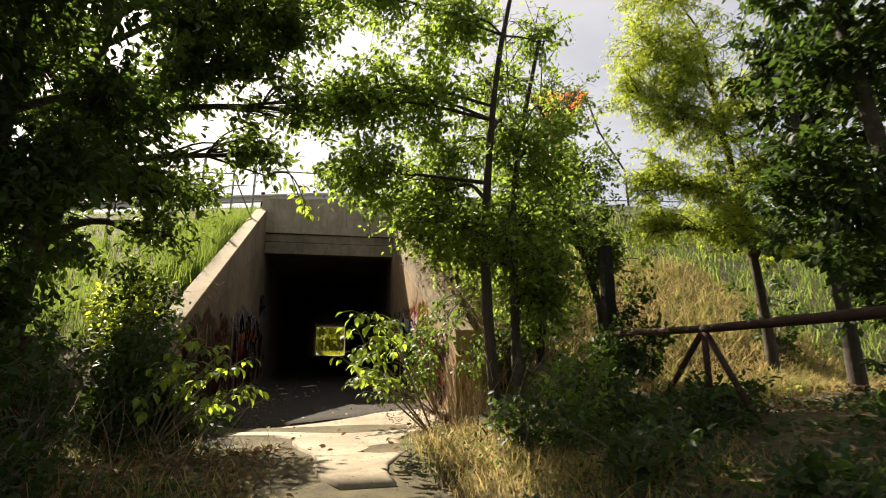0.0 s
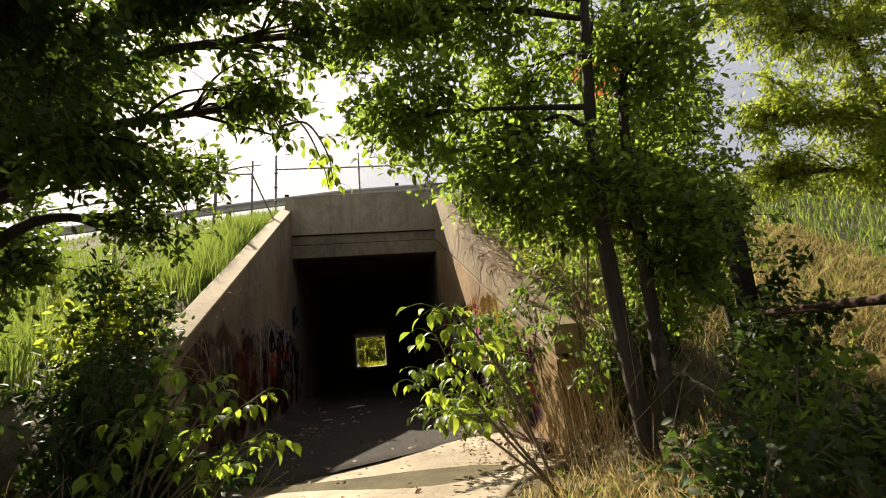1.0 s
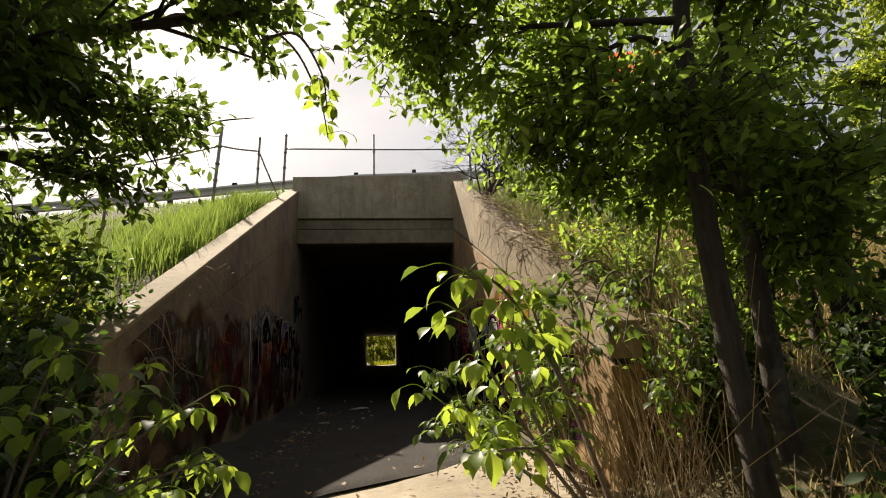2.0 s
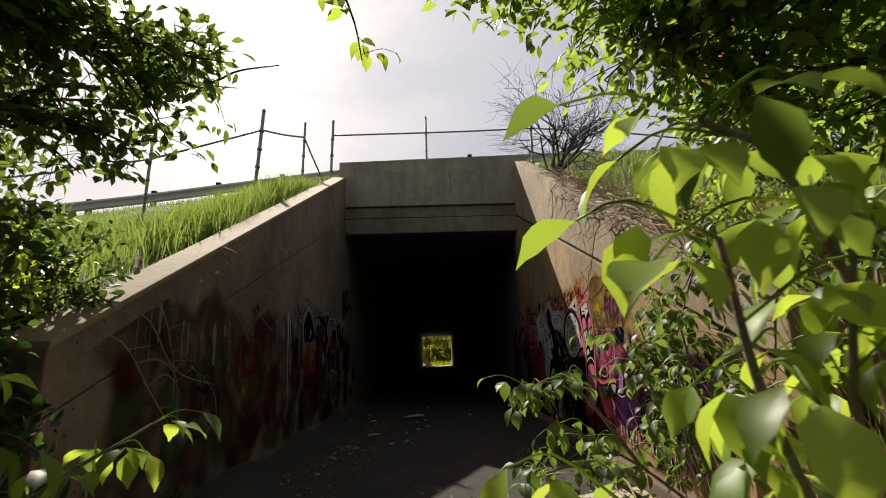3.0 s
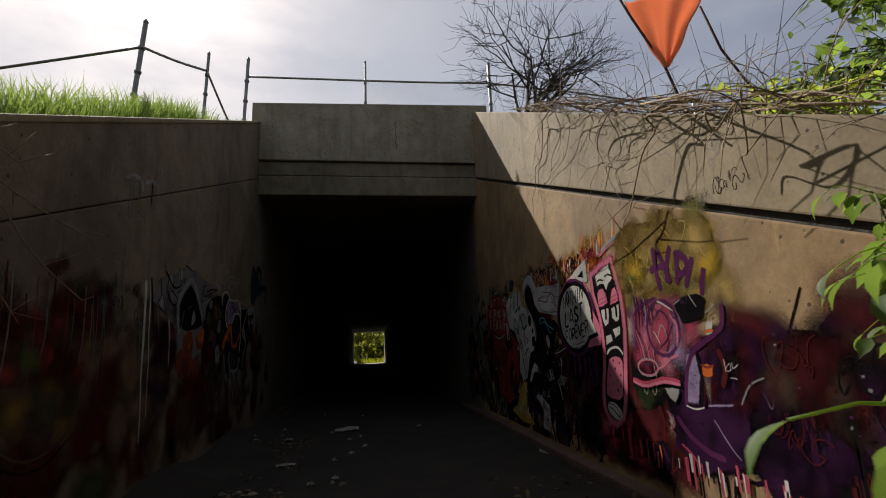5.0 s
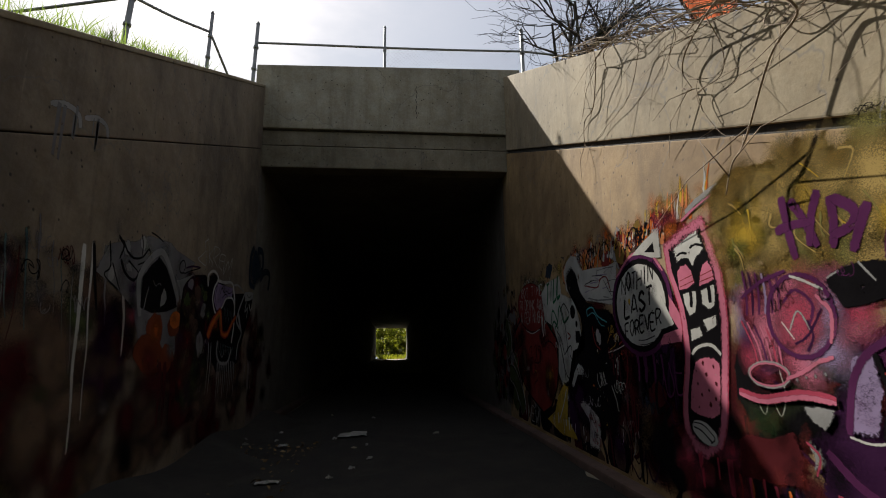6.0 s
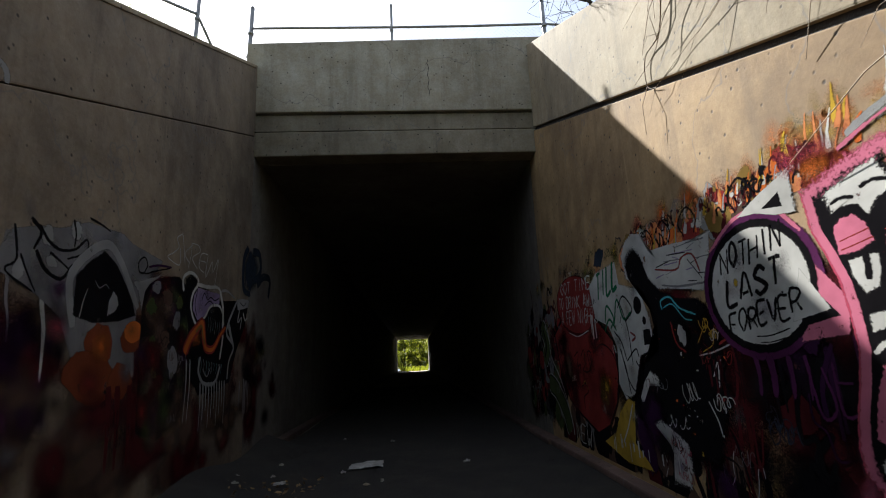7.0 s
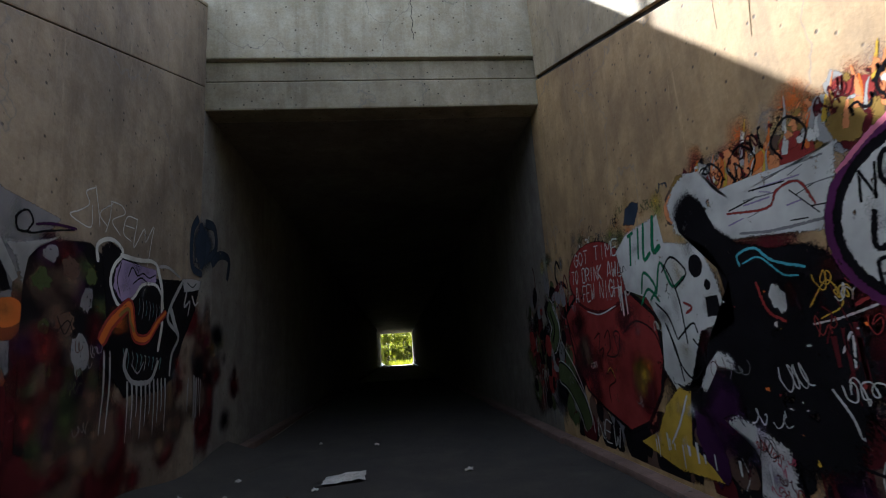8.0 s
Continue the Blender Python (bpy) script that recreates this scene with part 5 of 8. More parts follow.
    scrawl(w, g, 4.66, 5.3, 0.95, 1.3, 7, 0.05, ["black", "purple", "maroon"], 82, 0.008)
    scrawl(w, g, -0.6, 2.2, 0.4, 1.6, 18, 0.07, ["black", "white", "grey", "moss"], 84, 0.009)
    mottle(w, g, 60, 2.3, 5.6, 0.35, 1.7, 0.010, ["white", "grey", "black", "black"], 85)
    # thin tags high up
    g = graffiti("thin black marker tags high on the concrete")
    scrawl(w, g, 5.44, 5.62, 1.83, 1.88, 4, 0.05, ["black", "grey"], 77, 0.007)
    scrawl(w, g, 5.70, 5.86, 1.82, 1.9, 4, 0.08, ["black"], 79, 0.008)


def left_graffiti():
    w = Wall(-1)
    g = graffiti("dark brown and black old paint all along the shaded wall")
    mottle(w, g, 130, -7.3, -3.4, 0.2, 1.45, 0.30, ["earth", "brown", "earth", "brown", "moss", "maroon", "earth"], 41, "ground_coat", True)
    mottle(w, g, 110, -3.6, 0.3, 0.2, 1.55, 0.28, ["maroon", "black", "brown", "brown", "maroon", "earth"], 42, "ground_coat", True)
    mottle(w, g, 50, -7.2, -3.4, 0.4, 1.5, 0.09, ["grey", "earth", "brown", "grey", "moss"], 43, "blot", True)
    # the outer end: grey loops and worn pale stripes
    g = graffiti("faded grey loops and worn pale stripes at the wall's outer end")
    rnd.seed(44)
    for s, v in ((-7.0, 1.34), (-6.86, 1.5), (-6.62, 1.44), (-6.46, 1.34), (-6.2, 1.3), (-5.95, 1.36), (-5.72, 1.4), (-5.66, 1.3)):
        w.fill(g, [blob(s, v, 0.07, 0.11, 0.3)], rnd.choice(["pale", "grey", "grey"]), "patch", True)
        w.fill(g, drips(s - 0.08, s + 0.08, v, 0.32, 3), rnd.choice(["grey", "pale", "moss"]), "drip")
    for pts, shade in (([(-7.05, 1.1), (-6.8, 1.12), (-6.55, 1.0), (-6.5, 0.72)], "grey"), ([(-6.41, 1.1), (-6.1, 1.0), (-5.86, 0.88), (-5.80, 0.7), (-5.95, 0.55), (-6.33, 0.52)], "black"),
                       ([(-6.36, 1.08), (-6.08, 0.96), (-5.88, 0.82), (-5.84, 0.64), (-6.0, 0.53)], "pale"), ([(-6.9, 0.95), (-6.7, 1.02), (-6.5, 0.9), (-6.48, 0.66)], "grey")):
        w.stroke(g, pts, 0.035, shade, "loop", 0.7)
    mottle(w, g, 14, -6.5, -5.9, 0.6, 1.05, 0.12, ["moss", "grey", "brown"], 45, "blot", True)
    scrawl(w, g, -6.6, -5.5, 0.7, 1.4, 14, 0.11, ["grey", "brown", "black"], 46, 0.013)
    # the red patch over a pale pointed shape
    g = graffiti("smeared red patch over a faded ochre pointed shape")
    mottle(w, g, 34, -5.45, -4.65, 0.95, 1.42, 0.14, ["red", "maroon", "red", "brown", "brown"], 52, "blot", True)
    mottle(w, g, 12, -5.15, -4.85, 1.35, 1.68, 0.08, ["red", "maroon", "maroon"], 53, "blot", True)
    w.fill(g, [[(-5.6, 1.05), (-5.45, 0.82), (-5.2, 0.62), (-4.98, 0.57), (-4.78, 0.7), (-4.62, 0.95), (-4.9, 1.0), (-5.3, 1.0)]], "brown", "field", True)
    mottle(w, g, 16, -5.35, -4.75, 0.66, 0.98, 0.13, ["ochre", "brown", "ochre", "moss"], 54, "blot", True)
    w.stroke(g, [(-5.70, 1.08), (-5.55, 0.82), (-5.22, 0.60), (-4.98, 0.57), (-4.74, 0.68), (-4.58, 0.95)], 0.036, "brown", "outline", 0.7)
    w.stroke(g, [(-5.76, 1.06), (-5.60, 0.78), (-5.25, 0.55), (-4.96, 0.51), (-4.70, 0.64)], 0.03, "black", "outline", 0.7)
    for k in range(13):
        s = -5.45 + 0.09 * k + rnd.uniform(-0.03, 0.03)
        w.stroke(g, [(s, rnd.uniform(1.42, 1.62)), (s + 0.02, 1.25), (s, rnd.uniform(0.85, 1.15))], rnd.uniform(0.012, 0.03), rnd.choice(["red", "maroon", "grey", "ochre", "maroon"]), "streak", 0.5)
    # drips between the patches
    g = graffiti("white, teal and grey paint running down in long drips")
    for s, top, low, wide, shade in ((-4.62, 1.5, 1.05, 0.02, "teal"), (-4.5, 1.62, 1.2, 0.03, "teal"), (-4.36, 1.68, 1.15, 0.035, "teal"), (-4.28, 1.78, 1.3, 0.03, "grey"), (-4.14, 1.66, 1.25, 0.02, "grey"), (-4.05, 1.6, 1.1, 0.016, "teal"),
                                     (-3.86, 1.70, 0.44, 0.06, "white"), (-3.76, 1.74, 0.62, 0.04, "white"), (-3.62, 1.74, 1.2, 0.05, "grey"), (-3.93, 1.5, 0.9, 0.02, "grey"), (-3.36, 1.70, 1.0, 0.06, "white")):
        run = [(s + 0.09 * k / 5 + rnd.uniform(-0.012, 0.012), top + (low - top) * k / 5) for k in range(6)]
        w.stroke(g, run, wide, shade, "drip_band", 0.45)
    mottle(w, g, 12, -4.5, -3.9, 1.3, 1.7, 0.09, ["teal", "black", "grey", "black"], 56, "blot", True)
    scrawl(w, g, -4.5, -3.8, 1.2, 1.65, 8, 0.09, ["black", "grey", "maroon"], 59, 0.013)
    # the pale field and the hood
    g = graffiti("pale painted field with a black pointed hood and warm blots")
    w.fill(g, [[(-3.72, 1.55), (-3.6, 1.76), (-3.42, 1.82), (-3.26, 1.85), (-3.03, 1.95), (-2.65, 1.97), (-2.53, 1.93), (-2.08, 1.89), (-2.24, 1.72), (-2.41, 1.47), (-2.37, 1.0), (-2.6, 0.85), (-2.99, 1.0), (-3.2, 1.35), (-3.4, 1.45)]], "grey", "field")
    mottle(w, g, 26, -3.6, -2.45, 1.45, 1.9, 0.10, ["pale", "grey", "pale", "grey"], 55, "blot", True)
    for s, v, rs, rv in ((-3.35, 1.78, 0.05, 0.07), (-3.13, 1.86, 0.05, 0.07), (-3.30, 1.64, 0.06, 0.04), (-3.52, 1.56, 0.05, 0.07)):
        w.fill(g, [blob(s, v, rs, rv, 0.15)], "pale", "blot")
    mottle(w, g, 26, -3.62, -3.1, 0.75, 1.5, 0.12, ["violet", "black", "violet", "purple", "violet"], 62, "blot", True)
    w.fill(g, [blob(-3.19, 1.29, 0.09, 0.08, 0.2)], "rose", "blot", True)
    w.fill(g, [[(-3.05, 1.38), (-2.98, 1.5), (-2.9, 1.3), (-2.86, 1.05), (-2.9, 0.82), (-2.98, 0.8), (-3.0, 1.1)]], "pale", "field", True)
    for pts, wide in (([(-3.58, 1.78), (-3.54, 1.61), (-3.6, 1.54), (-3.41, 1.46)], 0.03), ([(-3.52, 1.64), (-3.46, 1.55), (-3.39, 1.46)], 0.026), ([(-3.42, 1.82), (-3.34, 1.75), (-3.24, 1.72), (-3.12, 1.75), (-3.03, 1.83), (-3.02, 1.75), (-3.18, 1.68)], 0.034),
                      ([(-3.16, 1.92), (-3.13, 1.84), (-3.13, 1.76)], 0.03), ([(-3.32, 1.69), (-3.24, 1.66), (-3.15, 1.62)], 0.03), ([(-3.42, 1.68), (-3.34, 1.59), (-3.21, 1.56), (-3.13, 1.66)], 0.04), ([(-3.48, 1.84), (-3.40, 1.78), (-3.44, 1.68)], 0.04),
                      ([(-3.02, 1.97), (-2.9, 1.96), (-2.8, 1.94)], 0.03), ([(-3.76, 1.74), (-3.7, 1.5), (-3.64, 1.3)], 0.05)):
        w.stroke(g, pts, wide, "black", "stroke", 0.7)
    w.stroke(g, [(-3.07, 1.30), (-3.13, 1.6), (-2.86, 1.84), (-2.67, 1.78), (-2.40, 1.48)], 0.075, "pale", "outline")
    w.fill(g, [[(-3.09, 1.36), (-3.10, 1.60), (-2.98, 1.72), (-2.84, 1.81), (-2.70, 1.75), (-2.58, 1.64), (-2.46, 1.51), (-2.41, 1.42), (-2.62, 1.36), (-2.9, 1.33)]], "black", "hood")
    w.stroke(g, [(-3.02, 1.36), (-3.0, 1.46), (-2.97, 1.54)], 0.022, "pale", "slit", 0.4)
    w.fill(g, [[(-2.76, 1.38), (-2.755, 1.49), (-2.71, 1.57), (-2.66, 1.54), (-2.63, 1.48), (-2.67, 1.42)]], "pale", "slit")
    w.stroke(g, [(-2.91, 1.60), (-2.86, 1.56), (-2.8, 1.59), (-2.76, 1.57)], 0.012, "grey", "tag")
    for s, v, rs, rv, shade in ((-2.80, 1.20, 0.15, 0.15, "rust"), (-2.84, 1.0, 0.28, 0.16, "rust"), (-2.54, 0.98, 0.15, 0.13, "rust"), (-2.7, 0.78, 0.36, 0.16, "maroon"), (-2.78, 1.2, 0.11, 0.11, "orange"), (-2.86, 0.98, 0.17, 0.11, "red"), (-2.45, 1.25, 0.14, 0.10, "rust")):
        w.fill(g, [blob(s, v, rs, rv, 0.1)], shade, "blot", shade != "rust")
    w.fill(g, [oval(-2.43, 1.31, 0.125, 0.085, 0.1)], "orange", "blot")
    w.fill(g, [oval(-2.45, 1.32, 0.09, 0.06, 0.1)], "ochre", "blot", True)
    w.fill(g, [blob(-2.47, 1.05, 0.10, 0.12, 0.2)], "grey", "blot", True)
    # red runs beside the hood, far down
    for s in (-2.66, -2.56, -2.42):
        w.stroke(g, [(s, 0.95), (s + 0.03, 0.7), (s + 0.04, 0.42)], 0.08, "maroon", "band", 0.5)
    scrawl(w, g, -2.95, -2.45, 0.6, 1.0, 6, 0.10, ["black", "maroon"], 64, 0.012)
    # busy patch towards the culvert's mouth
    g = graffiti("busy dark patch of small speckled ovals and tags")
    w.fill(g, [[(-2.36, 1.6), (-2.28, 1.68), (-2.05, 1.78), (-1.8, 1.82), (-1.62, 1.75), (-1.56, 1.5), (-1.6, 1.1), (-1.62, 0.6), (-2.0, 0.5), (-2.3, 0.6), (-2.34, 1.1)]], "black", "field")
    mottle(w, g, 60, -2.28, -1.62, 0.5, 1.72, 0.15, ["maroon", "brown", "moss", "violet", "brown", "earth"], 60, "blot", True)
    w.fill(g, [[(-2.54, 1.66), (-2.32, 1.72), (-2.05, 1.80), (-2.24, 1.70), (-2.33, 1.60), (-2.36, 1.42), (-2.43, 1.58)]], "pale", "wedge")
    w.stroke(g, [(-2.33, 1.75), (-2.42, 1.74), (-2.44, 1.81), (-2.37, 1.86), (-2.32, 1.81), (-2.35, 1.74), (-2.19, 1.79), (-1.97, 1.85)], 0.028, "black", "loop", 0.7)
    w.stroke(g, [(-2.3, 1.80), (-2.15, 1.84), (-1.95, 1.86)], 0.03, "violet", "line")
    for s, v, rs, rv, shade in ((-2.16, 1.67, 0.08, 0.06, "lilac"), (-2.22, 1.51, 0.09, 0.07, "moss"), (-1.76, 1.60, 0.07, 0.07, "ochre"), (-1.80, 1.44, 0.07, 0.09, "lilac"), (-1.99, 1.28, 0.10, 0.07, "orange"), (-1.82, 1.10, 0.09, 0.13, "teal"), (-2.16, 1.26, 0.06, 0.06, "grey"), (-1.98, 1.62, 0.09, 0.08, "red")):
        w.fill(g, [blob(s, v, rs, rv, 0.25, 18)], "brown" if shade in ("orange", "red") else "grey" if shade in ("teal", "lilac") else "moss", "oval")
        rnd.seed(int(100 * v))
        for _ in range(18):
            a, d = rnd.uniform(0, 6.28), math.sqrt(rnd.random())
            w.fill(g, [oval(s + rs * d * math.cos(a), v + rv * d * math.sin(a), 0.010, 0.011, 0, 7)], rnd.choice((shade, shade, "black")), "dot")
    for pts in ([(-2.06, 1.32), (-1.98, 1.22), (-1.92, 1.32)], [(-2.04, 1.24), (-1.96, 1.30), (-1.90, 1.22)]):
        w.stroke(g, pts, 0.014, "black", "line")
    scrawl(w, g, -2.2, -1.65, 0.6, 1.2, 12, 0.07, ["moss", "black", "grey", "brown"], 65, 0.010)
    mottle(w, g, 12, -2.3, -2.0, 0.7, 1.2, 0.11, ["red", "maroon", "maroon"], 67, "blot", True)
    # the letters at the mouth
    g = graffiti("white outlined black letters with an orange squiggle")
    w.fill(g, [[(-1.70, 1.82), (-1.6, 1.88), (-1.48, 1.85), (-0.9, 1.72), (-0.4, 1.78), (0.04, 1.82), (-0.1, 1.5), (-0.35, 1.2), (-0.5, 0.9), (-0.8, 0.8), (-1.3, 0.8), (-1.56, 1.0), (-1.6, 1.4)]], "black", "field")
    w.fill(g, [[(-1.43, 1.78), (-1.26, 1.78), (-0.88, 1.79), (-0.89, 1.66), (-1.11, 1.64), (-1.24, 1.52), (-1.41, 1.46), (-1.53, 1.56), (-1.51, 1.70)]], "lilac", "field")
    mottle(w, g, 10, -1.45, -1.0, 1.58, 1.76, 0.06, ["pale", "grey", "lilac"], 70, "blot", True)
    for pts in ([(-1.43, 1.75), (-1.47, 1.62), (-1.42, 1.51)], [(-1.33, 1.66), (-1.28, 1.74), (-1.20, 1.69), (-1.12, 1.72), (-1.02, 1.70), (-0.92, 1.74)], [(-1.26, 1.62), (-1.15, 1.68), (-1.05, 1.66)]):
        w.stroke(g, pts, 0.022, "black", "line")
    for pts, wide, shade in (([(-1.71, 1.70), (-1.73, 1.81), (-1.61, 1.88), (-1.48, 1.87), (-1.42, 1.81), (-1.52, 1.71), (-1.55, 1.58), (-1.42, 1.44), (-1.24, 1.52), (-1.12, 1.63), (-0.91, 1.66), (-0.80, 1.59), (-0.75, 1.48)], 0.030, "white"),
                             ([(-1.45, 1.80), (-1.2, 1.81), (-0.98, 1.84), (-0.86, 1.80)], 0.034, "white"), ([(-0.90, 1.82), (-0.80, 1.65), (-0.78, 1.48), (-0.77, 1.33), (-0.82, 1.13)], 0.04, "white"),
                             ([(-0.86, 1.82), (-0.70, 1.84), (-0.45, 1.79)], 0.03, "pale"), ([(-0.40, 1.76), (-0.60, 1.54), (-0.66, 1.39), (-0.44, 1.27), (-0.56, 1.11), (-0.59, 0.93)], 0.036, "pale"),
                             ([(-0.62, 1.5), (-0.52, 1.36), (-0.44, 1.27)], 0.05, "pale"), ([(-0.30, 1.68), (-0.34, 1.54), (-0.22, 1.60), (-0.26, 1.46)], 0.026, "pale"), ([(-0.18, 1.66), (-0.1, 1.58), (-0.02, 1.62)], 0.026, "white")):
        w.stroke(g, pts, wide * 1.5, shade, "outline", 0.8)
    w.fill(g, [[(-0.44, 1.79), (-0.2, 1.83), (0.06, 1.84), (0.02, 1.74), (-0.15, 1.70), (-0.38, 1.66)]], "pale", "blot")
    w.stroke(g, [(-0.3, 1.77), (-0.18, 1.74), (-0.08, 1.79)], 0.02, "black", "line")
    zig = [(-1.62, 1.18), (-1.52, 1.31), (-1.38, 1.41), (-1.28, 1.46), (-1.23, 1.32), (-1.17, 1.23), (-1.0, 1.23), (-0.85, 1.36), (-0.70, 1.46)]
    w.fill(g, [blob(-1.42, 1.33, 0.14, 0.10, 0.1)], "orange", "squiggle", True)
    w.stroke(g, zig, 0.13, "red", "squiggle", 0.6)
    w.stroke(g, zig, 0.08, "orange", "squiggle", 0.5)
    w.stroke(g, [(-1.42, 1.37), (-1.30, 1.43), (-1.26, 1.34), (-1.20, 1.27)], 0.04, "ochre", "squiggle")
    for k in range(7):
        s = -1.16 + 0.055 * k
        w.stroke(g, [(s, 1.53 - 0.005 * k), (s + 0.02, 1.46), (s + 0.005, 1.40 - 0.03 * (k % 2))], 0.014, ("teal", "grey")[k % 2], "line")
    for k in range(10):
        s = -1.34 + 0.062 * k
        w.stroke(g, [(s, 1.15 - 0.01 * k), (s + 0.025, 1.08), (s + 0.005, 1.02 - 0.03 * (k % 2))], 0.020, ("teal", "teal", "grey")[k % 3], "line")
    w.stroke(g, [(-1.29, 1.15), (-1.31, 1.02), (-1.18, 0.91), (-0.92, 0.91), (-0.80, 1.06)], 0.05, "pale", "outline")
    w.stroke(g, [(-1.22, 1.04), (-1.12, 0.97), (-1.04, 1.05)], 0.026, "grey", "line")
    for k in range(10):
        s = -1.26 + 0.066 * k
        w.stroke(g, [(s, 0.92), (s + 0.02, 0.75), (s + 0.015, 0.50 + 0.08 * (k % 3))], 0.042, "pale", "drip_band", 0.5)
    for s in (-1.57, -1.50):
        w.stroke(g, [(s, 1.13), (s + 0.02, 0.9), (s, 0.6)], 0.04, "pale", "drip_band", 0.6)
    mottle(w, g, 10, -0.55, 0.0, 0.8, 1.15, 0.10, ["red", "maroon", "grey"], 73, "blot", True)
    for pts in ([(-1.78, 2.19), (-1.88, 2.13), (-1.84, 2.06), (-1.93, 1.99), (-2.02, 1.94), (-1.90, 1.91), (-1.80, 1.92), (-1.81, 2.06)], [(-1.79, 2.20), (-1.74, 2.06), (-1.71, 1.94)], [(-1.58, 2.14), (-1.72, 2.03), (-1.62, 1.96)],
                [(-1.64, 1.92), (-1.60, 2.04), (-1.60, 2.15)], [(-1.61, 2.15), (-1.47, 2.16), (-1.42, 2.11), (-1.57, 2.02), (-1.46, 1.94)], [(-1.23, 2.12), (-1.38, 2.10), (-1.42, 1.97), (-1.31, 1.93)], [(-1.40, 2.03), (-1.27, 2.04)],
                [(-1.25, 2.11), (-1.28, 1.89), (-1.14, 2.07), (-1.11, 1.97), (-0.99, 2.13), (-1.02, 1.98), (-1.06, 1.79)]):
        if len(pts) == 2:
            pts = [pts[0], ((pts[0][0] + pts[1][0]) / 2, (pts[0][1] + pts[1][1]) / 2), pts[1]]
        w.stroke(g, pts, 0.021, "white", "letter", 0.85)
    g = graffiti("dark blue tag and streaks on grey concrete")
    w.fill(g, [[(-0.24, 2.25), (-0.08, 2.46), (0.2, 2.5), (0.4, 2.3), (0.3, 2.0), (0.05, 1.88), (-0.2, 1.92)]], "blue", "haze", True)
    for pts, wide in (([(-0.08, 2.46), (-0.22, 2.28), (-0.2, 1.95), (0.05, 1.9)], 0.10), ([(-0.02, 2.42), (0.08, 2.2), (0.02, 1.95)], 0.12), ([(0.1, 2.45), (0.36, 2.46), (0.42, 2.25), (0.2, 2.08)], 0.12), ([(0.3, 2.05), (0.55, 2.2), (0.85, 2.2), (0.8, 1.95)], 0.12)):
        w.stroke(g, pts, wide, "blue", "tag", 0.8)
    mottle(w, g, 16, -0.2, 1.2, 0.4, 1.5, 0.24, ["black", "maroon", "brown", "maroon"], 71, "ground_coat", True)
    mottle(w, g, 8, 0.2, 1.0, 1.0, 1.3, 0.09, ["moss", "violet", "ochre"], 72, "blot", True)
    w.fill(g, drips(-0.25, 0.15, 0.85, 0.4, 9), "pale", "drip")
    g = graffiti("flaked white scraps of paint high on the wall")
    for s, v in ((-6.33, 1.77), (-6.27, 1.74), (-6.08, 1.90), (-5.98, 1.86), (-5.80, 1.98), (-5.72, 1.96)):
        w.fill(g, [blob(s, v, 0.055, 0.022, 0.4, 9)], "white", "scrap")
    for s, v, wide in ((-4.18, 2.44, 0.14), (-3.88, 2.50, 0.13)):
        w.stroke(g, [(s - wide, v - 0.03), (s, v + 0.03), (s + wide * 0.8, v + 0.02), (s + wide, v - 0.05)], 0.05, "pale", "patch")
        w.fill(g, drips(s - 0.1, s + 0.1, v, 0.35, 4), "grey", "drip")


right_graffiti()
left_graffiti()

# ---- trees ----


def inside(n, centre, size):
    """Points in an ellipsoid, rather near its skin."""
    p = rng.normal(0, 1, (n, 3))
    p /= np.linalg.norm(p, axis=1, keepdims=True)
    p *= (rng.uniform(0.05, 1, (n, 1)) ** 0.45)
    return p * np.array(size) + np.array(centre)


def branchwork(root, spine, r0, r1, blobs, wood, trunk_name="trunk"):
    """Trunk, limbs and twigs. Returns the twigs, for the leaves to sit on."""
    line = spline(spine, 6)
    v, f = [], []
    tube(v, f, line, r0, r1, 9, 0.07)
    hang(trunk_name, raw(trunk_name, v, f, True), wood, root)
    twigs = []
    for centre, size, limbs, _ in blobs:
        c = Vector(centre)
        v, f = [], []
        best = min(range(len(line)), key=lambda i: (line[i] - c).length + (2.5 if line[i].z > c.z - 0.15 else 0))
        best = max(best, len(line) // 5)
        rad = (r0 + (r1 - r0) * best / (len(line) - 1)) * 0.55
        mid = line[best].lerp(c, 0.5) + Vector((rnd.uniform(-0.15, 0.15), rnd.uniform(-0.15, 0.15), rnd.uniform(0.05, 0.3)))
        main = spline([line[best], mid, c], 5)
        tube(v, f, main, rad, rad * 0.35, 6, 0.05)
        for p in inside(limbs, centre, size):
            p = Vector(p)
            s = main[rnd.randint(len(main) // 2, len(main) - 1)]
            bend = s.lerp(p, 0.55) + Vector((rnd.uniform(-0.1, 0.1), rnd.uniform(-0.1, 0.1), rnd.uniform(-0.02, 0.16)))
            sub = spline([s, bend, p], 4)
            tube(v, f, sub, max(0.007, rad * 0.3), 0.004, 4)
            for k in range(4):
                q = sub[rnd.randint(len(sub) // 3, len(sub) - 1)]
                d = Vector((rnd.gauss(0, 1), rnd.gauss(0, 1), rnd.gauss(-0.1, 0.7))).normalized() * rnd.uniform(0.16, 0.42)
                e = q + d
                tube(v, f, [q, q + d * 0.5 + Vector((0, 0, 0.02)), e], 0.004, 0.002, 3)
                twigs.append((q, e, centre))
            twigs.append((sub[-3], p, centre))
        hang("limb", raw("limb", v, f, True), wood, root)
    return twigs


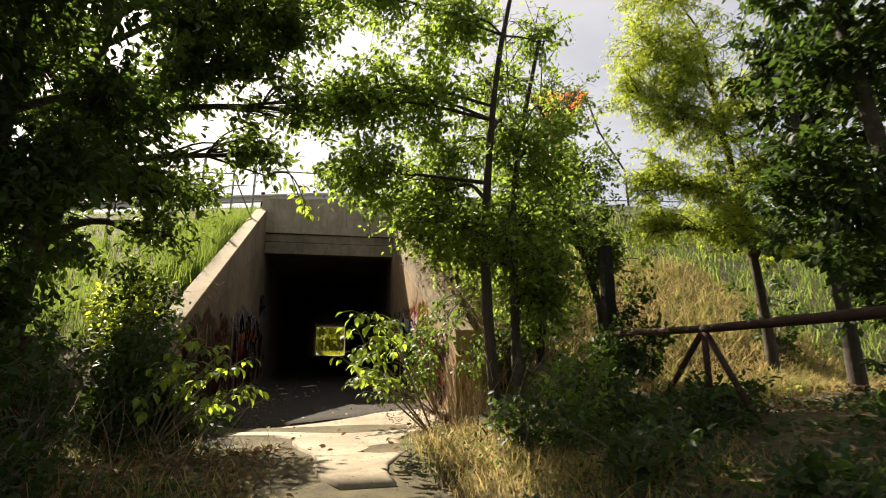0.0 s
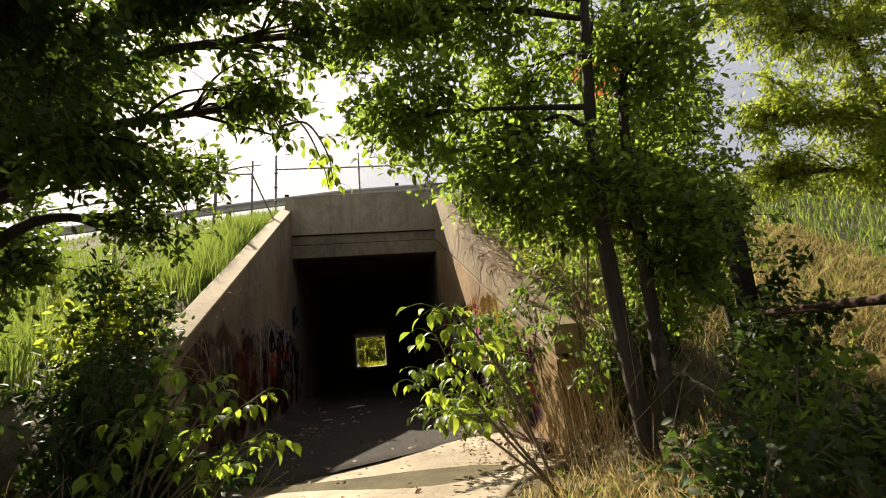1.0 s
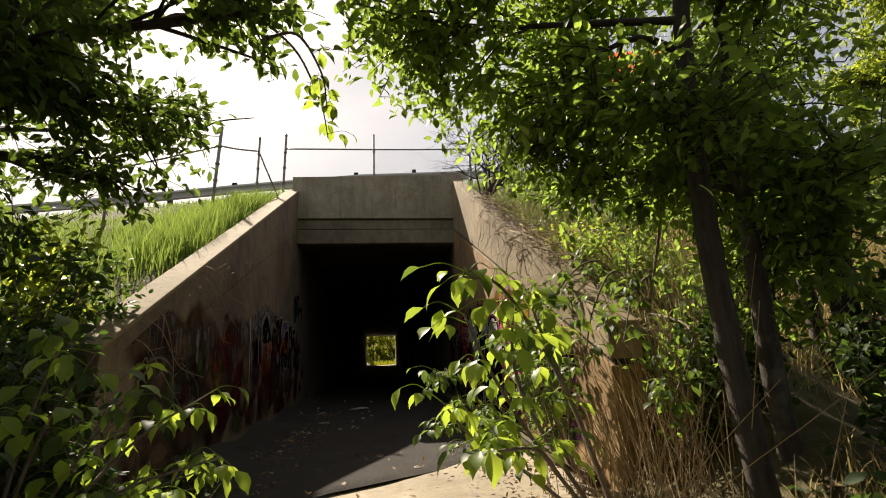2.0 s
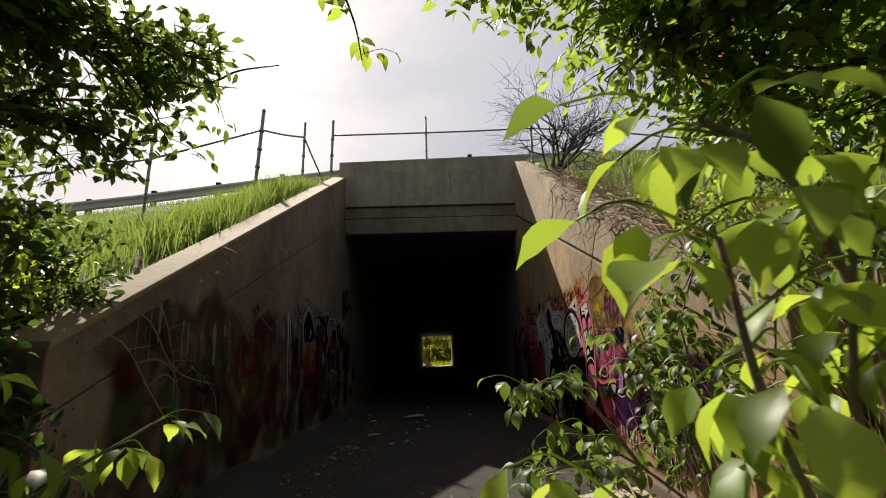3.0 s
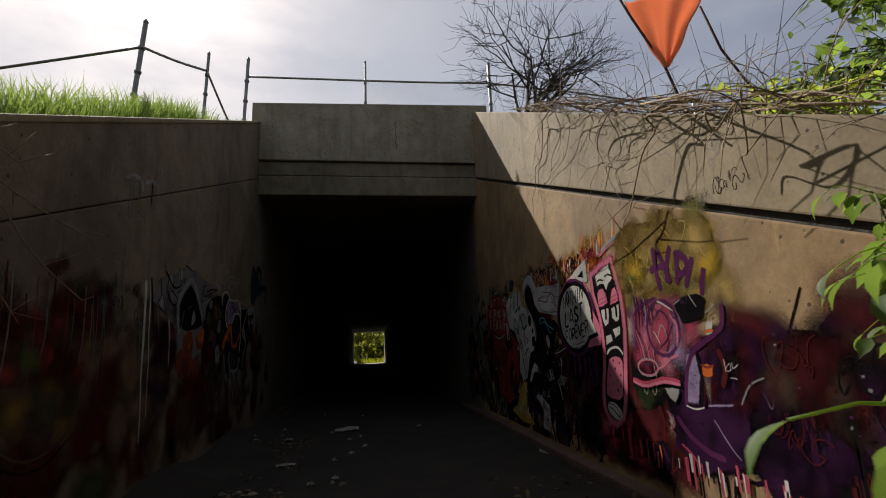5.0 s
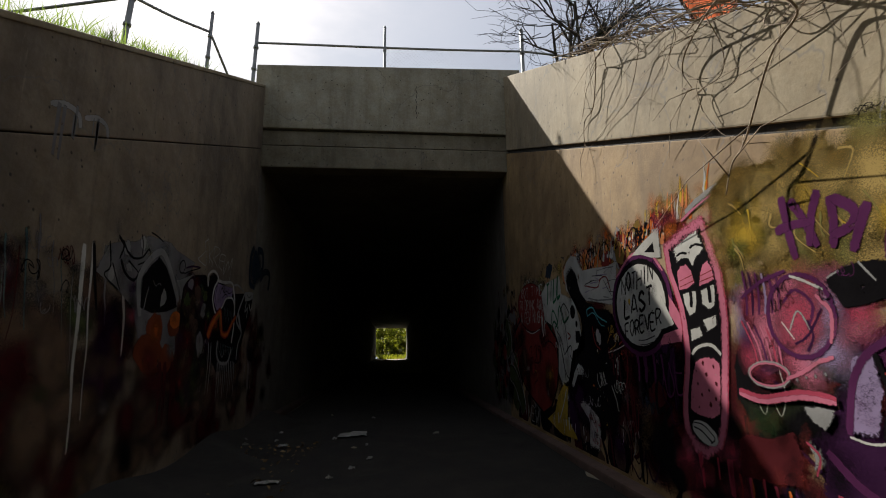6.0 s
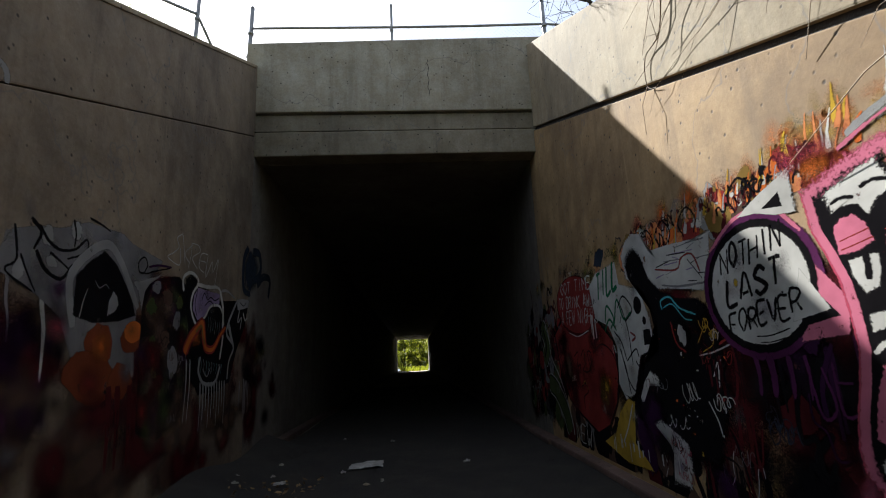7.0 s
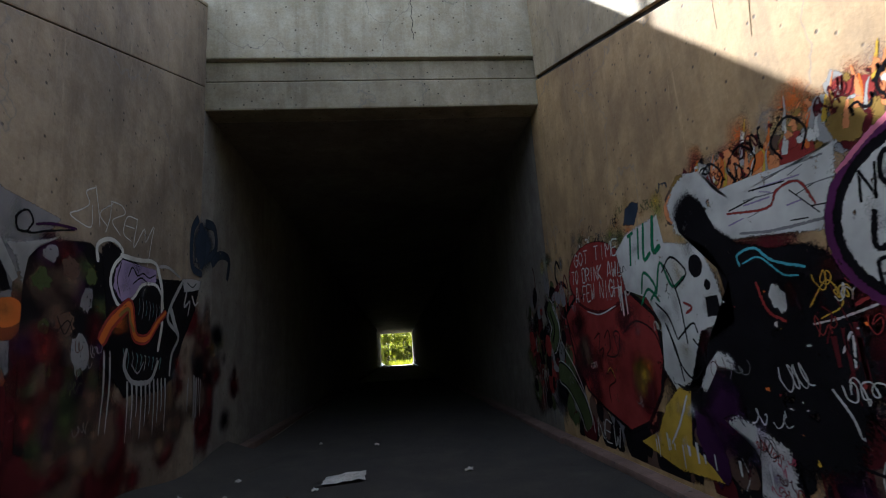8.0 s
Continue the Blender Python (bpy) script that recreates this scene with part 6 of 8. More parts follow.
def dress(root, twigs, count, size, material, droop=0.25, width=1.0, name="crown", spread=0.05):
    q = np.array([t[0] for t in twigs])
    e = np.array([t[1] for t in twigs])
    k = rng.integers(0, len(twigs), count)
    a = rng.uniform(0.1, 1.05, (count, 1))
    centre = q[k] * (1 - a) + e[k] * a + rng.normal(0, spread, (count, 3))
    way = (e[k] - q[k])
    way /= np.linalg.norm(way, axis=1, keepdims=True) + 1e-6
    way = way * 0.6 + rng.normal(0, 0.75, (count, 3))
    return hang(name, leaf_mesh(name, centre, way, size * rng.uniform(0.55, 1.2, count), width, droop), material, root)


def tree(label, spine, r0, r1, blobs, leaf, size, name="tree", category="tree", wood=None, droop=0.3, width=1.0, crowns=1, group=""):
    x, y = spine[0][:2]
    z = float(ground_z(x, y))
    root = thing(name, label, category, (x, y, z), group)
    pts = [(x, y, z - 0.15), *spine[1:]]
    twigs = branchwork(root, pts, r0, r1, blobs, wood or BARK)
    for centre, _, _, n in blobs:
        own = [t for t in twigs if t[2] == centre]
        dress(root, own, n, size, leaf, droop, width)
    return root


# two slim trees beside the right-hand wall, their crowns over the path
tree("slim broad-leaved tree with forked bare top beside the wall",
     [(2.02, -9.05), (1.94, -9.0, 1.2), (1.92, -9.0, 2.4), (2.02, -9.0, 3.7), (2.18, -9.0, 4.9), (2.5, -9.0, 6.4)], 0.075, 0.025,
     [((0.55, -8.5, 3.25), (0.75, 0.9, 0.6), 34, 2448), ((1.35, -8.0, 3.05), (0.85, 0.8, 0.6), 34, 2448), ((1.2, -8.6, 4.2), (0.9, 0.9, 0.7), 36, 2720),
      ((0.35, -8.4, 4.35), (0.8, 0.9, 0.7), 34, 2312), ((2.2, -8.4, 4.5), (0.7, 0.7, 0.6), 22, 800), ((1.6, -8.7, 5.3), (0.9, 0.9, 0.7), 34, 2312),
      ((0.5, -8.8, 5.6), (1.0, 0.9, 0.7), 34, 2312), ((-0.2, -8.3, 4.2), (0.5, 0.6, 0.55), 22, 1020), ((2.9, -8.6, 5.4), (0.7, 0.7, 0.5), 20, 612), ((2.45, -8.2, 3.9), (0.7, 0.7, 0.6), 20, 620), ((1.75, -8.0, 3.7), (0.6, 0.6, 0.5), 24, 1360)],
     LEAF, 0.094)
tree("slim broad-leaved tree with low leafy branches beside the wall",
     [(2.38, -8.8), (2.34, -8.8, 1.0), (2.35, -8.8, 2.0), (2.40, -8.75, 3.0), (2.62, -8.7, 4.2), (2.9, -8.7, 5.4)], 0.072, 0.025,
     [((1.5, -8.7, 2.55), (0.7, 0.8, 0.45), 28, 1632), ((2.85, -8.3, 2.6), (0.75, 0.8, 0.7), 34, 2312), ((2.9, -7.4, 2.9), (0.6, 0.6, 0.6), 28, 1156), ((1.2, -8.0, 2.55), (0.32, 0.35, 0.25), 18, 520), ((1.65, -7.95, 2.3), (0.38, 0.35, 0.3), 18, 560), ((1.85, -9.2, 2.3), (0.35, 0.4, 0.4), 18, 620),
      ((2.55, -9.1, 3.5), (0.6, 0.7, 0.6), 24, 1496), ((3.1, -8.3, 3.4), (0.7, 0.7, 0.6), 22, 800), ((2.75, -8.7, 1.6), (0.5, 0.6, 0.6), 24, 1292),
      ((2.6, -9.1, 1.9), (0.45, 0.5, 0.5), 22, 1020), ((3.3, -8.0, 4.3), (0.5, 0.6, 0.5), 18, 680), ((3.0, -7.0, 3.7), (0.7, 0.6, 0.5), 26, 1156), ((3.8, -7.1, 3.7), (0.8, 0.6, 0.6), 28, 1360), ((2.3, -8.4, 2.2), (0.5, 0.6, 0.5), 22, 1224)],
     LEAF, 0.094)


def bare_top(label, base, ends, r):
    root = thing("dead_sapling", label, "sapling", (*base[:2], float(ground_z(*base[:2]))))
    v, f = [], []
    b = Vector((base[0], base[1], float(ground_z(*base[:2])) - 0.1))
    for e in ends:
        e = Vector(e)
        line = spline([b, b.lerp(e, 0.5) + Vector((rnd.uniform(-0.1, 0.1), 0, 0.1)), e], 6)
        tube(v, f, line, r, r * 0.25, 5)
        for _ in range(18):
            q = line[rnd.randint(len(line) // 2, len(line) - 1)]
            d = Vector((rnd.gauss(0, 0.6), rnd.gauss(0, 0.6), rnd.uniform(0.2, 1))).normalized() * rnd.uniform(0.3, 0.9)
            m = q + d * 0.5 + Vector((rnd.uniform(-0.05, 0.05), 0, 0.03))
            tube(v, f, [q, m, q + d], r * 0.3, r * 0.1, 4)
            for _ in range(2):
                tube(v, f, [m, m + Vector((rnd.gauss(0, 0.15), rnd.gauss(0, 0.15), rnd.uniform(0, 0.25)))], r * 0.15, r * 0.06, 3)
    hang("stem", raw("stem", v, f, True), BARK, root)
    return root


bare_top("bare dark sapling with fine twigs among the trees", (3.0, -8.0), [(3.3, -7.9, 5.8), (2.7, -7.8, 6.3), (3.8, -7.6, 5.2)], 0.03)

# the big tree whose branches hang over the wing wall and the path
# its last three leaf masses are added, mostly out of view, to shade the bushes
tree("large spreading tree in deep shade beside the wall",
     [(-3.7, -7.7), (-3.6, -7.7, 1.6), (-3.4, -7.8, 3.0), (-3.0, -8.0, 4.6), (-2.6, -8.2, 6.4)], 0.17, 0.06,
     [((-1.95, -6.7, 3.25), (0.55, 0.5, 0.42), 20, 800), ((-2.15, -7.3, 2.55), (0.35, 0.4, 0.35), 16, 420), ((-2.3, -7.6, 3.1), (0.45, 0.4, 0.4), 16, 500), ((-2.4, -8.2, 3.3), (0.75, 0.9, 0.8), 34, 2500), ((-3.2, -9.2, 4.2), (1.0, 1.0, 1.0), 34, 2600),
      ((-1.9, -8.3, 5.4), (1.0, 1.1, 0.7), 36, 3400), ((-0.7, -8.5, 5.25), (1.0, 1.0, 0.55), 36, 3200), ((-0.95, -8.4, 4.6), (0.75, 0.6, 0.32), 26, 1000), ((-0.35, -8.5, 4.05), (0.35, 0.4, 0.28), 16, 420), ((-1.75, -8.4, 4.35), (0.45, 0.6, 0.5), 22, 1300), ((-2.9, -7.0, 4.6), (0.9, 0.9, 0.8), 24, 1600),
      ((-0.75, -8.35, 3.45), (0.42, 0.45, 0.5), 18, 620), ((-3.6, -6.9, 2.2), (0.7, 0.7, 0.7), 20, 1200), ((-4.1, -6.1, 4.8), (1.2, 1.0, 0.9), 30, 2200), ((-4.6, -7.2, 5.6), (1.3, 1.2, 0.9), 30, 2200), ((-5.0, -5.6, 3.6), (1.0, 1.0, 0.9), 26, 1800)],
     LEAF_MID, 0.115)
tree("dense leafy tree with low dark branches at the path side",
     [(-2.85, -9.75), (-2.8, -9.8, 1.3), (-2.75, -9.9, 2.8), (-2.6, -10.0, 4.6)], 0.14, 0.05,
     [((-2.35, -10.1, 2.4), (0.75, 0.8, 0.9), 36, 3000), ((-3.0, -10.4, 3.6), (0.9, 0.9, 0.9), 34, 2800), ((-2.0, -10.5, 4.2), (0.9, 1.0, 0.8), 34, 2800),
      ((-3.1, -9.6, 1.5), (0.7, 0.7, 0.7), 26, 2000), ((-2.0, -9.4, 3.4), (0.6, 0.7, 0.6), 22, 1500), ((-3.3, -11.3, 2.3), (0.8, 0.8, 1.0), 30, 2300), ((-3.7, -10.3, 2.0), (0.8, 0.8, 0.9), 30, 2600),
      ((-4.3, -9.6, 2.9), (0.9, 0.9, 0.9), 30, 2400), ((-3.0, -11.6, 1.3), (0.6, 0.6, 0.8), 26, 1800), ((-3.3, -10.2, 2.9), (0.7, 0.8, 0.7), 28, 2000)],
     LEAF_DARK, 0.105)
# beyond the gate
tree("tall feathery light green tree behind the gate",
     [(8.0, -6.9), (7.95, -6.9, 1.5), (7.8, -6.9, 3.2), (7.6, -6.8, 5.2), (7.3, -6.8, 7.5)], 0.11, 0.04,
     [((5.95, -6.8, 6.9), (0.75, 0.9, 0.9), 40, 3500), ((7.0, -6.9, 6.9), (1.0, 0.9, 1.1), 44, 3900), ((6.3, -6.8, 5.4), (0.8, 0.9, 0.8), 44, 3900), ((7.4, -6.9, 5.2), (0.9, 0.9, 0.9), 44, 3900),
      ((5.9, -6.7, 4.1), (0.55, 0.7, 0.6), 34, 4000), ((6.9, -6.9, 4.0), (0.8, 0.8, 0.7), 40, 3500), ((8.2, -6.9, 4.4), (0.9, 0.9, 0.9), 36, 3600), ((6.1, -6.5, 3.2), (0.45, 0.6, 0.4), 26, 2600), ((5.6, -6.8, 5.9), (0.5, 0.6, 0.7), 26, 2600), ((7.7, -6.8, 3.6), (0.7, 0.7, 0.6), 30, 3000), ((8.3, -7.0, 3.0), (0.7, 0.7, 0.6), 30, 2600), ((6.6, -6.9, 6.2), (0.8, 0.8, 0.7), 34, 4000),
      ((7.2, -7.0, 3.1), (0.7, 0.7, 0.45), 30, 3000), ((8.3, -6.9, 6.2), (1.1, 1.0, 1.0), 36, 3600), ((6.4, -6.9, 8.0), (1.0, 0.9, 0.7), 30, 3500)],
     LEAF_FEATHER, 0.095, width=0.55, droop=0.5)
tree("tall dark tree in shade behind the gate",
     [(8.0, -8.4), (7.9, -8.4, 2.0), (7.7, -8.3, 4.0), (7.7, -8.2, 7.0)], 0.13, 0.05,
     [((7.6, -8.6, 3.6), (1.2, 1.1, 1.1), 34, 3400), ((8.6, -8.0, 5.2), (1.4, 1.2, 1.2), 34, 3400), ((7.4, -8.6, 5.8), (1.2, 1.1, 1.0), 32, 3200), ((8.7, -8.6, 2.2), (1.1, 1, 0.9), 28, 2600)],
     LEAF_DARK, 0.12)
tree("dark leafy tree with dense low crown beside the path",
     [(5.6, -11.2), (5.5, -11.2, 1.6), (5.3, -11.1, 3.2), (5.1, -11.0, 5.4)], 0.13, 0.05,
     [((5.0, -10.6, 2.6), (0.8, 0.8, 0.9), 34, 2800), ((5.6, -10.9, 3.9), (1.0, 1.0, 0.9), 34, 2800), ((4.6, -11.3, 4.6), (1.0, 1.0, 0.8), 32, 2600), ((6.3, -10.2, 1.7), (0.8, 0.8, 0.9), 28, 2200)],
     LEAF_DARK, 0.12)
tree("thin leaning dark trunk with sparse leaves",
     [(6.1, -5.2), (5.95, -5.2, 1.8), (5.6, -5.1, 3.0), (5.3, -5.0, 4.4)], 0.045, 0.02,
     [((5.2, -5.0, 4.5), (0.7, 0.7, 0.6), 16, 1000), ((5.7, -5.3, 3.1), (0.5, 0.5, 0.4), 10, 400)], LEAF_FEATHER, 0.09, width=0.5)
# an unseen wood added behind the camera, which shades the walls
for i, (x, y) in enumerate(((-4.5, -15.5), (4.6, -16.5), (-1.5, -20.0), (3.0, -22.0), (-8.0, -13.0), (9.5, -13.5), (-7.5, -20.5))):
    tree("dense leafy unseen tree added out of view for shade",
         [(x, y), (x + 0.1, y, 2.4), (x, y + 0.2, 4.6), (x - 0.1, y, 7.2)], 0.16, 0.06,
         [((x, y, 7.2), (2.3, 2.1, 1.5), 30, 1500), ((x + 1.2, y + 0.6, 5.2), (1.7, 1.6, 1.3), 24, 1200), ((x - 1.2, y - 0.5, 5.0), (1.7, 1.6, 1.3), 24, 1200), ((x, y, 3.2), (1.9, 1.7, 1.1), 20, 1000)],
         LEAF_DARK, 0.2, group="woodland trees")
# unseen tall trees added beside the path and behind, whose crowns block the sky overhead
for x, y, k in ((-5.6, -12.2, 1), (6.9, -12.4, -1), (-3.6, -16.6, 1), (3.9, -18.4, -1), (-6.8, -16.8, 1), (7.4, -17.2, -1), (0.6, -24.0, 1)):
    tree("tall dark unseen tree added to close off the sky overhead",
         [(x, y), (x + 0.1 * k, y, 3.0), (x + 0.4 * k, y + 0.2, 5.6), (x + 0.9 * k, y + 0.1, 8.6)], 0.2, 0.08,
         [((x + 2.2 * k, y + 0.6, 7.6), (2.3, 2.0, 0.9), 34, 2600), ((x + 4.2 * k, y - 0.4, 8.0), (2.2, 2.0, 0.8), 34, 2400), ((x + 0.2 * k, y, 8.4), (2.2, 2.2, 1.2), 30, 2200),
          ((x - 0.6 * k, y - 0.4, 5.6), (1.9, 2.0, 1.4), 26, 1800), ((x - 0.4 * k, y, 3.2), (1.3, 1.8, 1.3), 24, 1600)],
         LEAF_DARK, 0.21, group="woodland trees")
# a shaded tree on the bank, beside the sunlit wall
tree("dark dense broad-leaved tree on the bank beside the wall",
     [(4.9, -6.5), (4.8, -6.5, 1.8), (4.55, -6.4, 3.0), (4.3, -6.3, 5.0)], 0.09, 0.03,
     [((2.95, -6.45, 3.1), (0.85, 0.7, 0.5), 28, 900), ((3.7, -5.9, 3.5), (1.0, 0.9, 0.6), 32, 1300), ((4.5, -6.2, 3.3), (1.0, 0.9, 0.8), 36, 1900), ((4.9, -6.0, 4.5), (1.1, 1.0, 1.0), 36, 1900),
      ((4.2, -6.4, 5.7), (1.2, 0.9, 0.7), 30, 900), ((4.9, -6.5, 2.4), (0.9, 0.8, 0.7), 30, 1600), ((3.6, -5.4, 2.9), (0.7, 0.6, 0.4), 22, 700)],
     LEAF_MID, 0.10)
# trees that stand in the light beyond the far mouth
for i, (x, y, h) in enumerate(((-2.6, 67, 5.5), (1.2, 72, 6.5), (4.5, 69, 6.0), (-6.5, 71, 6.0), (-0.8, 78, 8.0))):
    tree("sunlit bright green tree beyond the culvert's far mouth",
         [(x, y), (x, y, 1.6), (x + 0.2, y, h * 0.6), (x, y, h)], 0.15, 0.05,
         [((x, y, h), (2.2, 1.8, 1.6), 20, 900), ((x + 0.8, y - 0.5, h * 0.55), (2.0, 1.4, 1.3), 20, 900), ((x - 0.8, y - 0.8, 1.4), (1.8, 1.2, 1.0), 20, 900)],
         LEAF_FAR, 0.3, group="trees beyond the culvert")
for x, y in ((-3.2, 63.5), (-1.2, 65.0), (0.9, 64.0), (2.8, 65.5), (-0.2, 68.0), (4.6, 64.5), (-5.0, 65.5)):
    root = tree("sunlit bushy small tree beyond the culvert's far mouth", [(x, y), (x, y, 0.8), (x + 0.1, y, 1.8), (x, y, 3.2)], 0.08, 0.03,
                [((x, y, 3.4), (1.4, 0.9, 1.3), 20, 800), ((x + 0.5, y - 0.3, 1.9), (1.3, 0.8, 0.9), 20, 800), ((x - 0.5, y - 0.2, 1.0), (1.2, 0.8, 0.8), 20, 700), ((x, y, 5.0), (1.4, 0.9, 1.0), 20, 700)],
                LEAF_FAR, 0.24, group="trees beyond the culvert")

# ---- shrubs ----


def shrub(label, x, y, size, count, leaf, leaf_size, lift=0.55, wood=None, stems=7, name="shrub", lean=(0, 0), group="undergrowth shrubs"):
    z = float(ground_z(x, y)) if abs(x) > 1.85 or y < WING else 0.0
    root = thing(name, label, "shrub", (x, y, z), group)
    sx, sy, sz = size
    c = (x + lean[0], y + lean[1], z + sz * lift)
    v, f, twigs = [], [], []
    for p in inside(stems * 3, c, (sx, sy, sz * 0.6)):
        p = Vector(p)
        p.z = max(p.z, z + 0.08)
        b = Vector((x + rnd.uniform(-0.12, 0.12), y + rnd.uniform(-0.12, 0.12), z - 0.06))
        line = spline([b, b.lerp(p, 0.5) + Vector((0, 0, 0.12 * sz)), p], 4)
        tube(v, f, line, 0.010, 0.003, 4)
        for _ in range(3):
            q = line[rnd.randint(2, len(line) - 1)]
            e = q + Vector((rnd.gauss(0, 1), rnd.gauss(0, 1), rnd.gauss(0.2, 0.7))).normalized() * rnd.uniform(0.08, 0.25)
            tube(v, f, [q, e], 0.003, 0.0015, 3)
            twigs.append((q, e, 0))
        twigs.append((line[-3], line[-1], 0))
    hang("branchwork", raw("branchwork", v, f, True), wood or BARK_GREY, root)
    dress(root, twigs, count, leaf_size, leaf, 0.2, name="foliage")
    return root


def undergrowth(places):
    for x, y, s, n, m, k in places:
        shrub({LEAF: "leafy green shrub in the undergrowth by the wall", LEAF_DARK: "dark green shrub in deep shade on the ground",
               LEAF_FEATHER: "fine-leaved yellow-green shrub on the bank"}[m], x, y, s, n, m, k)


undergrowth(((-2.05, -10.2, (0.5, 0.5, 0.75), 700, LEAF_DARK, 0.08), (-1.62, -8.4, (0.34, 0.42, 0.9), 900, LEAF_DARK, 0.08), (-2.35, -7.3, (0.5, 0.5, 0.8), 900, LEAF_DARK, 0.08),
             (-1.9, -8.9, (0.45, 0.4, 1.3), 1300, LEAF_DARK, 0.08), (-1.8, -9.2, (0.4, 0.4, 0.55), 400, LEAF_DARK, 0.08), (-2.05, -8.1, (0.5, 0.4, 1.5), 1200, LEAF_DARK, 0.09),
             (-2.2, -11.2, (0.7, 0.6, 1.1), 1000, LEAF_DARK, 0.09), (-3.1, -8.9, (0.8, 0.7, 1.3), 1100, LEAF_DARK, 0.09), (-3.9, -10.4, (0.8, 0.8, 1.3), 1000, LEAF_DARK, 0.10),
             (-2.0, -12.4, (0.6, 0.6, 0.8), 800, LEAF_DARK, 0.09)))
undergrowth(((-4.4, -8.6, (0.9, 0.8, 1.5), 1000, LEAF, 0.11), (-5.6, -9.4, (1.0, 0.9, 1.6), 900, LEAF_DARK, 0.12), (-2.35, -7.9, (0.55, 0.6, 1.0), 1000, LEAF_FEATHER, 0.09),
             (-2.0, -8.7, (0.5, 0.5, 0.9), 800, LEAF_DARK, 0.085), (-2.75, -7.0, (0.5, 0.5, 0.7), 600, LEAF_FEATHER, 0.09), (-1.75, -11.2, (0.45, 0.5, 0.45), 420, LEAF_DARK, 0.08),
             (1.95, -10.2, (0.5, 0.5, 0.6), 600, LEAF_DARK, 0.09), (2.5, -9.9, (0.6, 0.6, 0.8), 800, LEAF, 0.09), (3.2, -9.9, (0.7, 0.6, 0.45), 800, LEAF_DARK, 0.09),
             (3.3, -9.0, (0.5, 0.5, 0.6), 600, LEAF_DARK, 0.10)))
undergrowth(((2.2, -11.5, (0.6, 0.6, 0.4), 600, LEAF_DARK, 0.09), (3.3, -10.6, (0.7, 0.6, 0.3), 600, LEAF_DARK, 0.09), (4.1, -10.2, (0.7, 0.6, 0.35), 600, LEAF_DARK, 0.09),
             (7.7, -9.9, (0.9, 0.9, 0.9), 900, LEAF_DARK, 0.11), (4.9, -7.4, (0.55, 0.5, 1.25), 1500, LEAF_DARK, 0.12), (4.35, -7.6, (0.45, 0.45, 0.9), 900, LEAF_DARK, 0.11),
             (2.6, -12.4, (0.9, 0.7, 0.22), 700, LEAF_DARK, 0.08), (4.8, -11.6, (0.9, 0.8, 0.3), 700, LEAF_DARK, 0.08), (3.1, -7.6, (0.7, 0.7, 1.2), 1000, LEAF, 0.09),
             (2.65, -6.7, (0.55, 0.6, 0.9), 900, LEAF, 0.08)))
undergrowth(((2.6, -5.7, (0.45, 0.5, 0.6), 600, LEAF_FEATHER, 0.08), (3.5, -5.4, (0.6, 0.6, 0.6), 500, LEAF_FEATHER, 0.08), (8.6, -6.4, (1.1, 1.0, 1.6), 1000, LEAF_DARK, 0.12),
             (2.75, -7.7, (0.45, 0.4, 0.8), 700, LEAF, 0.09), (2.2, -8.25, (0.35, 0.3, 0.95), 420, LEAF, 0.075), (2.35, -8.35, (0.4, 0.35, 0.8), 800, LEAF_DARK, 0.08),
             (-1.4, -8.35, (0.35, 0.4, 0.3), 420, LEAF_DARK, 0.07), (-1.2, -7.7, (0.4, 0.4, 0.22), 360, LEAF_DARK, 0.07), (-1.45, -7.1, (0.3, 0.45, 0.3), 360, LEAF_DARK, 0.07)))

def dead_branch():
    """A long bare branch that reaches from the shaded tree over the wall."""
    root = thing("dead_branch", "long bare dark branch reaching from the shaded tree", "branch", (-3.5, -7.75, 2.9))
    main = [(-3.5, -7.75, 2.75), (-3.25, -6.7, 3.3), (-2.54, -6.25, 3.48), (-1.95, -6.2, 3.55), (-1.67, -6.2, 3.67), (-1.3, -6.2, 3.72)]
    rods("limb", [(spline(main, 5), 0.026, 0.005)], BARK, root)
    for pts in ([(-2.75, -6.35, 3.44), (-2.37, -6.25, 3.8), (-1.95, -6.2, 4.2)], [(-1.95, -6.2, 3.55), (-1.8, -6.3, 3.46), (-1.62, -6.3, 3.44)], [(-2.9, -6.5, 3.4), (-2.6, -6.6, 3.2), (-2.45, -6.6, 2.9)]):
        rods("side_twig", [(spline(pts, 4), 0.009, 0.003)], BARK, root, sides=4)


dead_branch()

# saplings with large leaves, each leaf of its own


def big_leaf():
    """One leaflet, a metre long: pointed oval, folded along the rib, drooping."""
    v, f = [], []
    prof = [0.0, 0.15, 0.25, 0.275, 0.225, 0.11, 0.0]
    n = len(prof)
    for i, w in enumerate(prof):
        t = i / (n - 1)
        z = 0.10 * math.sin(math.pi * t * 0.8) - 0.20 * t * t
        saw = 0.015 * (-1) ** i
        v += [(t, w + saw * (0 < i < n - 1), z + 0.28 * w), (t, 0, z), (t, -w - saw * (0 < i < n - 1), z + 0.28 * w)]
    for i in range(n - 1):
        a = 3 * i
        f += [(a, a + 3, a + 4, a + 1), (a + 1, a + 4, a + 5, a + 2)]
    return raw("leaf", v, f, True)


BIG_LEAF = {}
for key, m in (("light", LEAF_LIGHT), ("mid", LEAF_MID)):
    BIG_LEAF[key] = big_leaf()
    BIG_LEAF[key].materials.append(m)


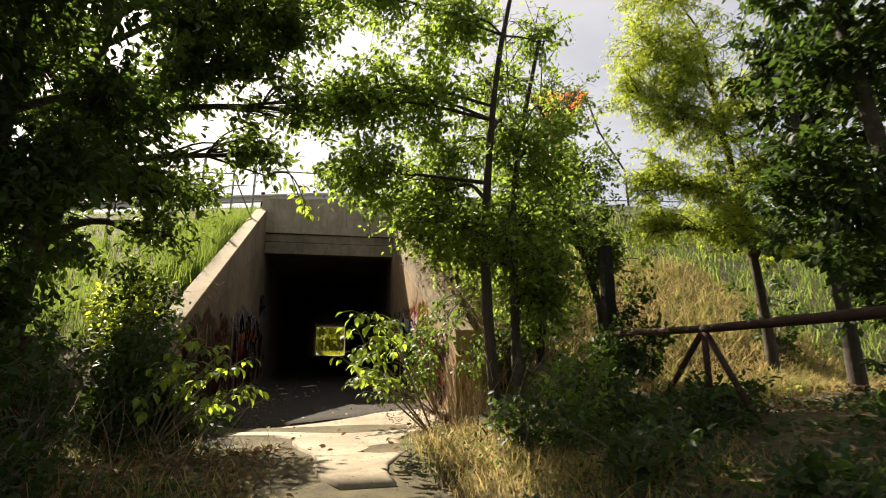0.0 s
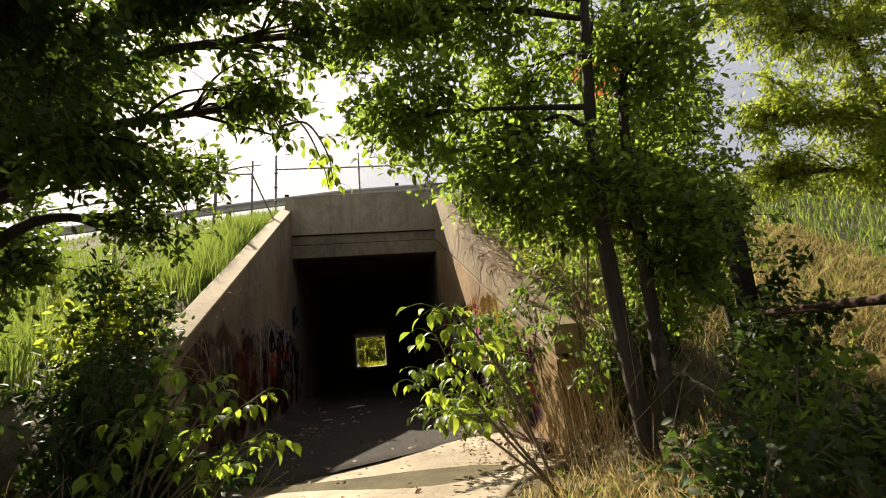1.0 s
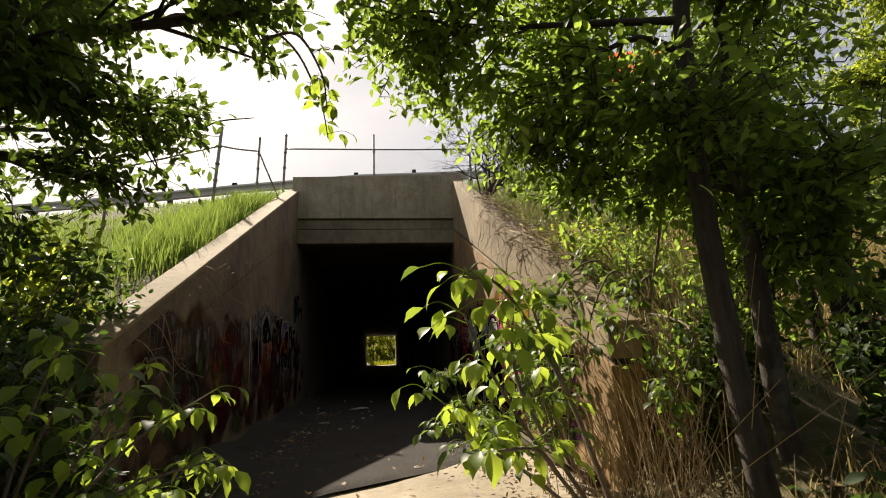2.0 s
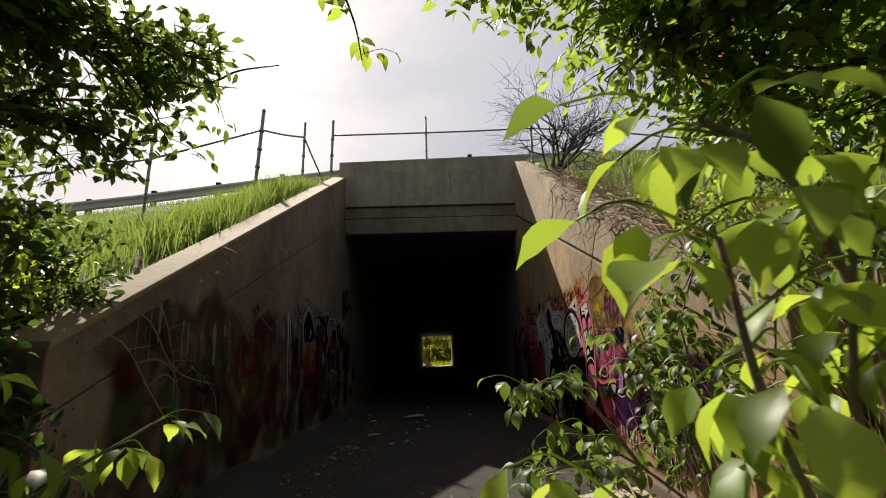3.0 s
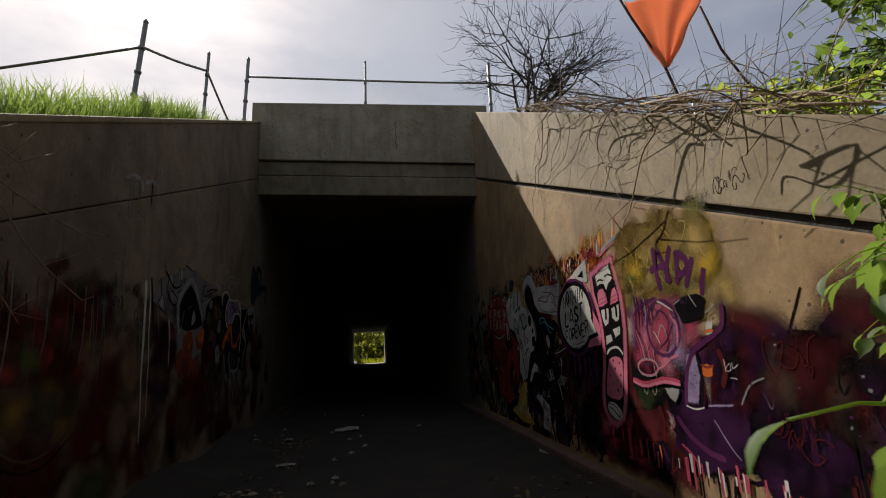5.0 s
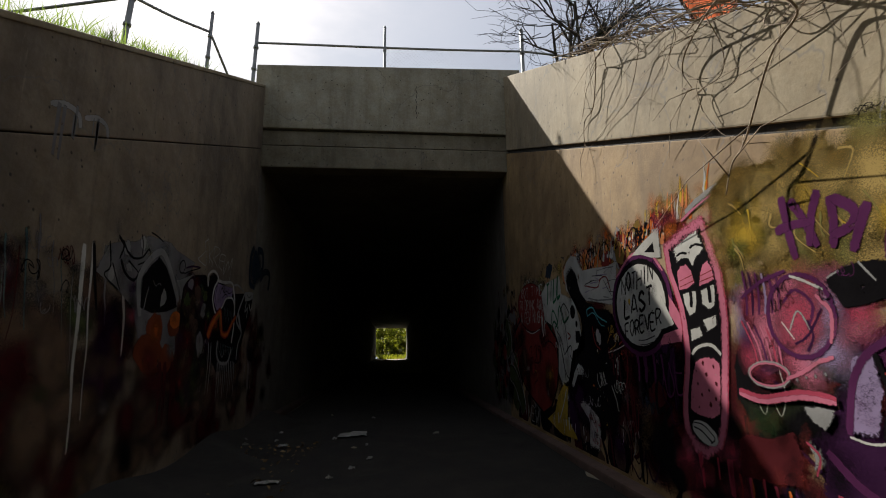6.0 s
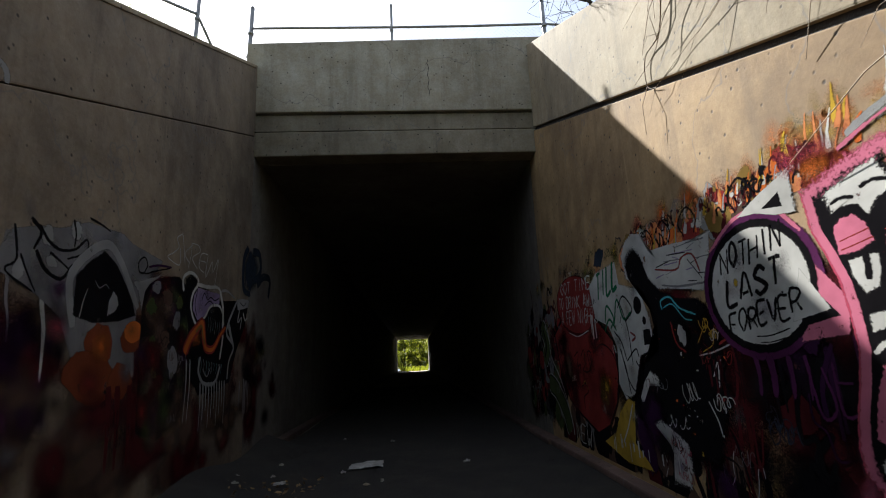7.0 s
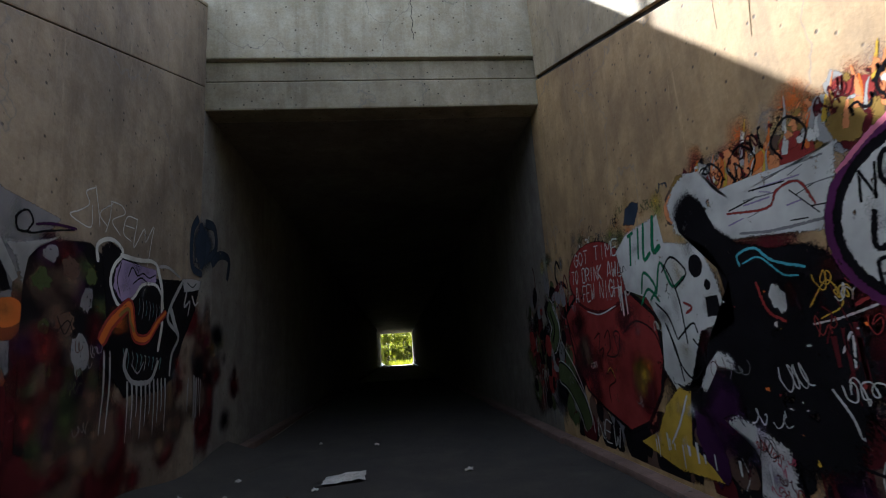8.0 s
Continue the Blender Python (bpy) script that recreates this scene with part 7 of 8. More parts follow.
def sapling(label, stems, sprays, size, key, seed, name="sapling"):
    """Curved stems with sprays of three to five drooping leaflets. sprays: on each stem."""
    rnd.seed(seed)
    root = thing(name, label, "sapling", stems[0][0])
    for pts in stems:
        line = spline(pts, 7)
        rods("stem", [(line, 0.012, 0.004)], BARK_GREY, root)
        for k in range(sprays):
            q = line[min(len(line) - 1, int(len(line) * (0.42 + 0.58 * (k + 0.6) / sprays)))]
            a = rnd.uniform(0, 6.28)
            d = Vector((math.cos(a), math.sin(a), rnd.uniform(-0.1, 0.5))).normalized() * rnd.uniform(0.10, 0.24)
            e = q + d + Vector((0, 0, -0.02))
            rods("petiole", [(spline([q, q + d * 0.6 + Vector((0, 0, 0.02)), e], 3), 0.0025, 0.0016)], LEAF_LIGHT, root, sides=4)
            for j in range(rnd.choice((3, 3, 5))):
                turn = a + (0, 0.9, -0.9, 1.5, -1.5)[j] + rnd.uniform(-0.2, 0.2)
                at = e if j == 0 else q.lerp(e, 0.55 if j < 3 else 0.35) + Vector((0, 0, 0.004))
                s = size * rnd.uniform(0.7, 1.2)
                ob = new("leaf", BIG_LEAF["mid" if rnd.random() < 0.2 else key])
                ob.parent = root
                ob.matrix_parent_inverse = Matrix.Translation(-root.location)
                ob.matrix_basis = Matrix.Translation(at) @ Euler((rnd.uniform(-0.5, 0.5), rnd.uniform(0.25, 1.25), turn)).to_matrix().to_4x4() @ Matrix.Scale(s, 4)
    return root


sapling("young sapling with large bright translucent leaves leaning over the path",
        [[(1.3, -8.95, 0.03), (0.81, -9.38, 0.56), (0.51, -9.62, 0.97), (0.38, -9.77, 1.20)],
         [(1.3, -8.95, 0.03), (0.81, -9.42, 0.62), (0.59, -9.65, 0.97), (0.57, -9.73, 1.24)],
         [(1.3, -8.95, 0.03), (0.77, -9.26, 0.50), (0.45, -9.50, 0.73), (0.31, -9.58, 0.89)],
         [(0.81, -9.38, 0.56), (0.65, -9.65, 0.71), (0.45, -9.89, 0.76)],
         [(1.3, -8.95, 0.03), (0.88, -9.42, 0.85), (0.57, -9.65, 1.29), (0.38, -9.77, 1.34)],
         [(1.3, -8.95, 0.03), (0.92, -9.34, 0.81), (0.74, -9.50, 1.16), (0.69, -9.54, 1.32)]], 10, 0.094, "light", 3)
sapling("leafy sapling with mid-green leaves growing before the graffiti",
        [[(1.62, -7.4, 0.1), (1.3, -7.6, 0.6), (1.05, -7.75, 1.1)], [(1.62, -7.4, 0.1), (1.1, -7.6, 0.5), (0.65, -7.75, 0.75)],
         [(1.62, -7.4, 0.1), (1.1, -7.7, 0.35), (0.7, -7.9, 0.45)], [(1.62, -7.4, 0.1), (1.45, -7.6, 0.7), (1.3, -7.75, 1.25)],
         [(1.62, -7.4, 0.1), (1.5, -7.3, 0.7), (1.45, -7.3, 1.3)], [(1.62, -7.4, 0.1), (1.45, -7.8, 0.5), (1.35, -8.2, 0.9)],
         [(1.1, -7.6, 0.5), (0.7, -7.75, 0.95), (0.4, -7.85, 0.85)], [(1.1, -7.7, 0.35), (0.7, -8.0, 0.6), (0.45, -8.15, 0.6)]], 14, 0.088, "mid", 4)
sapling("arching leafy vine sapling leaning out from the wall top",
        [[(2.3, -7.60, 1.35), (1.95, -7.50, 1.80), (1.6, -7.50, 1.60), (1.35, -7.60, 1.15)], [(2.3, -7.60, 1.35), (1.9, -7.90, 1.65), (1.6, -8.10, 1.35), (1.45, -8.20, 0.95)],
         [(2.3, -7.60, 1.35), (2.0, -8.20, 1.55), (1.7, -8.50, 1.40), (1.5, -8.70, 1.10)], [(2.3, -7.60, 1.35), (1.9, -7.20, 1.75), (1.7, -7.00, 1.45)], [(2.3, -7.60, 1.35), (2.1, -8.30, 2.05), (1.8, -8.80, 2.15), (1.6, -9.00, 1.85)],
         [(2.3, -7.60, 1.35), (2.0, -8.60, 1.15), (1.7, -8.80, 0.75)]], 16, 0.088, "mid", 14)
sapling("young shrub with bright leaves and bare twigs beside the path",
        [[(-1.6, -9.0, 0.05), (-1.3, -9.0, 0.6), (-0.95, -9.1, 1.05)], [(-1.6, -9.0, 0.05), (-1.1, -9.1, 0.5), (-0.62, -9.1, 0.66)],
         [(-1.6, -9.0, 0.05), (-1.5, -9.0, 0.75), (-1.35, -9.0, 1.3)], [(-1.6, -9.0, 0.05), (-1.2, -8.8, 0.4), (-0.8, -8.8, 0.55)],
         [(-1.6, -9.0, 0.05), (-1.55, -9.4, 0.55), (-1.3, -9.6, 0.9)], [(-1.6, -9.0, 0.05), (-1.2, -8.7, 0.65), (-0.85, -8.6, 0.9)], [(-1.6, -9.0, 0.05), (-1.35, -9.15, 0.75), (-1.1, -9.25, 1.12)]], 9, 0.105, "light", 5)
sapling("leafy vine sapling climbing before the sunlit wall",
        [[(1.72, -7.1, 0.05), (1.5, -7.15, 0.7), (1.3, -7.2, 1.3)], [(1.72, -7.1, 0.05), (1.45, -7.2, 0.6), (1.12, -7.3, 1.2)], [(1.72, -7.1, 0.05), (1.6, -7.1, 0.8), (1.48, -7.15, 1.4)],
         [(1.72, -7.1, 0.05), (1.5, -7.2, 0.5), (1.3, -7.3, 0.9)], [(1.72, -7.1, 0.05), (1.55, -7.2, 0.35), (1.45, -7.3, 0.65)], [(1.72, -7.1, 0.05), (1.62, -6.9, 0.9), (1.6, -6.8, 1.5)]], 14, 0.095, "mid", 21)
sapling("thin drooping twig with a spray of bright leaves",
        [[(-0.75, -8.2, 3.5), (-0.55, -7.85, 3.45), (-0.40, -7.6, 3.15), (-0.35, -7.5, 2.9)], [(-0.7, -8.4, 3.2), (-0.45, -8.55, 3.15), (-0.28, -8.6, 2.85), (-0.24, -8.6, 2.6)]], 4, 0.12, "light", 6, "drooping_twig")


def dry_stalks(label, x0, x1, y0, y1, n, h, seed, lean=0.25):
    rnd.seed(seed)
    root = tagged(thing("dry_stalks", label, "dry stalks", ((x0 + x1) / 2, (y0 + y1) / 2, 0)), kind="stuff")
    v, f = [], []
    for _ in range(n):
        x, y = rnd.uniform(x0, x1), rnd.uniform(y0, y1)
        z = float(ground_z(x, y)) if abs(x) > 2.1 or y < WING else 0.0
        hh = h * rnd.uniform(0.4, 1.1)
        tip = Vector((x + rnd.gauss(0, lean) * hh, y + rnd.gauss(0, lean) * hh, z + hh))
        b = Vector((x, y, z - 0.05))
        tube(v, f, [b, b.lerp(tip, 0.5) + Vector((rnd.uniform(-0.03, 0.03), 0, 0.04)), tip], 0.0035, 0.0015, 4)
    hang("stalks", raw("stalks", v, f), STALK, root)


dry_stalks("dry tan weed stalks standing by the wall foot", 1.2, 1.9, -9.6, -7.4, 60, 0.8, 1)
dry_stalks("dense dry brown stalks leaning before the outer end of the wall", 1.6, 2.5, -8.7, -7.85, 120, 1.0, 6, 0.45)
dry_stalks("tangle of dead brown stems over the outer end of the wall", 1.9, 2.7, -8.4, -7.6, 150, 1.3, 7, 0.3)
dry_stalks("dry tan weed stalks on the bank", 2.2, 3.6, -8.2, -3.0, 150, 0.9, 2)
dry_stalks("dry twigs and stalks under the bushes by the path", -2.2, -0.9, -10.2, -8.9, 30, 0.55, 3, 0.8)


def bare_bush(x, y, z):
    root = thing("bare_bush", "leafless tangled grey-brown bush on the wall top", "bush", (x, y, z))
    rnd.seed(8)

    def grow(v, f, p, d, r, n):
        e = p + d
        tube(v, f, [p, p + d * 0.5 + Vector((rnd.gauss(0, 0.04), rnd.gauss(0, 0.04), rnd.gauss(0, 0.03))), e], r, r * 0.6, 4 if n > 1 else 3)
        if n:
            for _ in range(rnd.choice((2, 3, 3))):
                k = d.normalized() + Vector((rnd.gauss(0, 0.55), rnd.gauss(0, 0.55), rnd.gauss(0.1, 0.4)))
                grow(v, f, p + d * rnd.uniform(0.5, 1.0), k.normalized() * d.length * rnd.uniform(0.6, 0.95), r * 0.62, n - 1)
    for _ in range(15):
        d = Vector((rnd.gauss(0.3, 0.32), rnd.gauss(-0.1, 0.4), rnd.uniform(0.6, 1.2))).normalized() * rnd.uniform(0.6, 1.0)
        v, f = [], []
        grow(v, f, Vector((x + rnd.gauss(0, 0.08), y + rnd.gauss(0, 0.12), z - 0.05)), d, 0.022, 4)
        hang("branch", raw("branch", v, f), BARK, root)


bare_bush(2.35, -1.5, right_top(-1.5) - 0.1)


def vines():
    """Dry vines that creep along the coping and hang down the wall."""
    rnd.seed(12)
    for i in range(16):
        y = -3.5 - 2.7 * rnd.random()
        top = right_top(y)
        root = thing("dry_vine", "dry brown leafless vine hanging down the wall", "vine", (HALF + 0.2, y, top), "dry vines")
        p = [Vector((HALF + rnd.uniform(0.2, 0.7), y + rnd.uniform(-0.4, 0.4), top + rnd.uniform(0.0, 0.18))),
             Vector((HALF + 0.10, y + rnd.uniform(-0.1, 0.1), top + rnd.uniform(0.03, 0.12))),
             Vector((HALF - rnd.uniform(0.05, 0.2), y + rnd.uniform(-0.2, 0.1), top - rnd.uniform(0.0, 0.1)))]
        drop = rnd.uniform(0.2, 0.85) * min(1.0, (top - 0.2) / 2)
        drift, yy, off = rnd.gauss(-0.12, 0.22), y, rnd.uniform(0.03, 0.12)
        for k in range(1, 6):
            drift = 0.7 * drift + rnd.gauss(0, 0.12)
            yy += drift
            off = max(0.02, off * rnd.uniform(0.5, 1.3))
            p.append(Vector((HALF - off, yy, max(0.1, min(right_top(yy) + 0.05, top - drop * k / 5 + rnd.uniform(-0.1, 0.1))))))
        r = rnd.uniform(0.003, 0.009)
        v, f = [], []
        line = spline(p, 5)
        tube(v, f, line, r, r * 0.35, 5)
        for _ in range(5):
            q = line[rnd.randint(8, len(line) - 1)]
            e = q + Vector((rnd.uniform(-0.15, 0.05), rnd.gauss(0, 0.3), rnd.gauss(-0.1, 0.18)))
            e.x = min(e.x, HALF - 0.015)
            tube(v, f, [q, q.lerp(e, 0.5) + Vector((-0.03, rnd.uniform(-0.04, 0.04), 0.03)), e], r * 0.5, r * 0.2, 3)
        hang("strand", raw("strand", v, f, True), TWIG, root)
    # the runners along the top
    for i in range(26):
        y0 = -2.2 - 4.0 * rnd.random()
        pts = []
        for k in range(6):
            y = y0 - 0.32 * k + rnd.gauss(0, 0.08)
            pts.append(Vector((HALF + rnd.uniform(-0.08, 0.35), y, right_top(y) + rnd.uniform(0.01, 0.16))))
        root = thing("dry_vine", "pale woody vine runner lying along the coping", "vine", pts[0], "dry vines")
        v, f = [], []
        tube(v, f, spline(pts, 5), rnd.uniform(0.004, 0.008), 0.003, 5)
        hang("runner", raw("runner", v, f, True), rnd.choice((TWIG, STALK)), root)
    # fallen sticks on the left wall
    for i in range(7):
        y0 = -7.6 + 1.7 * rnd.random()
        b = Vector((-HALF - 0.05, y0, left_top(y0)))
        e = b + Vector((rnd.uniform(0.1, 0.45), rnd.uniform(0.3, 1.1), rnd.uniform(-0.75, 0.3)))
        root = thing("dry_twig", "pale dead twig reaching over the wall", "twig", b, "dead twigs")
        v, f = [], []
        line = spline([b, b.lerp(e, 0.3) + Vector((0.05, rnd.gauss(0, 0.06), 0.10)), b.lerp(e, 0.7) + Vector((0.04, rnd.gauss(0, 0.1), rnd.gauss(0.02, 0.06))), e], 5)
        tube(v, f, line, 0.007, 0.002, 4)
        for _ in range(4):
            q = line[rnd.randint(3, len(line) - 1)]
            tube(v, f, [q, q + Vector((rnd.uniform(-0.05, 0.12), rnd.uniform(0.0, 0.25), rnd.uniform(-0.08, 0.14)))], 0.003, 0.0012, 3)
        hang("twig", raw("twig", v, f, True), TWIG, root)


vines()


def dry_brush():
    """A tangle of dead twigs and dry stems along the coping of the sunlit wall."""
    rnd.seed(27)
    for k in range(6):
        y0 = -6.9 + 0.85 * k
        root = tagged(thing("dry_brush", "tangle of dead twigs and dry stems on the coping", "dry brush", (HALF + 0.25, y0, right_top(y0))), kind="stuff")
        v, f = [], []
        for _ in range(26):
            y = y0 + rnd.uniform(-0.5, 0.5)
            b = Vector((HALF + rnd.uniform(0.05, 0.75), y, 0))
            b.z = max(right_top(y), float(ground_z(b.x, y)) if b.x > 2.15 else 0.0) - 0.03
            way = Vector((rnd.gauss(-0.25, 0.45), rnd.gauss(-0.1, 0.6), rnd.uniform(0.05, 0.55)))
            e = b + way.normalized() * rnd.uniform(0.25, 0.75)
            e.z = max(e.z, right_top(e.y) + 0.02) if e.x > HALF - 0.02 else e.z
            m = b.lerp(e, 0.5) + Vector((rnd.gauss(0, 0.06), rnd.gauss(0, 0.06), rnd.uniform(0.02, 0.14)))
            r = rnd.uniform(0.002, 0.005)
            line = spline([b, m, e], 4)
            tube(v, f, line, r, r * 0.4, 4)
            q = line[rnd.randint(2, len(line) - 2)]
            tube(v, f, [q, q + Vector((rnd.gauss(0, 0.1), rnd.gauss(0, 0.14), rnd.uniform(0.0, 0.14)))], r * 0.5, r * 0.25, 3)
        hang("twigs", raw("twigs", v, f, True), rnd.choice((TWIG, STALK, TWIG)), root)


dry_brush()

# ---- grass, litter ----


def scatter(n, x0, x1, y0, y1, keep=None):
    p = np.stack([rng.uniform(x0, x1, n), rng.uniform(y0, y1, n)], 1)
    if keep is not None:
        p = p[keep(p[:, 0], p[:, 1])]
    return np.concatenate([p, ground_z(p[:, 0], p[:, 1])[:, None] - 0.02], 1)


def stuff(name, label, me, material):
    return tagged(hang(name, me, material), label, name.replace("_", " "), kind="stuff")


def patchy(x, y):
    return (np.sin(1.3 * x + 0.7 * y) + np.sin(2.9 * y - 1.1 * x + 1) + rng.normal(0, 0.8, len(x))) > -0.6


r = scatter(24500, -9.0, -2.12, -7.6, 2.2, patchy)
stuff("tall_grass", "tall sunlit green grass on the embankment", blade_mesh("tall_grass", r, rng.uniform(0.25, 0.62, len(r)) * np.clip(0.35 - 0.4 * r[:, 1], 0.3, 1), 0.4, 0.013), GRASS)
r = scatter(5200, -2.9, -2.06, -5.2, 0.6)
stuff("tall_grass", "tall green grass along the top of the wall", blade_mesh("tall_grass", r, rng.uniform(0.25, 0.6, len(r)), 0.4, 0.010), GRASS)
r = scatter(5000, -18.0, -9.0, -5.0, 2.2)
stuff("tall_grass", "tall sunlit green grass on the embankment", blade_mesh("tall_grass", r, rng.uniform(0.3, 0.7, len(r)), 0.4, 0.03), GRASS)
r = scatter(18000, 2.12, 8.0, -5.5, 2.2, lambda x, y: patchy(x, y) & ((x < 5.0) | (y > -3.2)))
stuff("bank_grass", "green grass and weeds on the bank", blade_mesh("bank_grass", r, rng.uniform(0.15, 0.42, len(r)), 0.5, 0.013), GRASS)
r = scatter(8000, 8.0, 20.0, -7.0, 2.2, lambda x, y: (x > 9.5) | (y > -3.0))
stuff("bank_grass", "green grass and weeds on the bank", blade_mesh("bank_grass", r, rng.uniform(0.2, 0.5, len(r)), 0.5, 0.03), GRASS)
r = scatter(11000, 2.2, 9.5, -8.6, -2.0, patchy)
stuff("dry_grass", "flattened straw-coloured dry grass on the bank", blade_mesh("dry_grass", r, rng.uniform(0.12, 0.4, len(r)), 1.1, 0.010), STRAW)
r = scatter(18500, 4.9, 10.0, -8.4, -2.6)
stuff("dry_grass", "matted straw-coloured dry grass on the sunlit slope", blade_mesh("dry_grass", r, rng.uniform(0.10, 0.30, len(r)), 1.3, 0.012), STRAW)
r = scatter(5000, 4.9, 10.0, -8.4, -2.6, patchy)
stuff("bank_weeds", "green weeds among the dry grass on the slope", blade_mesh("bank_weeds", r, rng.uniform(0.12, 0.34, len(r)), 0.8, 0.012), GRASS)
r = scatter(5200, -3.4, 3.2, -13.5, -8.95, lambda x, y: (np.abs(x - 0.3) > 0.75) & patchy(x, y))
stuff("path_grass", "straw and green grass tufts along the path edge", blade_mesh("path_grass", r, rng.uniform(0.08, 0.28, len(r)), 0.9, 0.008), STRAW)
r = scatter(2600, 0.95, 2.5, -11.6, -9.0)
stuff("path_grass", "sunlit straw and weeds beside the slab", blade_mesh("path_grass", r, rng.uniform(0.08, 0.30, len(r)), 0.9, 0.007), STRAW)
r = scatter(2600, -2.4, 2.6, -13.0, -9.2, lambda x, y: (np.abs(x - 0.3) > 0.55) & patchy(x, y))
stuff("path_grass", "fresh green grass tufts along the path edge", blade_mesh("path_grass", r, rng.uniform(0.06, 0.22, len(r)), 0.7, 0.009), GRASS)
r = scatter(16000, -12, 12, FAR + 0.5, FAR + 40)
stuff("meadow_grass", "bright green meadow beyond the far mouth", blade_mesh("meadow_grass", r, rng.uniform(0.3, 0.8, len(r)), 0.5, 0.08), GRASS_FAR)


def ground_leaves(n, x0, x1, y0, y1, size, material, name, label, lift=0.012, keep=None, level=None):
    p = np.stack([rng.uniform(x0, x1, n), rng.uniform(y0, y1, n)], 1)
    if keep is not None:
        p = p[keep(p[:, 0], p[:, 1])]
    z = ground_z(p[:, 0], p[:, 1]) if level is None else np.full(len(p), level)
    c = np.concatenate([p, (z + lift + rng.uniform(0, 0.03, len(p)))[:, None]], 1)
    way = rng.normal(0, 1, (len(p), 3)) * (1, 1, 0.25)
    return stuff(name, label, leaf_mesh(name, c, way, size * rng.uniform(0.5, 1.2, len(p)), 1.0, 0.0), material)


ground_leaves(9000, -6, 7, -15, -8.9, 0.08, DEAD_LEAF, "leaf_litter", "brown dead leaves scattered on the soil", keep=lambda x, y: np.abs(x - 0.35) > 0.6 * rng.random(len(x)) + 0.3)
ground_leaves(9000, -5, 7, -14.2, -8.9, 0.085, LEAF_DARK, "ground_cover", "low green leafy ground cover", 0.06, keep=lambda x, y: (np.abs(x - 0.3) > 1.0) & patchy(x, y))
ground_leaves(2600, 2.2, 8, -8.5, -3, 0.08, LEAF, "ground_cover", "low green leafy ground cover on the bank", 0.08, keep=patchy)
ground_leaves(3000, 4.6, 10, -9.0, -2.6, 0.09, DEAD_LEAF, "leaf_litter", "brown dead leaves on the dry slope", 0.06)
ground_leaves(900, -1.75, -0.7, -8.6, -1.2, 0.06, DEAD_LEAF, "leaf_litter", "dead leaves and dirt drifted against the wall", 0.01, level=0.005)
ground_leaves(500, 0.9, 1.75, -8.8, -4.0, 0.06, DEAD_LEAF, "leaf_litter", "dead leaves drifted against the kerb", 0.01, level=0.005)
ground_leaves(1500, -2.0, -0.35, -12.0, -9.2, 0.075, DEAD_LEAF, "leaf_litter", "brown dead leaves lying thick beside the path", 0.015)
ground_leaves(90, -0.6, 1.3, -10.2, -6.0, 0.07, DEAD_LEAF, "leaf_litter", "a few dead leaves on the concrete", 0.012, level=0.06)


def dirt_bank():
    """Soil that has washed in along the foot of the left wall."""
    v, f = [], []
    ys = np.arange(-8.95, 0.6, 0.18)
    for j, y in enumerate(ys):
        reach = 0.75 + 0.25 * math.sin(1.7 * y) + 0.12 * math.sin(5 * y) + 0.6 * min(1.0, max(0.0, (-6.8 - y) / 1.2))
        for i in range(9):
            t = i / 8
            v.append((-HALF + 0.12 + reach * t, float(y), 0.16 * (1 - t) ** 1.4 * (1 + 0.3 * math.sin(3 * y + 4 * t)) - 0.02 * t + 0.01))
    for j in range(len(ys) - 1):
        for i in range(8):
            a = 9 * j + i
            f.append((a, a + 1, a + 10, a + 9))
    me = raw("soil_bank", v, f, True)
    tagged(hang("soil_bank", me, SHADED_DIRT), "dark soil washed in along the wall foot", "soil", kind="structure")


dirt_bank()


def shade_dirt_film():
    """A dark dirt sheet over the slab, laid to deepen the shade in the mouth."""
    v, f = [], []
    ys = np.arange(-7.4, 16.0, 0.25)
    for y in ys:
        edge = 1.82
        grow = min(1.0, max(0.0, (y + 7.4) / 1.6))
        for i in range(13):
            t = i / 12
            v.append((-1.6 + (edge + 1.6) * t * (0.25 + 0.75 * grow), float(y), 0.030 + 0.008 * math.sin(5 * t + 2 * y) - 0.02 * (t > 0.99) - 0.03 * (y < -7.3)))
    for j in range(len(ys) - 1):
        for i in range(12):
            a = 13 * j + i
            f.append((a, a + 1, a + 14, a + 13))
    tagged(hang("shade_dirt_layer", raw("shade_dirt_layer", v, f, True), SHADED_DIRT), "dark dirt sheet deepening the shade of the culvert floor", "soil", kind="structure")


shade_dirt_film()


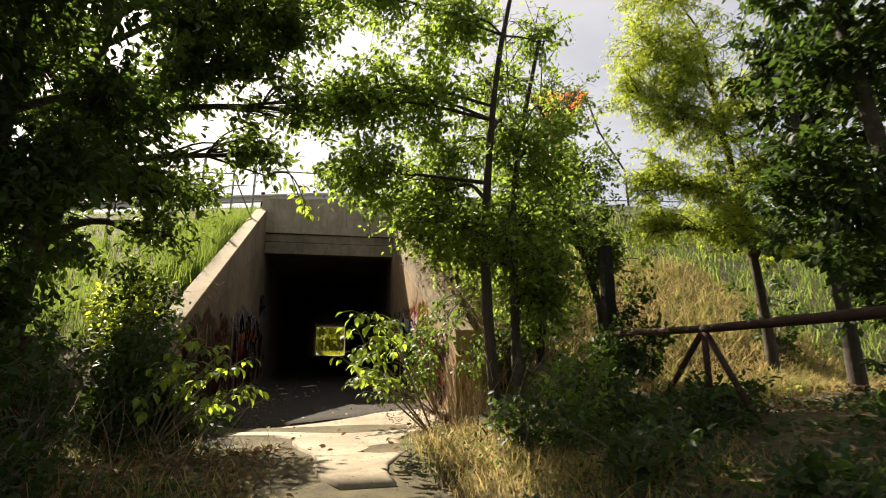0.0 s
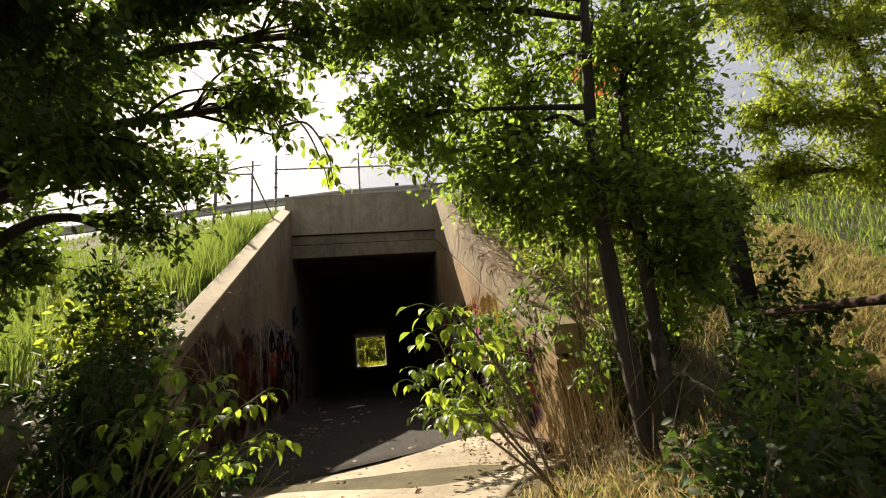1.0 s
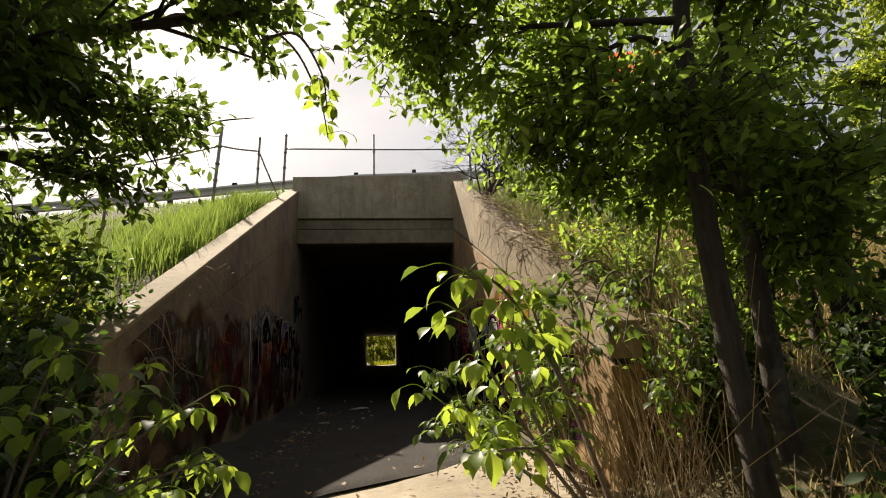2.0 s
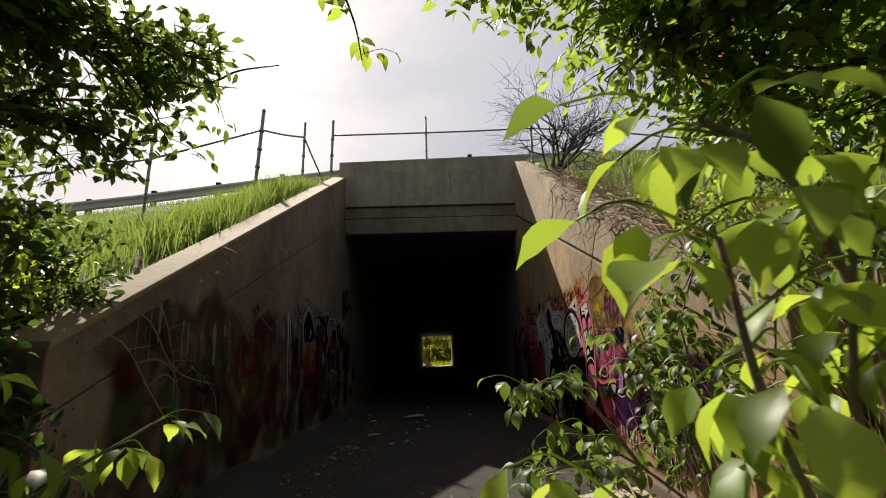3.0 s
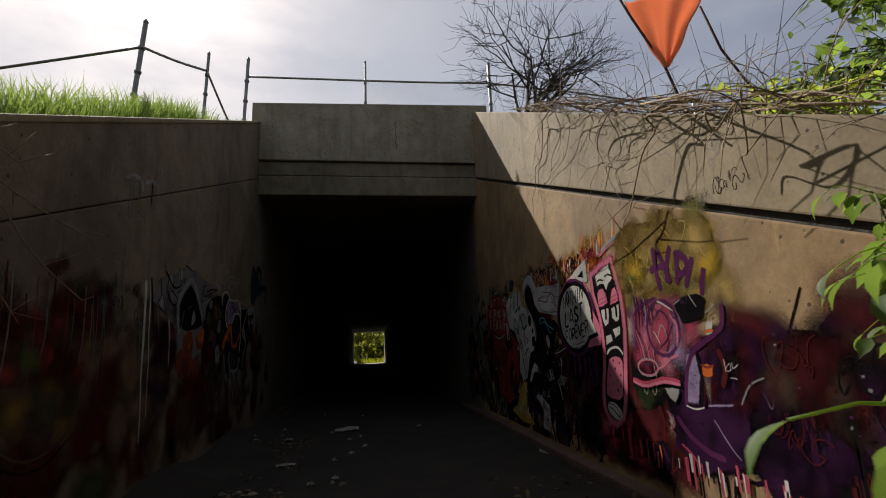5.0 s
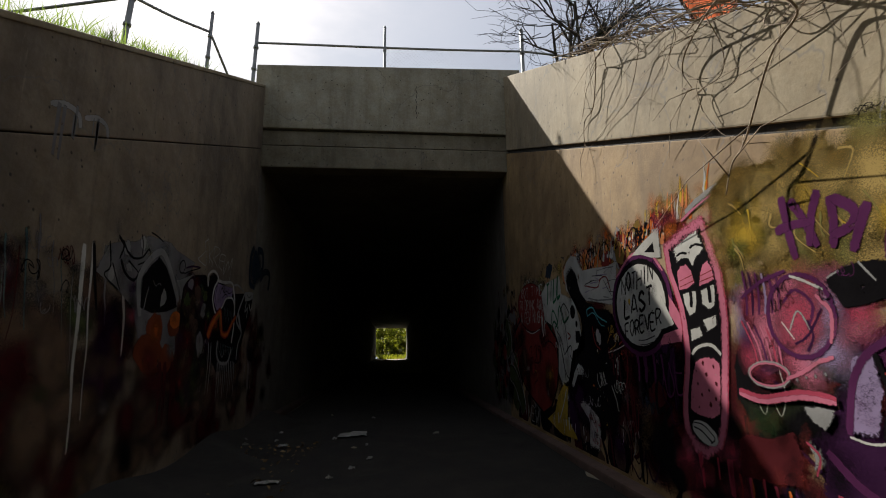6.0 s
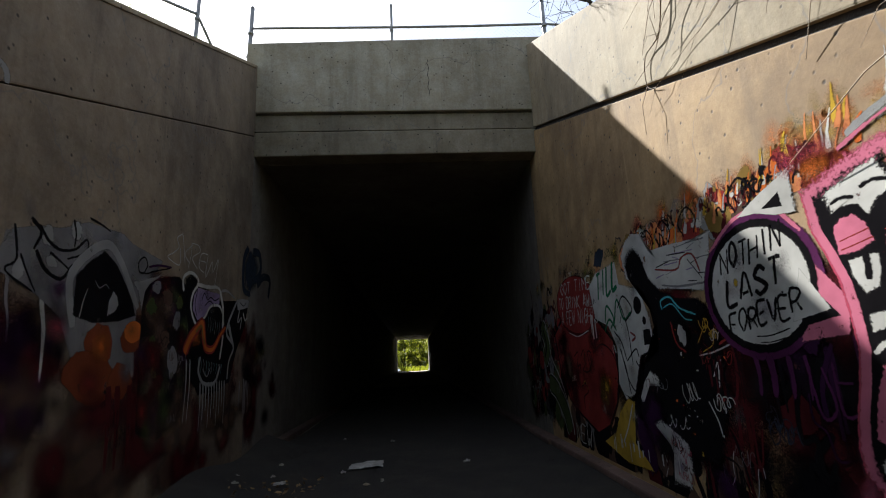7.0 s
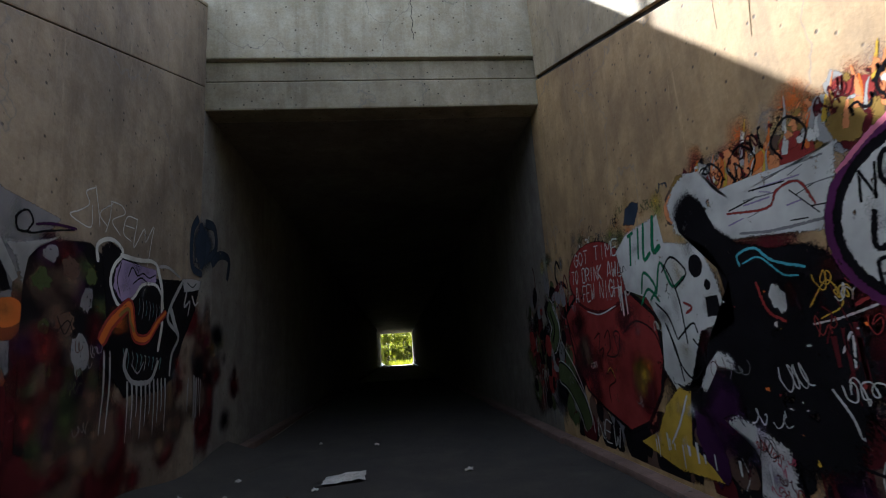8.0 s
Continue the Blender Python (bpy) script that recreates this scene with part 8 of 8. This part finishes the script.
def crumpled(name, label, x, y, sx, sy, seed, z=0.043, category="litter", material=None):
    rnd.seed(seed)
    n, v, f = 7, [], []
    for j in range(n):
        for i in range(n):
            a, b = i / (n - 1) - 0.5, j / (n - 1) - 0.5
            v.append((x + sx * a + rnd.uniform(-0.01, 0.01), y + sy * b + 0.25 * sx * a + rnd.uniform(-0.01, 0.01), z + rnd.uniform(0, 0.035) * (1 - 0.6 * (abs(a) + abs(b)))))
    for j in range(n - 1):
        for i in range(n - 1):
            k = j * n + i
            f.append((k, k + 1, k + n + 1, k + n))
    ob = tagged(hang(name, raw(name, v, f), material or PAPER), label, category)
    m = ob.modifiers.new("thickness", "SOLIDIFY")
    m.thickness = 0.002
    return ob


crumpled("paper_sheet", "crumpled dirty white paper sheet on the floor", -0.36, -0.78, 0.32, 0.30, 1)
crumpled("paper_scrap", "small torn white paper scrap on the floor", -0.84, -2.95, 0.16, 0.07, 2)
crumpled("paper_scrap", "small torn white paper scrap on the floor", 0.62, -0.9, 0.06, 0.05, 3)
crumpled("paper_scrap", "small torn pale scrap beside the kerb", 1.38, -1.1, 0.12, 0.08, 4, material=PAINT["pink"])
crumpled("paper_scrap", "small torn white paper scrap in the dirt", -1.05, -1.4, 0.09, 0.06, 5)
for i in range(26):
    rnd.seed(100 + i)
    crumpled("paper_scrap", "tiny pale litter scrap in the dirt by the wall", -1.55 + 1.5 * rnd.random() ** 2, rnd.uniform(-5.2, 1.5), rnd.uniform(0.02, 0.05), rnd.uniform(0.015, 0.035), 200 + i, 0.02 + 0.06 * rnd.random())
for i in range(16):
    rnd.seed(300 + i)
    x, y, s = rnd.uniform(-1.5, 1.5), rnd.uniform(-9.5, 0.5), rnd.uniform(0.02, 0.06)
    bm = bmesh.new()
    bmesh.ops.create_icosphere(bm, subdivisions=1, radius=s)
    for q in bm.verts:
        q.co *= rnd.uniform(0.75, 1.15)
        q.co.z *= 0.6
        q.co += Vector((x, y, s * 0.35))
    tagged(part("stone", bm, SLAB), "small broken piece of concrete on the floor", "stone", "loose stones")
